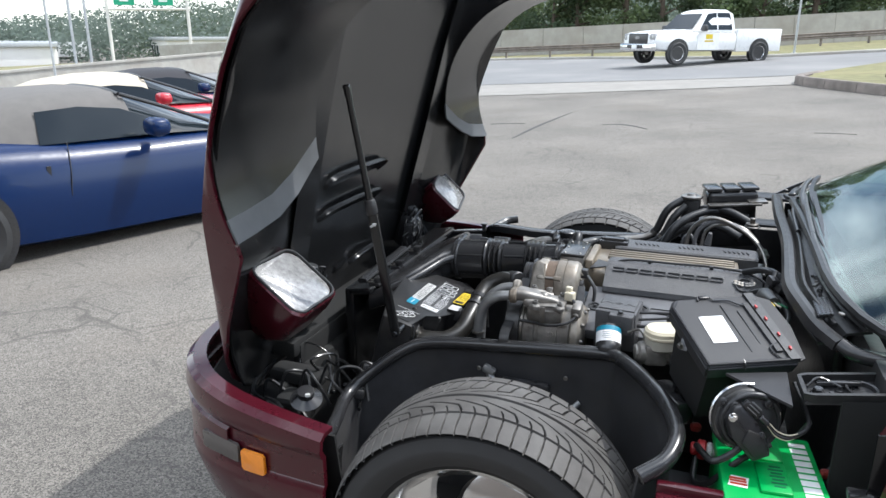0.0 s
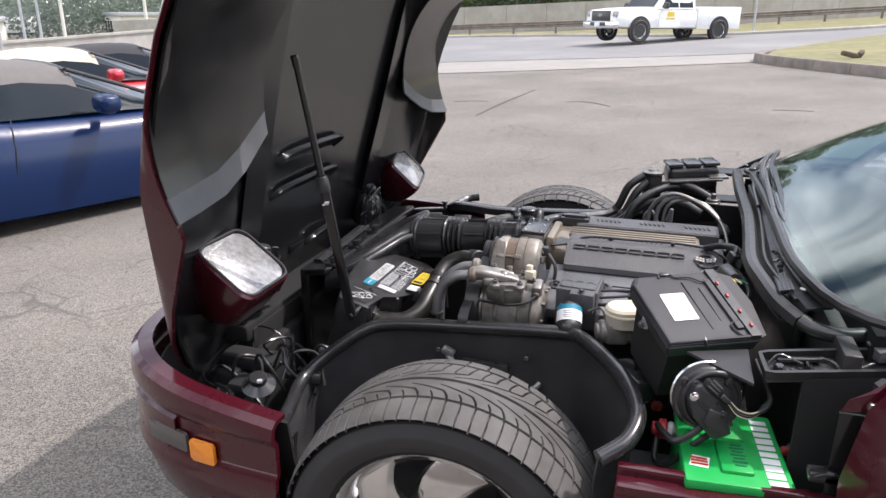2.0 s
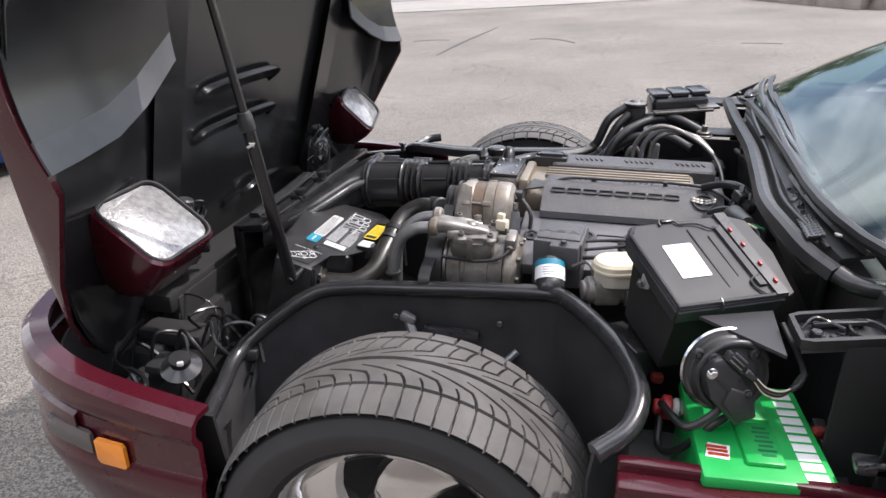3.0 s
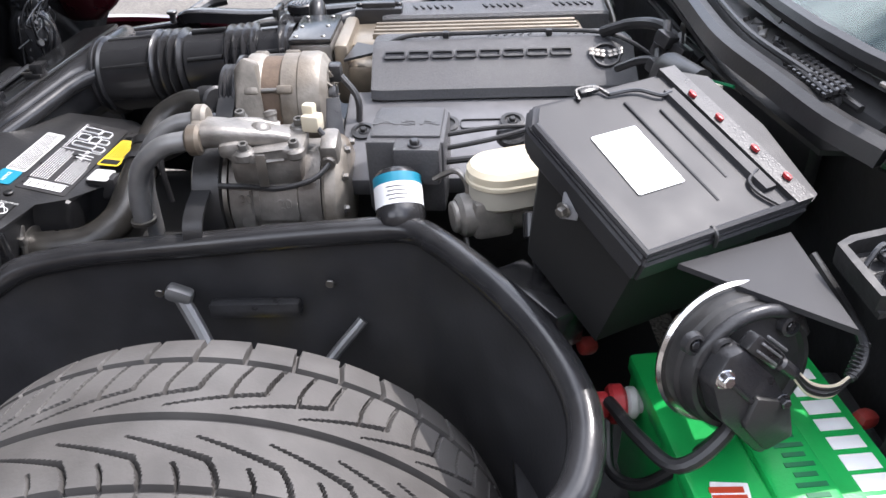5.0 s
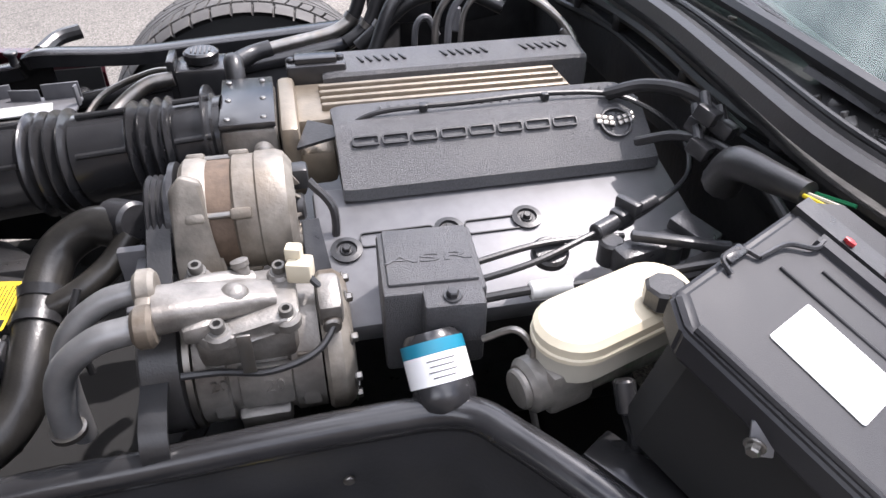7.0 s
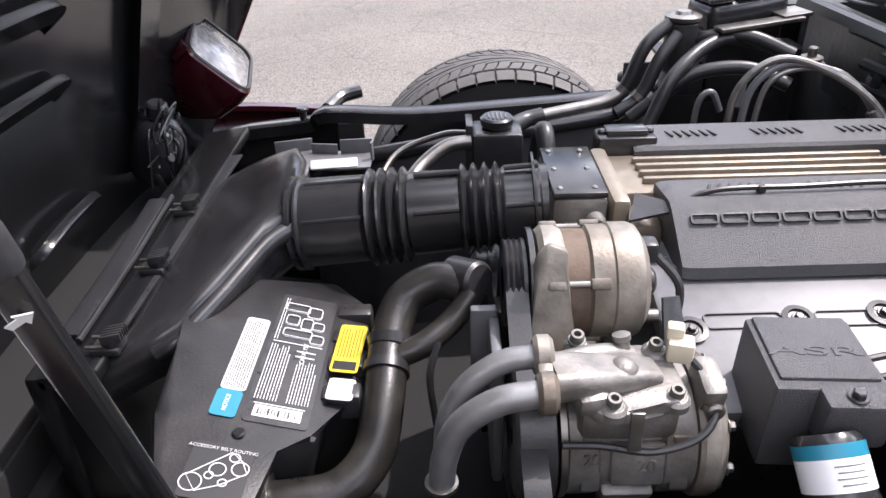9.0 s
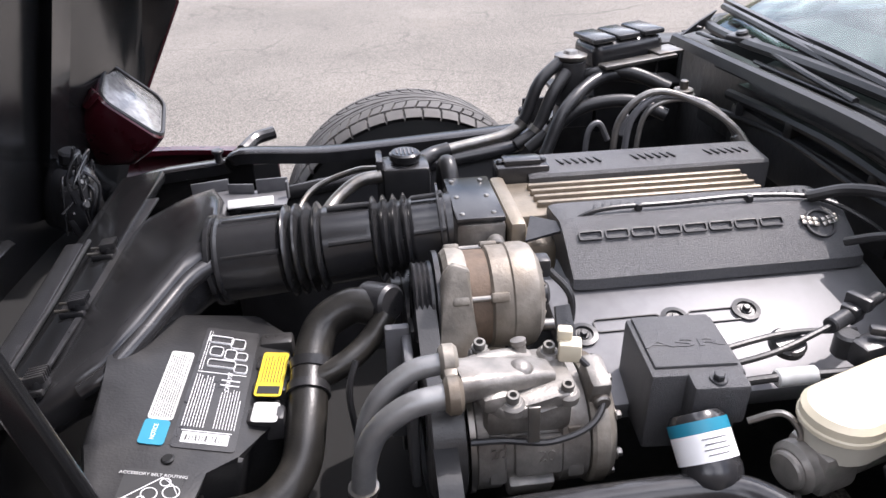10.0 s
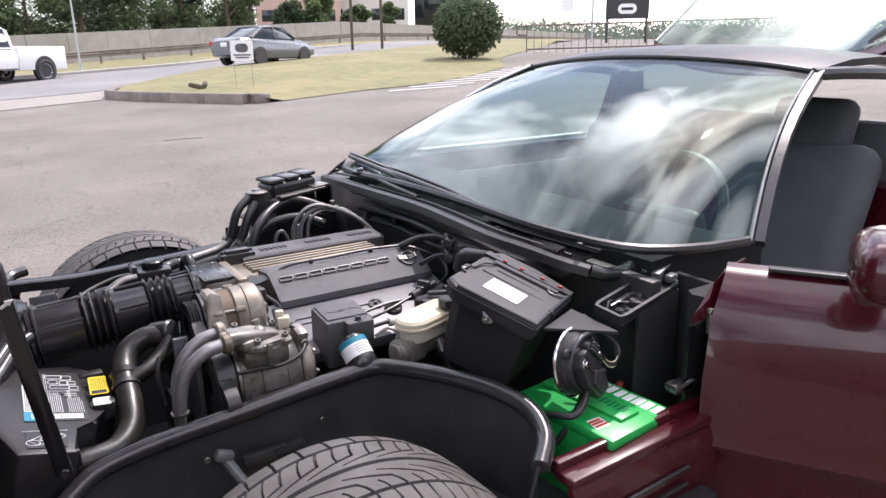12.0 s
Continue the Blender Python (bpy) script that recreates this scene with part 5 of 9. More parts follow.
def lamp_at(s):
    c, u, v = Vector((-0.582, s * 0.580, 0.771)), Vector((0, 1, 0)), Vector((0.79, 0, -0.61))
    if s > 0:
        c, u, v = Vector((-0.600, 0.615, 0.760)), Vector((-0.153, 0.971, 0.185)), Vector((0.654, 0.239, -0.715))
    m = frame_of(c, u, v)
    if (m.to_3x3() @ Vector((0, 0, 1))).z < 0:
        m = frame_of(c, -u, v)
    if s > 0:
        m = m @ Matrix.Diagonal((0.94, 0.84, 0.90, 1))
    pod = loft([[m @ Vector((x, y, z)) for x, y in round_rect(w, h, r)] for w, h, r, z in ((0.10, 0.10, 0.03, -0.16), (0.17, 0.18, 0.035, -0.10), (0.205, 0.19, 0.035, -0.03), (0.205, 0.185, 0.035, 0.004), (0.19, 0.172, 0.03, 0.010), (0.182, 0.164, 0.03, -0.004))])
    hl = part("headlight", pod, MAROON, hood, "maroon pop-up headlight housing", 40)
    part("lens", prism(round_rect(0.178, 0.160, 0.03), 0.010, m=m @ pose(0, 0, -0.004), bevel=0.003), LENS, hl, "clear square headlight glass")
    part("bezel", sweep([m @ Vector((x, y, 0.008)) for x, y in round_rect(0.188, 0.170, 0.033)], ring(0.0045, 6), closed_path=True), RUBBER, hl)
    fin = prism([(-0.10, 0), (0.10, 0), (0.105, 0.05), (0.02, 0.015), (-0.06, 0.01)], 0.014, m=m @ pose(0, -0.095, -0.03, 90, 0, 0) @ pose(0, 0, -0.007), bevel=0.003)
    part("cover_fin", fin, MAROON, hl)
    # lamp motor behind the housing
    q = Vector((-0.700, s * 0.385, 0.612))
    part("lamp_motor", lathe([(0, -0.03), (0.050, -0.03), (0.054, 0.0), (0.046, 0.05), (0.036, 0.078), (0.022, 0.088), (0.022, 0.094), (0, 0.094)], q + Vector((0.02, 0, 0.02)), (0.25, -s * 0.15, 1), 28), SATIN, hood, "glossy black headlamp motor")
    part("motor_knob", lathe([(0, 0), (0.019, 0), (0.019, 0.018), (0.015, 0.022), (0, 0.022)], q + Vector((0.043, -s * 0.014, 0.112)), (0.25, -s * 0.15, 1), 10), BLACK, hood)
    part("motor_bracket", join(block((0.012, 0.15, 0.05), q + Vector((0.03, s * 0.01, 0.0)), 0.004, (8, -12, 6)), block((0.03, 0.02, 0.10), q + Vector((0.045, -s * 0.055, 0.03)), 0.005, (12, 0, 20)), can(0.009, 0.01, q + Vector((0.06, -s * 0.055, 0.04)), (1, -0.3, 0.2), 0.002, 12)), BLACK, hood)
    for k in range(14):
        rr = random.Random(90 + k + int(20 * s))
        a = q + Vector((rr.uniform(0.03, 0.06), rr.uniform(-0.06, 0.03) * s, rr.uniform(0.03, 0.09)))
        part("lamp_wire", tube([a, a + Vector((rr.uniform(0.0, 0.03), rr.uniform(-0.03, 0.03), rr.uniform(0.02, 0.06))), a + Vector((rr.uniform(-0.01, 0.03), rr.uniform(-0.05, 0.05), rr.uniform(-0.02, 0.05))), a + Vector((0, rr.uniform(-0.05, 0.05), rr.uniform(-0.08, -0.02)))], rr.choice((0.0016, 0.0022, 0.003)), 6), SATIN, hood)
        if k % 2:
            part("lamp_fitting", join(can(0.005, 0.012, a, (rr.uniform(-1, 1), rr.uniform(-1, 1), 0.6), 0.001, 10), block((0.014, 0.010, 0.008), a + Vector((0.004, 0.010, 0.004)), 0.002, (rr.uniform(-40, 40), rr.uniform(-40, 40), rr.uniform(0, 90)))), SATIN if k % 4 == 1 else VALVE, hood)


lamp_at(-1)
lamp_at(1)
# the prop strut of the hood
ST_LOW, ST_TOP = Vector((-0.320, -0.478, 0.48)), Vector((-0.4115, -0.5625, 1.243))
st_way = (ST_TOP - ST_LOW).normalized()
st_mid = ST_LOW.lerp(ST_TOP, 0.625)
st = part("prop_strut", sweep([st_mid, st_mid.lerp(ST_TOP, 0.12), ST_TOP.lerp(st_mid, 0.08), ST_TOP], ring(0.0082, 16)), LINER, hood, "black gas strut holding the hood")
part("rod", sweep([ST_LOW.lerp(ST_TOP, 0.20), ST_LOW.lerp(ST_TOP, 0.63)], round_rect(0.024, 0.013, 0.004, 3)), LINER, st, "flat black lower arm of the strut")
part("strut_foot", join(can(0.009, 0.06, ST_LOW.lerp(ST_TOP, 0.205) + Vector((0, 0.05, -0.004)), (0, -1, 0), 0.002, 14), block((0.05, 0.012, 0.09), ST_LOW.lerp(ST_TOP, 0.16) + Vector((0.0, 0.05, -0.01)), 0.004)), LINER, st)
part("collar", lathe([(0.0095, 0.0), (0.0135, 0.001), (0.0145, 0.005), (0.0145, 0.026), (0.0125, 0.036), (0.0098, 0.038)], st_mid - st_way * 0.002, st_way, 24), BLACK, st, "black lock collar")
part("end_joint", join(can(0.0095, 0.03, ST_TOP - st_way * 0.01, st_way, 0.003), block((0.018, 0.018, 0.010), ST_TOP + st_way * 0.014, 0.004)), LINER, st)
part("arrow_mark", prism([(-0.009, 0), (0.0, 0.0065), (0, 0.0026), (0.010, 0.0026), (0.010, -0.0026), (0, -0.0026), (0, -0.0065)], 0.001, m=frame_of(ST_LOW.lerp(ST_TOP, 0.585) + Vector((0.004, -0.0125, 0.003)), (-0.85, -0.1, -0.5), (0.35, -0.3, 0.88))), LABEL, st, "small white arrow")

# front bumper cover with its marker lamp
B_PLAN = [(-0.345, -0.885), (-0.50, -0.875), (-0.64, -0.85), (-0.76, -0.79), (-0.85, -0.68), (-0.905, -0.50), (-0.935, -0.25), (-0.945, 0.0)]
plan = B_PLAN + [(x, -y) for x, y in reversed(B_PLAN[:-1])]
plan = [(p.x, p.y) for p in smooth_line([(x, y, 0) for x, y in plan], 4)]
rows = []
for x, y in plan:
    up = 0.05 * min(1, max(0, (-x - 0.35) / 0.45)) + 0.010
    n = Vector((min(-0.02, x + 0.30), y * 0.75, 0)).normalized()
    rows.append([(x - n.x * d, y - n.y * d, z) for d, z in ((0.055, 0.540 + up), (0.022, 0.540 + up), (0.006, 0.528 + up), (0.0, 0.505 + up * 0.7), (0.008, 0.490 + up * 0.5), (0.012, 0.485 + up * 0.5), (0.012, 0.425), (0.004, 0.415), (0.0, 0.38), (0.03, 0.27), (0.08, 0.19))])
bump = part("front_bumper", shell(loft(rows, closed=False), 0.012), MAROON, car, "maroon front bumper cover")
strip_rows = []
for x, y in plan[7:-7]:
    up = 0.05 * min(1, max(0, (-x - 0.35) / 0.45)) + 0.010
    n = Vector((min(-0.02, x + 0.30), y * 0.75, 0)).normalized()
    strip_rows.append([(x - n.x * d, y - n.y * d, z) for d, z in ((0.011, 0.486 + up * 0.5), (0.003, 0.480 + up * 0.5), (0.003, 0.430), (0.011, 0.424))])
part("rub_strip", shell(loft(strip_rows, closed=False), 0.004), MAROON, bump, "dark maroon rub strip")
for s in (-1, 1):
    part("side_marker", prism(round_rect(0.066, 0.052, 0.006), 0.008, m=frame_of((-0.530, s * 0.873, 0.440), (-s, -0.10, 0), (0, 0, 1)) @ pose(0, 0, -0.009), bevel=0.002), AMBER, bump, "amber side marker lamp")
for s in (-1, 1):
    part("corner_lamp", prism(round_rect(0.125, 0.046, 0.006), 0.008, m=frame_of((-0.634, s * 0.8545, 0.450), (-s, -0.25, 0), (0, 0, 1)) @ pose(0, 0, -0.012), bevel=0.002), SMOKED, bump, "dull smoked corner lamp")
for i in range(0, 7, 3):
    x, y = -0.40 - 0.055 * i, -0.855 + 0.004 * i
    part("rivet", can(0.007, 0.004, (x, y + 0.012 * max(0, i - 3), 0.536 + 0.006 * i), n=12), STEEL, bump)

# bay floor, firewall and nose panel; floor and nose coloured near black for the shade there
part("bay_floor", join(block((1.35, 1.30, 0.02), (-0.03, 0, 0.17), 0.0), block((0.06, 1.2, 0.30), (-0.66, 0, 0.32), 0.01)), SHADE_BLACK, car, "dark underside of the engine bay")
part("firewall", join(block((0.03, 1.50, 0.62), (0.70, 0, 0.50), 0.005), block((0.05, 0.50, 0.10), (0.66, 0.15, 0.70), 0.01)), MATTE, car)
nose = part("nose_panel", join(block((0.16, 1.05, 0.05), (-0.74, 0.05, 0.52), 0.012), block((0.03, 1.0, 0.22), (-0.67, 0.05, 0.42), 0.008)), SHADE_BLACK, car, "black nose panel behind the bumper")
for size, at in (((0.10, 0.16, 0.08), (-0.62, -0.60, 0.40)), ((0.16, 0.07, 0.04), (-0.62, -0.52, 0.48)), ((0.08, 0.07, 0.03), (-0.56, -0.64, 0.48))):
    part("bracket", block(size, at, 0.014), SHADE_BLACK, nose)

# wheel houses with their rolled upper rim
def wheel_house(s, label):
    rim_pts = [(-0.385, s * 0.80, 0.47), (-0.42, s * 0.68, 0.465), (-0.44, s * 0.55, 0.485), (-0.33, s * 0.47, 0.575), (-0.24, s * 0.448, 0.602), (-0.05, s * 0.458, 0.626), (0.12, s * 0.468, 0.645), (0.205, s * 0.482, 0.655), (0.245, s * 0.525, 0.66), (0.30, s * 0.605, 0.66), (0.345, s * 0.69, 0.655), (0.366, s * 0.765, 0.642), (0.352, s * 0.825, 0.622), (0.308, s * 0.865, 0.602)]
    line = smooth_line(rim_pts, 6)
    h = part("wheel_house", tube(rim_pts, 0.0165, 12, 6), SATIN, car, label)
    skin = []
    for p in line:
        skin.append([(p.x, p.y, p.z), (p.x + (0.0 - p.x) * 0.02, p.y - s * 0.010, p.z - 0.06), (p.x * 0.99, p.y - s * 0.012, 0.36 + (p.z - 0.4) * 0.2), (p.x * 1.0, p.y - s * 0.01, 0.18)])
    part("splash_shield", shell(loft(skin, closed=False), 0.006), DUSTY, h, "black plastic inner fender")
    for x, z in ((-0.12, 0.56), (0.1, 0.57)):
        part("rivet", can(0.006, 0.004, (x, s * 0.475 - s * 0.008, z), (0, s, 0), 0.001, 10), STEEL, h)
    arch = [[(-0.405 * math.cos(a), s * y, 0.335 + 0.405 * math.sin(a)) for y in (0.872, 0.82, 0.76, 0.70)] for a in [radians(-30 + 6 * i) for i in range(8)]]
    part("front_splash", shell(loft(arch, closed=False), 0.006), SATIN, h, "black plastic splash guard behind the bumper", 60)
    for a in (-8, 0, 8):
        part("rivet", can(0.007, 0.006, (-0.402 * math.cos(radians(a)), s * 0.868, 0.335 + 0.402 * math.sin(radians(a))), (-0.5, s, 0), 0.001, 12), STEEL, h)
    return h


wheel_house(-1, "black rolled rim of the wheel house")
wheel_house(1, "black rolled rim of the wheel house")
part("spring_bracket", block((0.12, 0.02, 0.025), (0.0, -0.47, 0.535), 0.008), BLACK, car)
part("suspension_arm", join(tube([(-0.095, -0.47, 0.562), (-0.062, -0.50, 0.50), (-0.02, -0.56, 0.43)], 0.010, 10), block((0.035, 0.02, 0.022), (-0.092, -0.474, 0.562), 0.007, (0, 25, 0)), tube([(0.137, -0.47, 0.512), (0.09, -0.50, 0.465), (0.045, -0.56, 0.42)], 0.0075, 10), can(0.05, 0.25, (0, -0.6, 0.33), (0, 1, 0), 0.01)), TUBE_GREY, car, "cast suspension arm behind the tyre")

# sill, lower fender panel and door pillar on the driver side
def side_panels(s):
    part("rocker_ledge", join(block((0.42, 0.045, 0.020), (0.55, s * 0.885, 0.580), 0.006, (0, -1.5, 0)), block((0.42, 0.02, 0.030), (0.55, s * 0.862, 0.590), 0.005, (0, -1.5, 0))), MAROON, car, "maroon ledge above the lower fender")
    pan = part("lower_fender", shell(loft([[(x, s * y, z) for y, z in ((0.905, 0.572), (0.915, 0.545), (0.905, 0.44), (0.88, 0.30), (0.85, 0.18))] for x in [0.34 + 0.06 * i for i in range(8)]], closed=False), 0.012), MAROON, car)
    for k in range(2):
        part("vent_slot", block((0.20, 0.008, 0.008), (0.52, s * 0.917, 0.512 - 0.035 * k), 0.003, (0, -3, 0)), BLACK, pan)
    part("hinge_pillar", loft([[(x, s * y, z) for x, y in ((0.715, 0.82), (0.725, 0.858), (0.80, 0.862), (0.80, 0.80), (0.73, 0.80))] for z in (0.20, 0.60, 0.72, 0.80)]), SHADE_BLACK, car)
    part("pillar_lower", shell(loft([[(0.665 + d, s * 0.860, z) for d in (0, 0.05, 0.11)] + [(0.80, s * 0.83, z)] for z in (0.56, 0.66, 0.76)], closed=False), 0.006), LINER, car, "glossy black door pillar")
    if s < 0:
        part("pillar_cover", shell(loft([[(x, s * 0.866, z) for x, z in ((0.665, 0.765), (0.70, 0.772), (0.76, 0.78), (0.80, 0.785))], [(x, s * 0.862, z) for x, z in ((0.672, 0.785), (0.71, 0.805), (0.76, 0.82), (0.80, 0.83))], [(x, s * 0.855, z) for x, z in ((0.70, 0.80), (0.73, 0.83), (0.77, 0.852), (0.82, 0.862))]], closed=False), 0.006), MAROON, car, "maroon panel at the door pillar")
    part("rocker_sill", block((1.35, 0.12, 0.22), (1.42, s * 0.83, 0.27), 0.03), MAROON, car)


side_panels(-1)
part("kick_panel", block((0.015, 0.16, 0.62), (0.806, -0.79, 0.49), 0.003), SHADE_BLACK, car, "black foot well side behind the pillar")
side_panels(1)
part("hood_latch", join(can(0.012, 0.012, (0.715, -0.866, 0.775), (0, -1, 0)), block((0.05, 0.012, 0.012), (0.72, -0.872, 0.778), 0.004, (0, 20, 0)), block((0.012, 0.012, 0.05), (0.705, -0.872, 0.765), 0.004)), STEEL, car, "bright star-shaped hood latch")
part("latch_catch", join(block((0.05, 0.03, 0.018), (0.665, -0.845, 0.635), 0.005), tube([(0.65, -0.86, 0.64), (0.67, -0.87, 0.655), (0.70, -0.86, 0.64)], 0.004, 8)), SATIN, car)
part("battery_tray", join(block((0.36, 0.36, 0.02), (0.50, -0.76, 0.44), 0.004), block((0.02, 0.20, 0.10), (0.66, -0.72, 0.50), 0.004), block((0.30, 0.012, 0.14), (0.50, -0.895, 0.50), 0.003)), BLACK, car)

# cowl, weather strip and windshield
WS_LOW = [(0.98, -0.755, 0.845), (0.82, -0.735, 0.85), (0.70, -0.66, 0.855), (0.645, -0.46, 0.865), (0.64, -0.2, 0.875), (0.64, 0.0, 0.878), (0.64, 0.2, 0.875), (0.645, 0.46, 0.865), (0.70, 0.66, 0.855), (0.82, 0.735, 0.85), (0.98, 0.755, 0.845)]
WS_TOP = [(1.475, -0.56, 1.180), (1.465, -0.45, 1.194), (1.455, -0.34, 1.204), (1.45, -0.22, 1.211), (1.445, -0.11, 1.215), (1.445, 0.0, 1.216), (1.445, 0.11, 1.215), (1.45, 0.22, 1.211), (1.455, 0.34, 1.204), (1.465, 0.45, 1.194), (1.475, 0.56, 1.180)]
low, top = smooth_line(WS_LOW, 3), smooth_line(WS_TOP, 3)
secs = []
for j in range(9):
    t = j / 8
    secs.append([a.lerp(b, t) + Vector((-0.035, 0, 0.03)) * math.sin(math.pi * t) for a, b in zip(low, top)])
ws = part("windshield", shell(loft(secs, closed=False), 0.005), SCREEN, car, "large raked windshield reflecting the sky", 60)
ws.visible_shadow = False
part("windshield_trim", sweep([q[0] + Vector((-0.004, -0.006, 0.004)) for q in secs], ring(0.0032, 8)), TUBE_GREY, car, "dull metal pillar trim")
part("windshield_trim", sweep([q[-1] + Vector((-0.004, 0.008, 0.006)) for q in secs], ring(0.006, 8)), CHROME, car, "bright pillar trim")
part("windshield_seal", sweep([p + Vector((-0.006, 0, 0.004)) for p in low], ring(0.011, 8)), RUBBER, car)
part("header_rail", sweep([p + Vector((0.01, 0, 0.004)) for p in top], ring(0.008, 8)), RUBBER, car)
for s in (-1, 1):
    part("door_pillar", sweep([q[0 if s < 0 else -1] + Vector((0.018, s * 0.014, -0.004)) for q in secs], [(-0.010, -0.012), (0.010, -0.012), (0.010, 0.012), (-0.010, 0.012)]), BLACK, car)
COWL = [(0.635, -0.632, 0.814), (0.605, -0.580, 0.824), (0.585, -0.507, 0.834), (0.568, -0.392, 0.841), (0.578, -0.228, 0.845), (0.590, -0.02, 0.848), (0.596, 0.317, 0.841), (0.612, 0.640, 0.829)]
part("cowl_seal", sweep(smooth_line(COWL, 6), [(-0.015, -0.010), (0.013, -0.010), (0.016, 0.002), (0.009, 0.010), (-0.003, 0.012), (-0.012, 0.007)]), RUBBER, car, "thick black rubber cowl seal")
part("cowl_hook", tube([(0.635, -0.632, 0.814), (0.66, -0.650, 0.806), (0.70, -0.655, 0.804), (0.738, -0.647, 0.806)], 0.015, 14, 6), SATIN, car)
cowl_rows = []
for a, b in zip(smooth_line(COWL[1:-1], 5), smooth_line([(0.680, -0.600, 0.842), (0.660, -0.52, 0.850), (0.645, -0.40, 0.856), (0.642, -0.23, 0.864), (0.64, -0.02, 0.868), (0.642, 0.30, 0.862)], 5)):
    cowl_rows.append([a + Vector((0.0, 0, -0.03)), a.lerp(b, 0.35) + Vector((0, 0, -0.035)), a.lerp(b, 0.6) + Vector((0, 0, -0.012)), b + Vector((0.01, 0, -0.006))])
cowl = part("cowl_panel", shell(loft(cowl_rows, closed=False), 0.006), MATTE, car, "black cowl panel below the glass")
for s, pts in ((-1, [(0.655, -0.385, 0.852), (0.655, -0.15, 0.878), (0.665, 0.12, 0.892), (0.68, 0.33, 0.892)]), (1, [(0.665, 0.10, 0.882), (0.67, 0.3, 0.895), (0.70, 0.5, 0.895), (0.73, 0.63, 0.89)])):
    wp = part("wiper", tube([Vector(p) + Vector((-0.02, 0, 0.006)) for p in pts], 0.008, 8, 5), BLACK, car, "black windshield wiper")
    part("blade", sweep(smooth_line([Vector(p) + Vector((0.01, 0.05, 0.005)) for p in pts], 5), [(-0.004, -0.01), (0.004, -0.01), (0.006, 0.008), (-0.006, 0.008)]), RUBBER, wp)
part("cowl_clip", join(block((0.024, 0.014, 0.006), (0.654, -0.441, 0.850), 0.002, (0, 10, 20)), block((0.010, 0.010, 0.010), (0.662, -0.437, 0.855), 0.002)), VALVE, car)
part("cowl_mesh", join(*[block((0.030, 0.005, 0.004), (0.615 + 0.0, -0.56 + 0.011 * i, 0.845), 0.0, (0, -10, 20)) for i in range(9)] + [block((0.004, 0.10, 0.004), (0.605 + 0.007 * i, -0.515, 0.844 + 0.001 * i), 0.0) for i in range(4)]), SATIN, car)
part("cowl_spike", prism([(0, 0), (0.06, 0.0), (0.10, 0.035), (0.05, 0.02)], 0.006, m=frame_of((0.60, 0.60, 0.845), (0.9, 0.3, 0.1), (0, 0, 1))), BLACK, car)

# cabin
part("dashboard", loft([[(x, y, z) for x, z in ((0.72, 0.70), (0.74, 0.83), (1.0, 0.845), (1.12, 0.80), (1.12, 0.55), (0.72, 0.5))] for y in (-0.70, -0.4, 0.0, 0.4, 0.70)]), DASH, car, "dark dashboard top")
part("cabin_floor", block((1.5, 1.35, 0.04), (1.5, 0, 0.22), 0.01), CARPET, car)
for s in (-1, 1):
    seat = part("seat", join(block((0.5, 0.46, 0.16), (1.45, s * 0.36, 0.36), 0.06, (0, -6, 0), 3), block((0.14, 0.46, 0.62), (1.76, s * 0.36, 0.66), 0.06, (0, 20, 0), 3)), SEATCLOTH, car, "dark grey bucket seat")
    part("headrest", block((0.09, 0.26, 0.18), (1.87, s * 0.36, 1.0), 0.04, (0, 14, 0), 3), SEATCLOTH, seat)
wheel_c = Vector((1.18, -0.36, 0.80))
sw = part("steering_wheel", sweep([wheel_c + axis_turn((-0.9, 0, 0.42)) @ Vector((0.18 * math.cos(2 * math.pi * i / 32), 0.18 * math.sin(2 * math.pi * i / 32), 0)) for i in range(32)], ring(0.014, 8), closed_path=True), BLACK, car)
part("hub", block((0.05, 0.26, 0.07), wheel_c, 0.02, (0, -25, 0)), BLACK, sw)
part("rear_bulkhead", join(block((0.06, 1.30, 0.74), (2.05, 0, 0.64), 0.02), block((1.1, 1.4, 0.05), (2.6, 0, 0.86), 0.02)), SEATCLOTH, car, "dark carpeted luggage shelf")


# roof, tail and rear hatch
roof_rows = []
for x, dz, w in ((1.46, 0.012, 0.565), (1.52, 0.030, 0.57), (1.62, 0.046, 0.575), (1.76, 0.050, 0.58), (1.92, 0.040, 0.58), (2.05, 0.018, 0.57)):
    roof_rows.append([(x + 0.02 * abs(y / 0.6) ** 2, y * w / 0.6, 1.205 + dz - 0.040 * abs(y / 0.6) ** 2.6) for y in [-0.6 + 0.1 * k for k in range(13)]])
roof = part("roof", shell(loft(roof_rows, closed=False), 0.02), ROOFPANEL, car, "dark smoked removable roof panel", 60)
for s in (-1, 1):
    part("roof_rail", tube([(1.475, s * 0.565, 1.176), (1.62, s * 0.59, 1.176), (1.85, s * 0.606, 1.165), (2.05, s * 0.60, 1.14)], 0.017, 8), RUBBER, car)
    part("rear_pillar", loft([[(x0, s * y0, z) , (x1, s * y0, z), (x1, s * (y0 - 0.05), z), (x0, s * (y0 - 0.05), z)] for x0, x1, y0, z in ((2.0, 2.35, 0.80, 0.80), (2.02, 2.25, 0.72, 0.98), (1.98, 2.12, 0.62, 1.15))]), MAROON, car)
part("rear_body", hull([(1.95, 0.90, 0.2, 0.70, 0.82), (2.3, 0.91, 0.2, 0.72, 0.86), (2.8, 0.91, 0.22, 0.74, 0.88), (3.25, 0.88, 0.28, 0.74, 0.88), (3.42, 0.80, 0.36, 0.70, 0.82)]), MAROON, car)
hatch_m = frame_of((2.14, 0, 1.19), (0, 1, 0), (0.80, 0, 0.60))
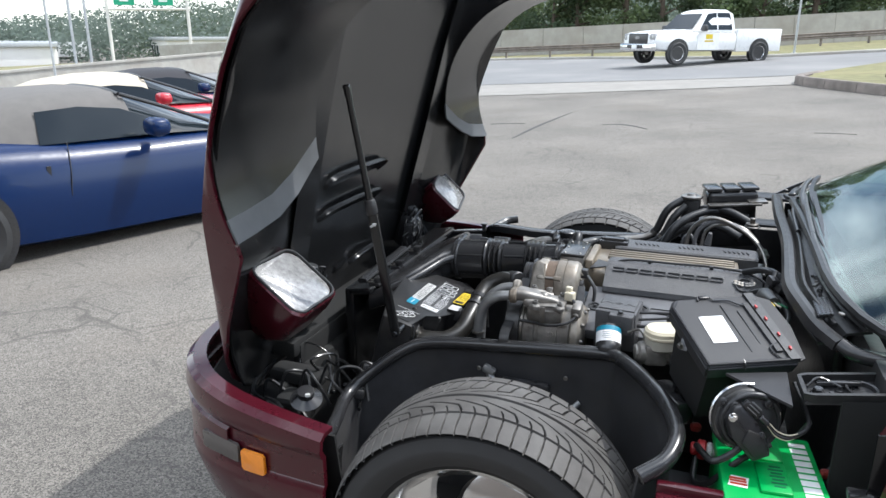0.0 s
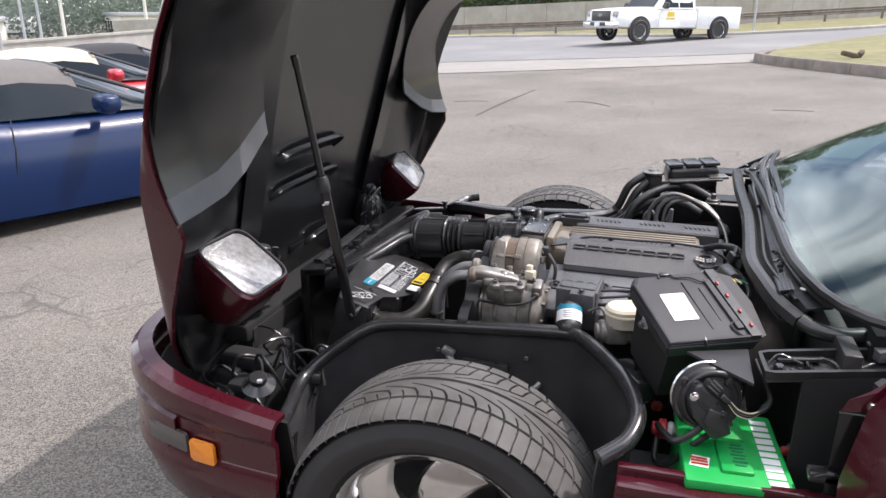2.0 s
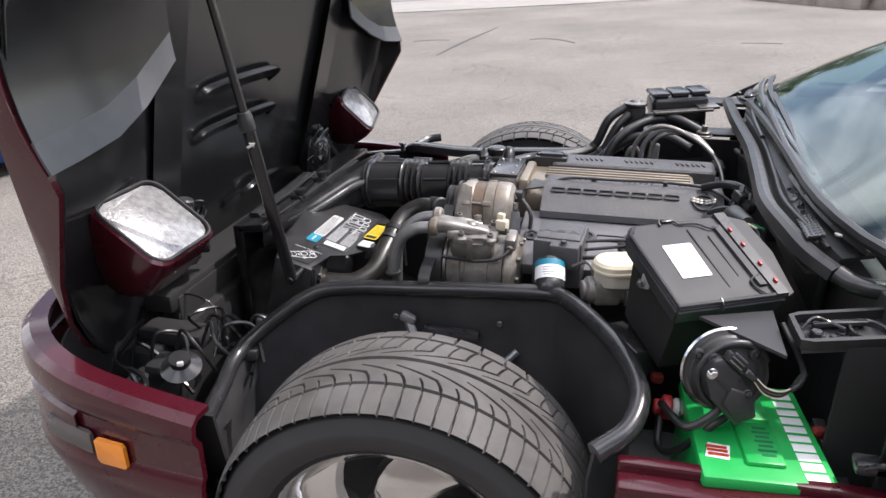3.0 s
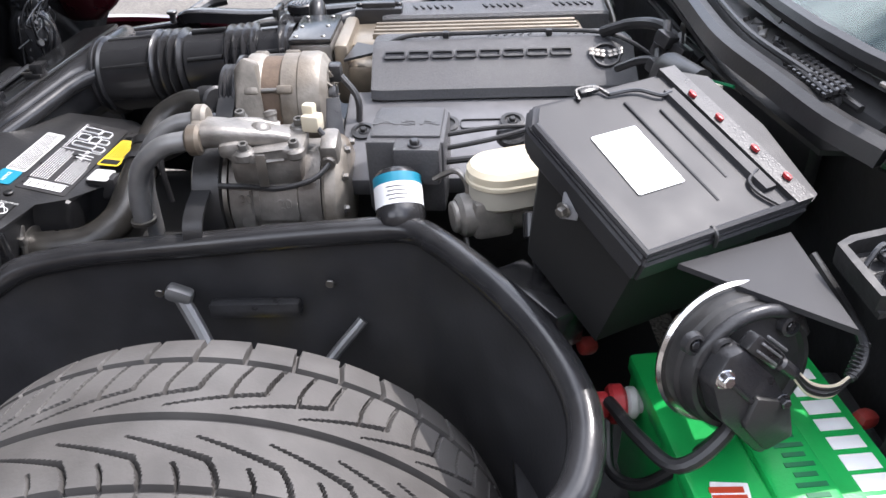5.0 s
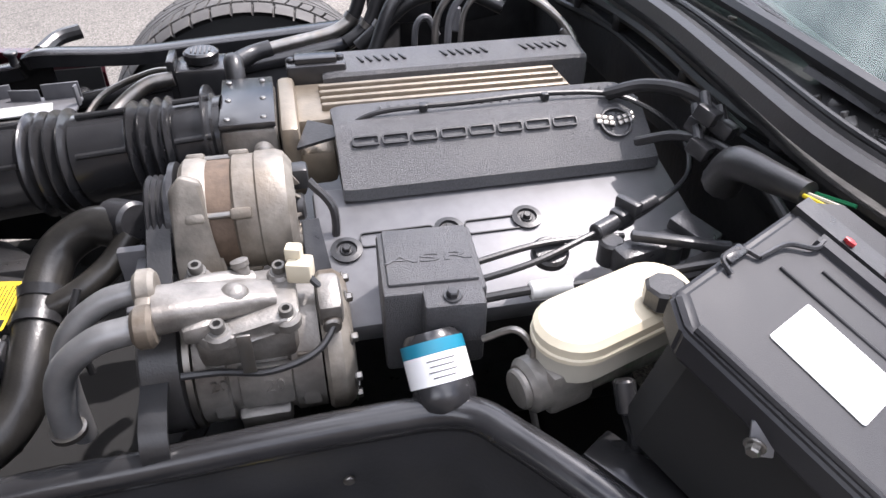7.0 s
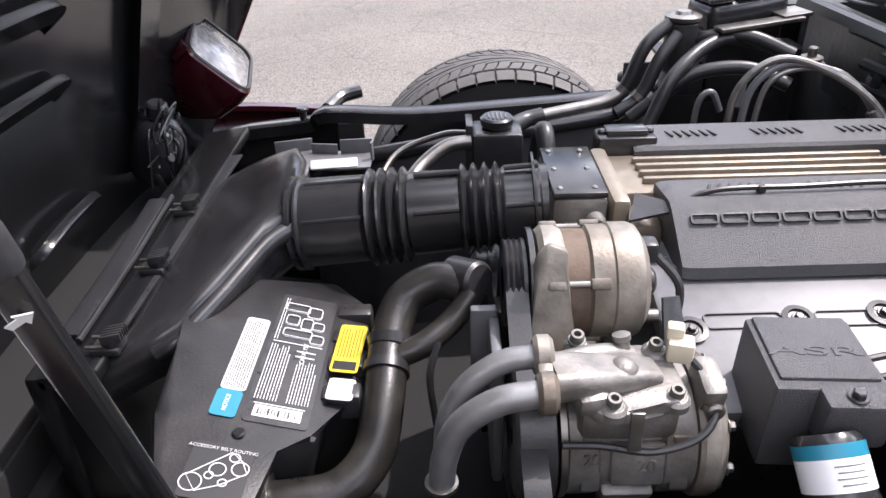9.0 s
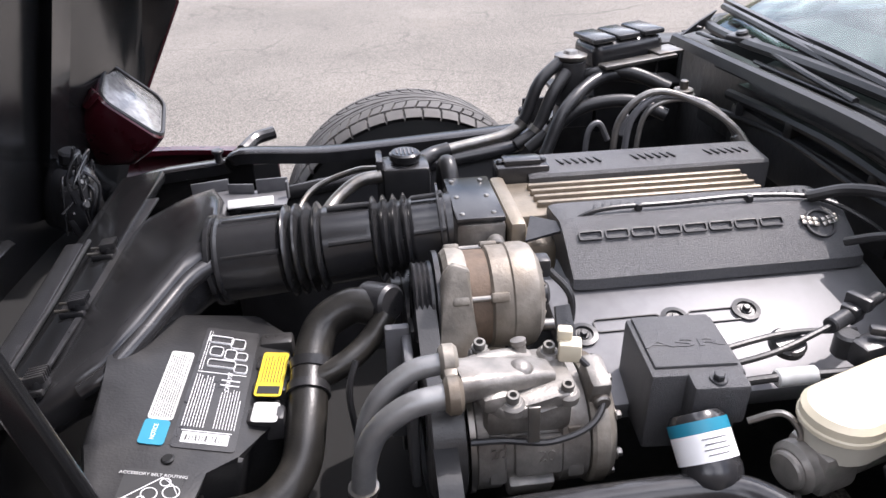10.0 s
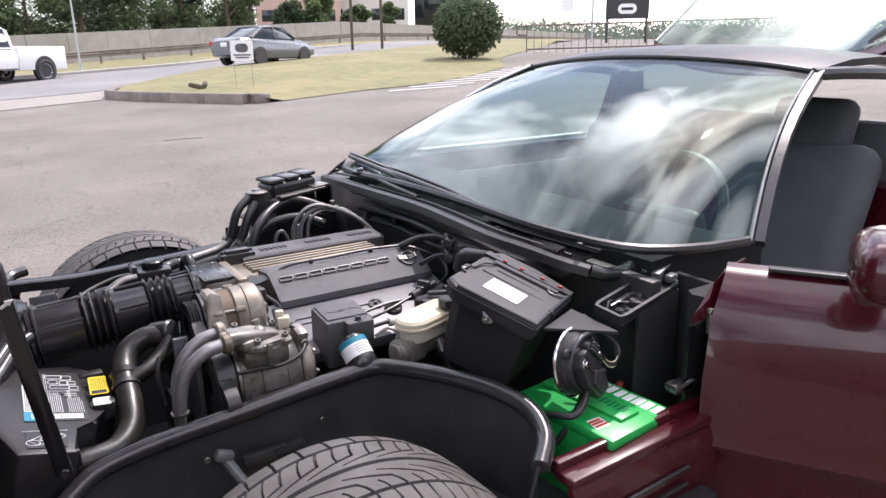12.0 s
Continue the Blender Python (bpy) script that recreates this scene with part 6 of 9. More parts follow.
glass_rows = [[hatch_m @ Vector((x * (0.48 + 0.08 * t), 1.15 * t, -0.10 * abs(x) ** 2.5 + (0.03 * math.sin(math.pi * t)))) for x in [-1 + 0.2 * k for k in range(11)]] for t in (0, 0.25, 0.5, 0.75, 1.0)]
hatch = part("rear_hatch", shell(loft(glass_rows, closed=False), 0.006), SCREEN, car, "raised curved rear hatch glass", 60)
hatch.visible_shadow = False
part("hatch_frame", sweep([glass_rows[-1][k] + Vector((0.01, 0, -0.01)) for k in range(11)], [(-0.04, -0.02), (0.04, -0.02), (0.04, 0.02), (-0.04, 0.02)]), MAROON, hatch)
for k in (0, -1):
    part("hatch_frame", sweep([r[k] for r in glass_rows], ring(0.007, 8)), TUBE_GREY, hatch)

# doors: the driver's swung open, the passenger's shut
def door(s, swing):
    o = Vector((0.80, s * 0.865, 0))
    m = Matrix.Translation(o) @ Matrix.Rotation(radians(swing), 4, "Z") @ Matrix.Translation(-o)
    if swing:
        m = Matrix.Translation((-0.096, 0.008, 0)) @ m
    rows = []
    for x, k in ((0.81, 0.0), (0.84, 0.6), (0.92, 0.9), (1.1, 1.0), (1.5, 1.0), (1.9, 1.0), (2.05, 0.9), (2.08, 0.5)):
        rows.append([(x + max(0.0, 0.87 - x) / 0.06 * (0.020 * min(1.0, max(0.0, (z - 0.70) / 0.15)) ** 2 + 0.03 * min(1.0, max(0.0, (0.50 - z) / 0.3)) ** 2), s * y, z) for y, z in ((0.80, 0.18), (0.85, 0.20), (0.875 + 0.01 * k, 0.34), (0.885 + 0.012 * k, 0.50), (0.905 + 0.012 * k, 0.535), (0.90 + 0.012 * k, 0.56), (0.905 + 0.01 * k, 0.66), (0.885, 0.78), (0.84, 0.845), (0.80, 0.86), (0.76, 0.85), (0.76, 0.2))])
    bm = loft(rows)
    bm.transform(m)
    d = part("door", bm, MAROON, car, "maroon door" + (" standing open" if swing else ""), 40)
    bm = block((1.12, 0.022, 0.008), (1.46, s * 0.82, 0.862), 0.003)
    bm.transform(m)
    part("window_channel", bm, RUBBER, d)
    if swing:
        bm = join(block((0.09, 0.18, 0.095), (1.055, s * 0.985, 0.935), 0.040, seg=4), block((0.07, 0.12, 0.05), (1.055, s * 0.90, 0.875), 0.02))
        bm.transform(m)
        part("door_mirror", bm, MAROON, d)
    else:
        # white material stands in for sunlight on the sill
        part("sill_trim", block((0.86, 0.035, 0.014), (1.52, s * 0.765, 0.870), 0.004), LABEL, d, "window sill trim with the sunlight painted in its white")
    bm = block((1.15, 0.03, 0.5), (1.48, s * 0.752, 0.52), 0.01)
    bm.transform(m)
    part("door_trim", bm, CABIN, d)
    bm = join(block((0.9, 0.02, 0.02), (1.5, s * 0.917, 0.38), 0.008))
    bm.transform(m)


door(-1, -58)
door(1, 0)

# maker's label plate under the hood lip
plate_m = SWING @ frame_of((-0.700, -0.050, curve_at(H_MID, -0.700) - 0.0225), (0, 1, 0), (1, 0, 0.24))
lp = part("label_plate", block((0.090, 0.032, 0.002), (0, 0, 0), 0.0008, m=plate_m), LINER, hood, "small black service label")
part("label_frame", sweep([plate_m @ Vector((x, y, z)) for x, y, z in [(x, y, -0.0015) for x, y in round_rect(0.080, 0.022, 0.005, 3)]], ring(0.0007, 6), closed_path=True), SCREW, lp)
for k in range(5):
    part("label_block", block((0.0075, 0.011, 0.001), (0, 0, 0), 0.0002, m=plate_m @ pose(-0.028 + 0.013 * k, 0, -0.0012)), REDPLASTIC if k == 1 else SCREW, lp)

# maroon foot of the raised hatch and the black lining inside the bumper
foot = [[hatch_m @ Vector((x * (0.485 + 0.08 * t), 1.15 * t, -0.10 * abs(x) ** 2.5 + 0.03 * math.sin(math.pi * max(0, t)) + 0.012)) for x in [-1 + 0.2 * k for k in range(11)]] for t in (-0.06, 0.0, 0.07, 0.13)]
part("hatch_foot", shell(loft(foot, closed=False), 0.012), MAROON, hatch, "maroon lower frame of the hatch", 60)
lining = []
for x, y in plan:
    n = Vector((min(-0.02, x + 0.30), y * 0.75, 0)).normalized()
    lining.append([(x - n.x * d, y - n.y * d, z) for d, z in ((0.060, 0.522), (0.075, 0.42), (0.11, 0.30), (0.16, 0.22))])
part("bumper_lining", shell(loft(lining, closed=False), 0.006), SHADE_BLACK, bump, "black inner side of the bumper")
# bulkhead wiring and insulation under the cowl
part("insulation_pad", block((0.02, 1.05, 0.16), (0.668, 0.06, 0.735), 0.008), MATTE, car, "black quilted bulkhead insulation")
for k, pts in enumerate(([(0.645, -0.40, 0.78), (0.64, -0.15, 0.765), (0.642, 0.1, 0.775), (0.64, 0.42, 0.76)], [(0.645, -0.30, 0.745), (0.635, -0.05, 0.735), (0.64, 0.2, 0.74), (0.63, 0.45, 0.72)], [(0.65, -0.45, 0.80), (0.645, -0.2, 0.80), (0.65, 0.15, 0.805), (0.645, 0.5, 0.80)])):
    part("bulkhead_loom", tube(pts, (0.011, 0.007, 0.005)[k], 8), RUBBER, car)
for y, z in ((-0.26, 0.77), (-0.04, 0.75), (0.19, 0.76), (0.36, 0.745)):
    part("loom_clip", block((0.024, 0.020, 0.030), (0.642, y, z), 0.004, (0, 0, 12)), BLACK, car)

# cowl top: screws and a second lip
for y in (-0.60, -0.36, -0.12, 0.14, 0.38, 0.58):
    part("cowl_screw", can(0.006, 0.004, (0.634, y, 0.862), (0.2, 0, 1), 0.001, 12), STEEL, cowl)
part("cowl_lip", tube([Vector(p) + Vector((0.026, 0, 0.010)) for p in COWL[1:-1]], 0.004, 8, 6), RUBBER, cowl)


part("cowl_lid", sweep(smooth_line([(0.690, -0.610, 0.842), (0.664, -0.530, 0.850), (0.648, -0.40, 0.856), (0.642, -0.28, 0.862)], 6), lambda t: [(-0.018 - 0.004 * t, -0.002), (0.016, -0.003), (0.016, 0.002), (0.006, 0.006), (-0.014 - 0.004 * t, 0.004)]), BLACK, cowl, "long black cowl lid strip")
cowl_rng = random.Random(31)
for k in range(7):
    f = k / 13
    y = -0.56 + 0.50 * f
    x = 0.612 + 0.012 * math.sin(5 * f)
    piece = join(block((cowl_rng.uniform(0.010, 0.022), cowl_rng.uniform(0.008, 0.020), cowl_rng.uniform(0.006, 0.012)), (x + cowl_rng.uniform(-0.006, 0.010), y, 0.834 + 0.014 * f), 0.002, (cowl_rng.uniform(-25, 25), cowl_rng.uniform(-25, 25), cowl_rng.uniform(0, 180))), can(0.004, 0.010, (x, y + 0.012, 0.832 + 0.014 * f), (cowl_rng.uniform(-0.5, 0.5), 0.4, 1), 0.001, 8))
    part("cowl_fitting", piece, (BLACK, SATIN, SCREW)[k % 3], cowl)
part("washer_hose", tube([(0.66, -0.30, 0.872), (0.650, -0.10, 0.886), (0.655, 0.10, 0.892), (0.645, 0.28, 0.880), (0.625, 0.44, 0.862), (0.63, 0.58, 0.852)], 0.0035, 8), RUBBER, cowl, "thin black washer hose")
part("wiper_link", join(tube([(0.618, 0.02, 0.862), (0.622, 0.20, 0.872), (0.64, 0.36, 0.880)], 0.006, 8), block((0.03, 0.05, 0.012), (0.632, 0.40, 0.878), 0.004, (0, -8, 20)), can(0.012, 0.016, (0.636, 0.40, 0.876), (-0.2, 0, 1), 0.003)), BLACK, cowl)


# ---------------------------------------------------------------- engine and bay
engine = thing("engine", (0.25, 0.0, 0.18), "fuel injected V8 engine with black covers and a pale gold intake", "engine")
part("engine_block", join(block((0.55, 0.36, 0.34), (0.32, 0.02, 0.40), 0.03), block((0.10, 0.44, 0.36), (0.02, -0.02, 0.42), 0.03)), BLACK, engine)

# intake plenum with its ribs
pl_ = part("intake_plenum", join(block((0.40, 0.125, 0.08), (0.285, 0.022, 0.704), 0.010), block((0.024, 0.17, 0.10), (0.084, -0.005, 0.708), 0.008), block((0.05, 0.09, 0.05), (0.115, -0.05, 0.700), 0.012)), GOLD, engine, "pale gold cast intake plenum")
for k in range(4):
    part("rib", block((0.345, 0.009, 0.012), (0.300, -0.014 + 0.021 * k, 0.747), 0.003), GOLD, pl_)


def rail_cover(s, y_out, label):
    """A long textured cover beside the plenum; its outer face slopes."""
    sec = [(y_out, 0.700), (y_out - s * 0.003, 0.714), (y_out - s * 0.066, 0.757), (y_out - s * 0.082, 0.764), (y_out - s * 0.146, 0.757), (y_out - s * 0.150, 0.752), (y_out - s * 0.150, 0.705), (y_out - s * 0.01, 0.695)]
    rows = []
    for x, q in ((0.137, 0.55), (0.143, 0.85), (0.155, 1.0), (0.515, 1.0), (0.530, 0.85), (0.536, 0.55)):
        cy, cz = y_out - s * 0.07, 0.725
        rows.append([(x, cy + (y - cy) * (0.94 + 0.06 * q), cz + (z - cz) * (0.8 + 0.2 * q)) for y, z in sec])
    c = part("fuel_rail_cover", loft(rows), COVER, engine, label, 30)
    for j in range(3):
        for k in range(6):
            part("vent_slot", block((0.004, 0.020, 0.003), (0.195 + 0.125 * j + 0.0125 * k, y_out - s * 0.112, 0.7615), 0.001, (0, 0, 20 * s)), MATTE, c)
    return c


cover = rail_cover(-1, -0.181, "black textured fuel rail cover with raised lettering")
rail_cover(1, 0.222, "black textured fuel rail cover")
# the slope of the near cover: raised outline blocks where the maker's word and badge stand
UF = Vector((1, 0, 0))
VF = Vector((0, 0.063, 0.043)).normalized()
face = frame_of((0.30, -0.146, 0.7365), UF, VF)


def outline_bar(w, h, m, t=0.003, lift=0.0):
    return sweep([m @ Vector((x, y, 0.0015 + lift)) for x, y in round_rect(w, h, min(w, h) * 0.25, 3)], [(-t / 2, -0.002), (t / 2, -0.002), (t / 2, 0.0015), (-t / 2, 0.0015)], closed_path=True)


for i in range(8):
    part("raised_mark", outline_bar(0.031, 0.0115, face @ pose(-0.128 + 0.0362 * i, 0.023, 0), 0.0022), BLACK, cover)
badge = part("badge", sweep([face @ Vector((0.192 + 0.020 * math.cos(a), 0.014 + 0.020 * math.sin(a), 0.002)) for a in [2 * math.pi * k / 28 for k in range(28)]], ring(0.0022, 6), closed_path=True), BLACK, cover, "round crossed badge outline")
part("pennant", join(*[block((0.0075, 0.006, 0.003), (0, 0, 0), 0.0006, m=face @ pose(0.192 + sx * (0.006 + 0.008 * k), 0.014 - 0.002 + 0.002 * k + (0.007 if j else 0) * 1.0, 0.003, 0, 0, sx * 16)) for sx in (-1, 1) for k in range(3) for j in range(2)]), STEEL, badge)
part("throttle_cable", tube([(0.135, -0.100, 0.745), (0.19, -0.090, 0.768), (0.30, -0.088, 0.770), (0.42, -0.086, 0.771), (0.51, -0.105, 0.766), (0.562, -0.165, 0.742), (0.545, -0.235, 0.722), (0.47, -0.29, 0.716), (0.40, -0.325, 0.716)], 0.0035, 8, 8), RUBBER, engine, "thin black throttle cable looping over the cover")
for x in (0.25, 0.41):
    part("cable_clip", block((0.010, 0.012, 0.010), (x, -0.088, 0.769), 0.002), BLACK, engine)
part("cable_joint", join(can(0.0095, 0.05, (0.385, -0.332, 0.722), (0.85, 0.42, 0.02), 0.002, 14), can(0.0075, 0.045, (0.435, -0.307, 0.723), (0.85, 0.42, 0.02), 0.002, 14), block((0.026, 0.02, 0.022), (0.425, -0.312, 0.724), 0.004, (0, 0, 26)), block((0.012, 0.03, 0.016), (0.43, -0.312, 0.738), 0.003, (0, 0, 26))), BLACK, engine)
for k, pts in enumerate(([(0.235, -0.36, 0.70), (0.31, -0.355, 0.712), (0.385, -0.332, 0.722)], [(0.235, -0.35, 0.715), (0.33, -0.335, 0.72), (0.42, -0.33, 0.712)], [(0.235, -0.375, 0.69), (0.30, -0.38, 0.698), (0.38, -0.39, 0.705), (0.50, -0.42, 0.735), (0.53, -0.44, 0.76)])):
    part("control_cable", tube(pts, 0.0035 if k < 2 else 0.0048, 8, 6), RUBBER, engine)
part("connector", join(can(0.010, 0.045, (0.30, -0.378, 0.695), (1, -0.05, 0.05), 0.002, 16)), LABEL_DIRTY, engine, "pale grey cable connector")
part("linkage", join(block((0.09, 0.03, 0.03), (0.44, -0.355, 0.705), 0.006, (0, 0, 12)), can(0.014, 0.03, (0.40, -0.345, 0.69), (0, 0, 1), 0.003), can(0.012, 0.03, (0.46, -0.36, 0.69), (0, 0, 1), 0.003), block((0.03, 0.05, 0.014), (0.49, -0.35, 0.722), 0.003, (10, 0, 30)), block((0.10, 0.012, 0.010), (0.46, -0.375, 0.73), 0.003, (0, 0, -25)), can(0.02, 0.014, (0.335, -0.335, 0.70), (0, -0.3, 1), 0.003)), BLACK, engine)

# valve cover plate with its big washers
vc = part("valve_cover", block((0.45, 0.205, 0.03), (0, 0, 0), 0.006, m=frame_of((0.325, -0.245, 0.664), (1, 0, 0), (0, 0.97, 0.25))), VALVE, engine, "flat grey valve cover panel")
vm = frame_of((0.325, -0.245, 0.664), (1, 0, 0), (0, 0.97, 0.25))
for x, y in ((-0.195, 0.0), (-0.075, 0.012), (0.02, 0.016)):
    part("washer", join(lathe([(0, 0), (0.017, 0), (0.018, 0.004), (0.012, 0.005), (0.011, 0.002), (0, 0.002)], vm @ Vector((x, y, 0.015)), vm.to_3x3() @ Vector((0, 0, 1)), 20), bolt(vm @ Vector((x, y, 0.017)), vm.to_3x3() @ Vector((0, 0, 1)), 0.005, 0.005)), RUBBER, vc)
for x, w in ((-0.135, 0.085), (-0.02, 0.07)):
    part("panel_groove", outline_bar(w, 0.020, vm @ pose(x, 0.012, 0.0145), 0.0014), PRINT, vc)
part("bracket_plate", prism([(0, 0), (0.035, 0.0), (0.03, 0.12), (0.012, 0.12)], 0.006, m=frame_of((0.083, -0.33, 0.635), (1, 0.15, 0), (0, 0.55, 0.85)), bevel=0.001), BLACK, engine)

# throttle body, elbow and intake duct
tbm = part("throttle_body", join(block((0.070, 0.15, 0.080), (0.034, -0.006, 0.717), 0.008), block((0.05, 0.06, 0.05), (0.03, -0.065, 0.70), 0.012), can(0.012, 0.02, (0.050, -0.092, 0.735), (0, -1, 0), 0.003)), ALU, engine, "cast aluminium throttle body")
part("top_plate", block((0.068, 0.146, 0.008), (0.034, -0.006, 0.7605), 0.002), SATIN, tbm, "flat dark top plate")
for x in (0.010, 0.054):
    for y in (-0.064, -0.006, 0.052):
        part("screw", can(0.004, 0.003, (x, y, 0.7635), n=10), STEEL, tbm)
part("tb_bracket", prism([(0, 0), (0.075, 0.0), (0.02, 0.05)], 0.004, m=frame_of((0.090, -0.105, 0.735), (0.9, 0.0, 0.2), (0.1, 1, 0.2))), BLACK, engine)
part("breather_hose", tube([(0.01, 0.165, 0.68), (0.012, 0.155, 0.735), (0.014, 0.13, 0.765), (0.016, 0.105, 0.745), (0.016, 0.10, 0.70)], 0.014, 12), RUBBER, engine)
part("map_sensor", join(block((0.085, 0.045, 0.036), (0.130, 0.105, 0.750), 0.005), block((0.06, 0.03, 0.012), (0.130, 0.105, 0.770), 0.003), can(0.006, 0.01, (0.095, 0.105, 0.764)), can(0.006, 0.01, (0.165, 0.105, 0.764))), SATIN, engine)

duct = thing("air_intake_duct", (-0.3, 0.0, 0.45), "glossy black rubber intake duct with bellows and a wide air box", "air duct")
DA, DB = Vector((-0.345, 0.012, 0.683)), Vector((0.005, -0.008, 0.716))
dax = (DB - DA).normalized()
dl = (DB - DA).length
prof = []
for k in range(121):
    h = k / 120 * dl
    r = 0.058 + 0.004 * math.cos(h * 9)
    for c, n_, a in ((0.135, 4, 0.007), (0.262, 4, 0.007)):
        if abs(h - c) < 0.030:
            r += a * (0.35 - math.cos((h - c) / 0.030 * math.pi * n_)) * 0.9
    for c in (0.006, 0.016, 0.338):
        if abs(h - c) < 0.004:
            r += 0.005
    prof.append((r, h))
part("tube", lathe(prof, DA, dax, 48), SATIN, duct, "ribbed rubber intake tube", 50)
for a, b in ((0.02, 0.10), (0.17, 0.23), (0.29, 0.335)):
    for off in (Vector((0, -0.052, 0.028)), Vector((0, -0.006, 0.060))):
        part("seam_strip", tube([DA + dax * a + off, DA + dax * b + off], 0.004, 8, 2), RUBBER, duct)
part("clamp", sweep([DA + dax * (dl - 0.018) + axis_turn(dax) @ Vector((0.064 * math.cos(2 * math.pi * i / 36), 0.064 * math.sin(2 * math.pi * i / 36), 0)) for i in range(36)], [(-0.001, -0.006), (0.002, -0.006), (0.002, 0.006), (-0.001, 0.006)], closed_path=True), SATIN, duct)
# the wide elbow from the tube to the radiator support
secs = []
for cx, cy, cz, wy, hz, sq in ((-0.335, 0.012, 0.685, 0.060, 0.060, 1.0), (-0.348, 0.056, 0.682, 0.100, 0.060, 0.72), (-0.372, 0.074, 0.674, 0.148, 0.058, 0.58), (-0.412, 0.052, 0.656, 0.205, 0.052, 0.48), (-0.450, 0.032, 0.640, 0.238, 0.047, 0.42), (-0.500, 0.025, 0.618, 0.245, 0.042, 0.36), (-0.545, 0.010, 0.597, 0.245, 0.036, 0.3)):
    secs.append([(cx, cy + wy * math.copysign(abs(math.cos(a)) ** sq, math.cos(a)), cz + hz * math.copysign(abs(math.sin(a)) ** sq, math.sin(a))) for a in [2 * math.pi * k / 28 for k in range(28)]])
part("air_box", loft(secs), SATIN, duct, "broad black air box", 60)
part("box_ridge", sweep(smooth_line([(-0.342, -0.035, 0.702), (-0.372, -0.068, 0.694), (-0.412, -0.148, 0.672), (-0.446, -0.202, 0.654), (-0.475, -0.216, 0.640)], 6), lambda t: ring(0.015 - 0.003 * t, 14)), SATIN, duct, "rolled edge of the air box")

# radiator support with its clips
rad = thing("radiator_support", (-0.57, 0.0, 0.40), "black radiator support bar with plastic clips", "radiator")
part("support_bar", join(block((0.075, 0.745, 0.022), (-0.566, 0.1175, 0.634), 0.006, (0, -8, 0)), block((0.03, 0.745, 0.36), (-0.60, 0.1175, 0.46), 0.006)), LINER, rad)
part("grey_strip", block((0.030, 0.60, 0.005), (-0.534, 0.05, 0.6445), 0.002, (0, -6, -2)), BLACK, rad, "dull black strip between the clips")
part("edge_channel", sweep([(-0.588, -0.19, 0.646), (-0.590, -0.02, 0.650), (-0.598, 0.155, 0.652)], [(-0.014, -0.006), (0.014, -0.006), (0.014, 0.004), (0.010, 0.006), (-0.010, 0.006), (-0.014, 0.004)]), SATIN, rad, "glossy black channel")
part("edge_gasket", tube([(-0.571, -0.20, 0.650), (-0.573, 0.0, 0.652), (-0.580, 0.17, 0.654)], 0.004, 8), RUBBER, rad)
for x, y in ((-0.526, -0.212), (-0.532, -0.042), (-0.539, 0.124)):
    cl = part("clip", join(block((0.034, 0.030, 0.010), (x - 0.004, y, 0.651), 0.003), can(0.012, 0.016, (x + 0.004, y, 0.652), (0, 0, 1), 0.002, 16)), BLACK, rad, "ribbed black plastic fastener")
    for k in range(5):
        part("clip_fin", block((0.022, 0.0025, 0.012), (x + 0.006, y - 0.010 + 0.005 * k, 0.668), 0.0006, (0, 0, 18)), BLACK, cl)
    part("clip_pin", join(can(0.0025, 0.020, (x - 0.026, y - 0.010, 0.657), (1, 0, 0), 0.0005, 8), can(0.0025, 0.020, (x - 0.026, y + 0.010, 0.657), (1, 0, 0), 0.0005, 8)), STEEL, cl)

# fan shroud with stickers
shroud = thing("fan_shroud", (-0.36, -0.25, 0.20), "black plastic fan shroud with service labels", "shroud")
part("shroud_top", prism([(-0.475, -0.10), (-0.285, -0.06), (-0.235, -0.10), (-0.225, -0.27), (-0.265, -0.30), (-0.27, -0.345), (-0.315, -0.36), (-0.31, -0.45), (-0.40, -0.45), (-0.435, -0.34), (-0.445, -0.22)], 0.16, m=pose(-0.284, 0, 0.630, 0, 15, 0) @ pose(0.284, 0, -0.16), bevel=0.008), SHROUD, shroud, "black shroud top")
for k in range(4):
    part("rib", block((0.044, 0.026, 0.034), (-0.254, -0.125 - 0.050 * k, 0.615), 0.005), BLACK, shroud)
SU, SV = (0.965, -0.02, -0.26), (0.03, 1, 0)


def on_shroud(x, y, lift=0.0012):
    """A place on the tilted top of the shroud."""
    return (x + lift * 0.26, y, 0.630 - (x + 0.284) * 0.268 + lift)


pm = frame_of(on_shroud(-0.313, -0.223), SU, SV)


def sticker(m, w, h, mat, name="sticker", label=""):
    return part(name, prism(round_rect(w, h, 0.004, 2), 0.0008, m=m), mat, shroud, label)


plate = sticker(pm, 0.068, 0.222, BLACK, label="black emissions label with white print")
def bars(m, rows, mat, parent, name="print_line"):
    for x, y, w, h in rows:
        part(name, prism([(x - w / 2, y - h / 2), (x + w / 2, y - h / 2), (x + w / 2, y + h / 2), (x - w / 2, y + h / 2)], 0.0005, m=m @ pose(0, 0, 0.0009)), mat, parent)


def print_block(m, x0, x1, y0, y1, n, mat, parent, seed, thick=0.0007):
    """Rows of small print too fine to read, broken into words; they run along y."""
    rr = random.Random(seed)
    words = []
    for k in range(n):
        x = x0 + (x1 - x0) * (k + 0.5) / n
        y, stop = y0, y1 - (y1 - y0) * (rr.uniform(0, 0.4) if k % 4 == 3 else rr.uniform(0, 0.06))
        while y < stop - 0.002:
            w = min(rr.uniform(0.002, 0.008), stop - y)
            words.append(block((thick, w, 0.0005), (0, 0, 0), 0, m=m @ pose(x, y + w / 2, 0.0011)))
            y += w + 0.0014
    part("small_print", join(*words), mat, parent)


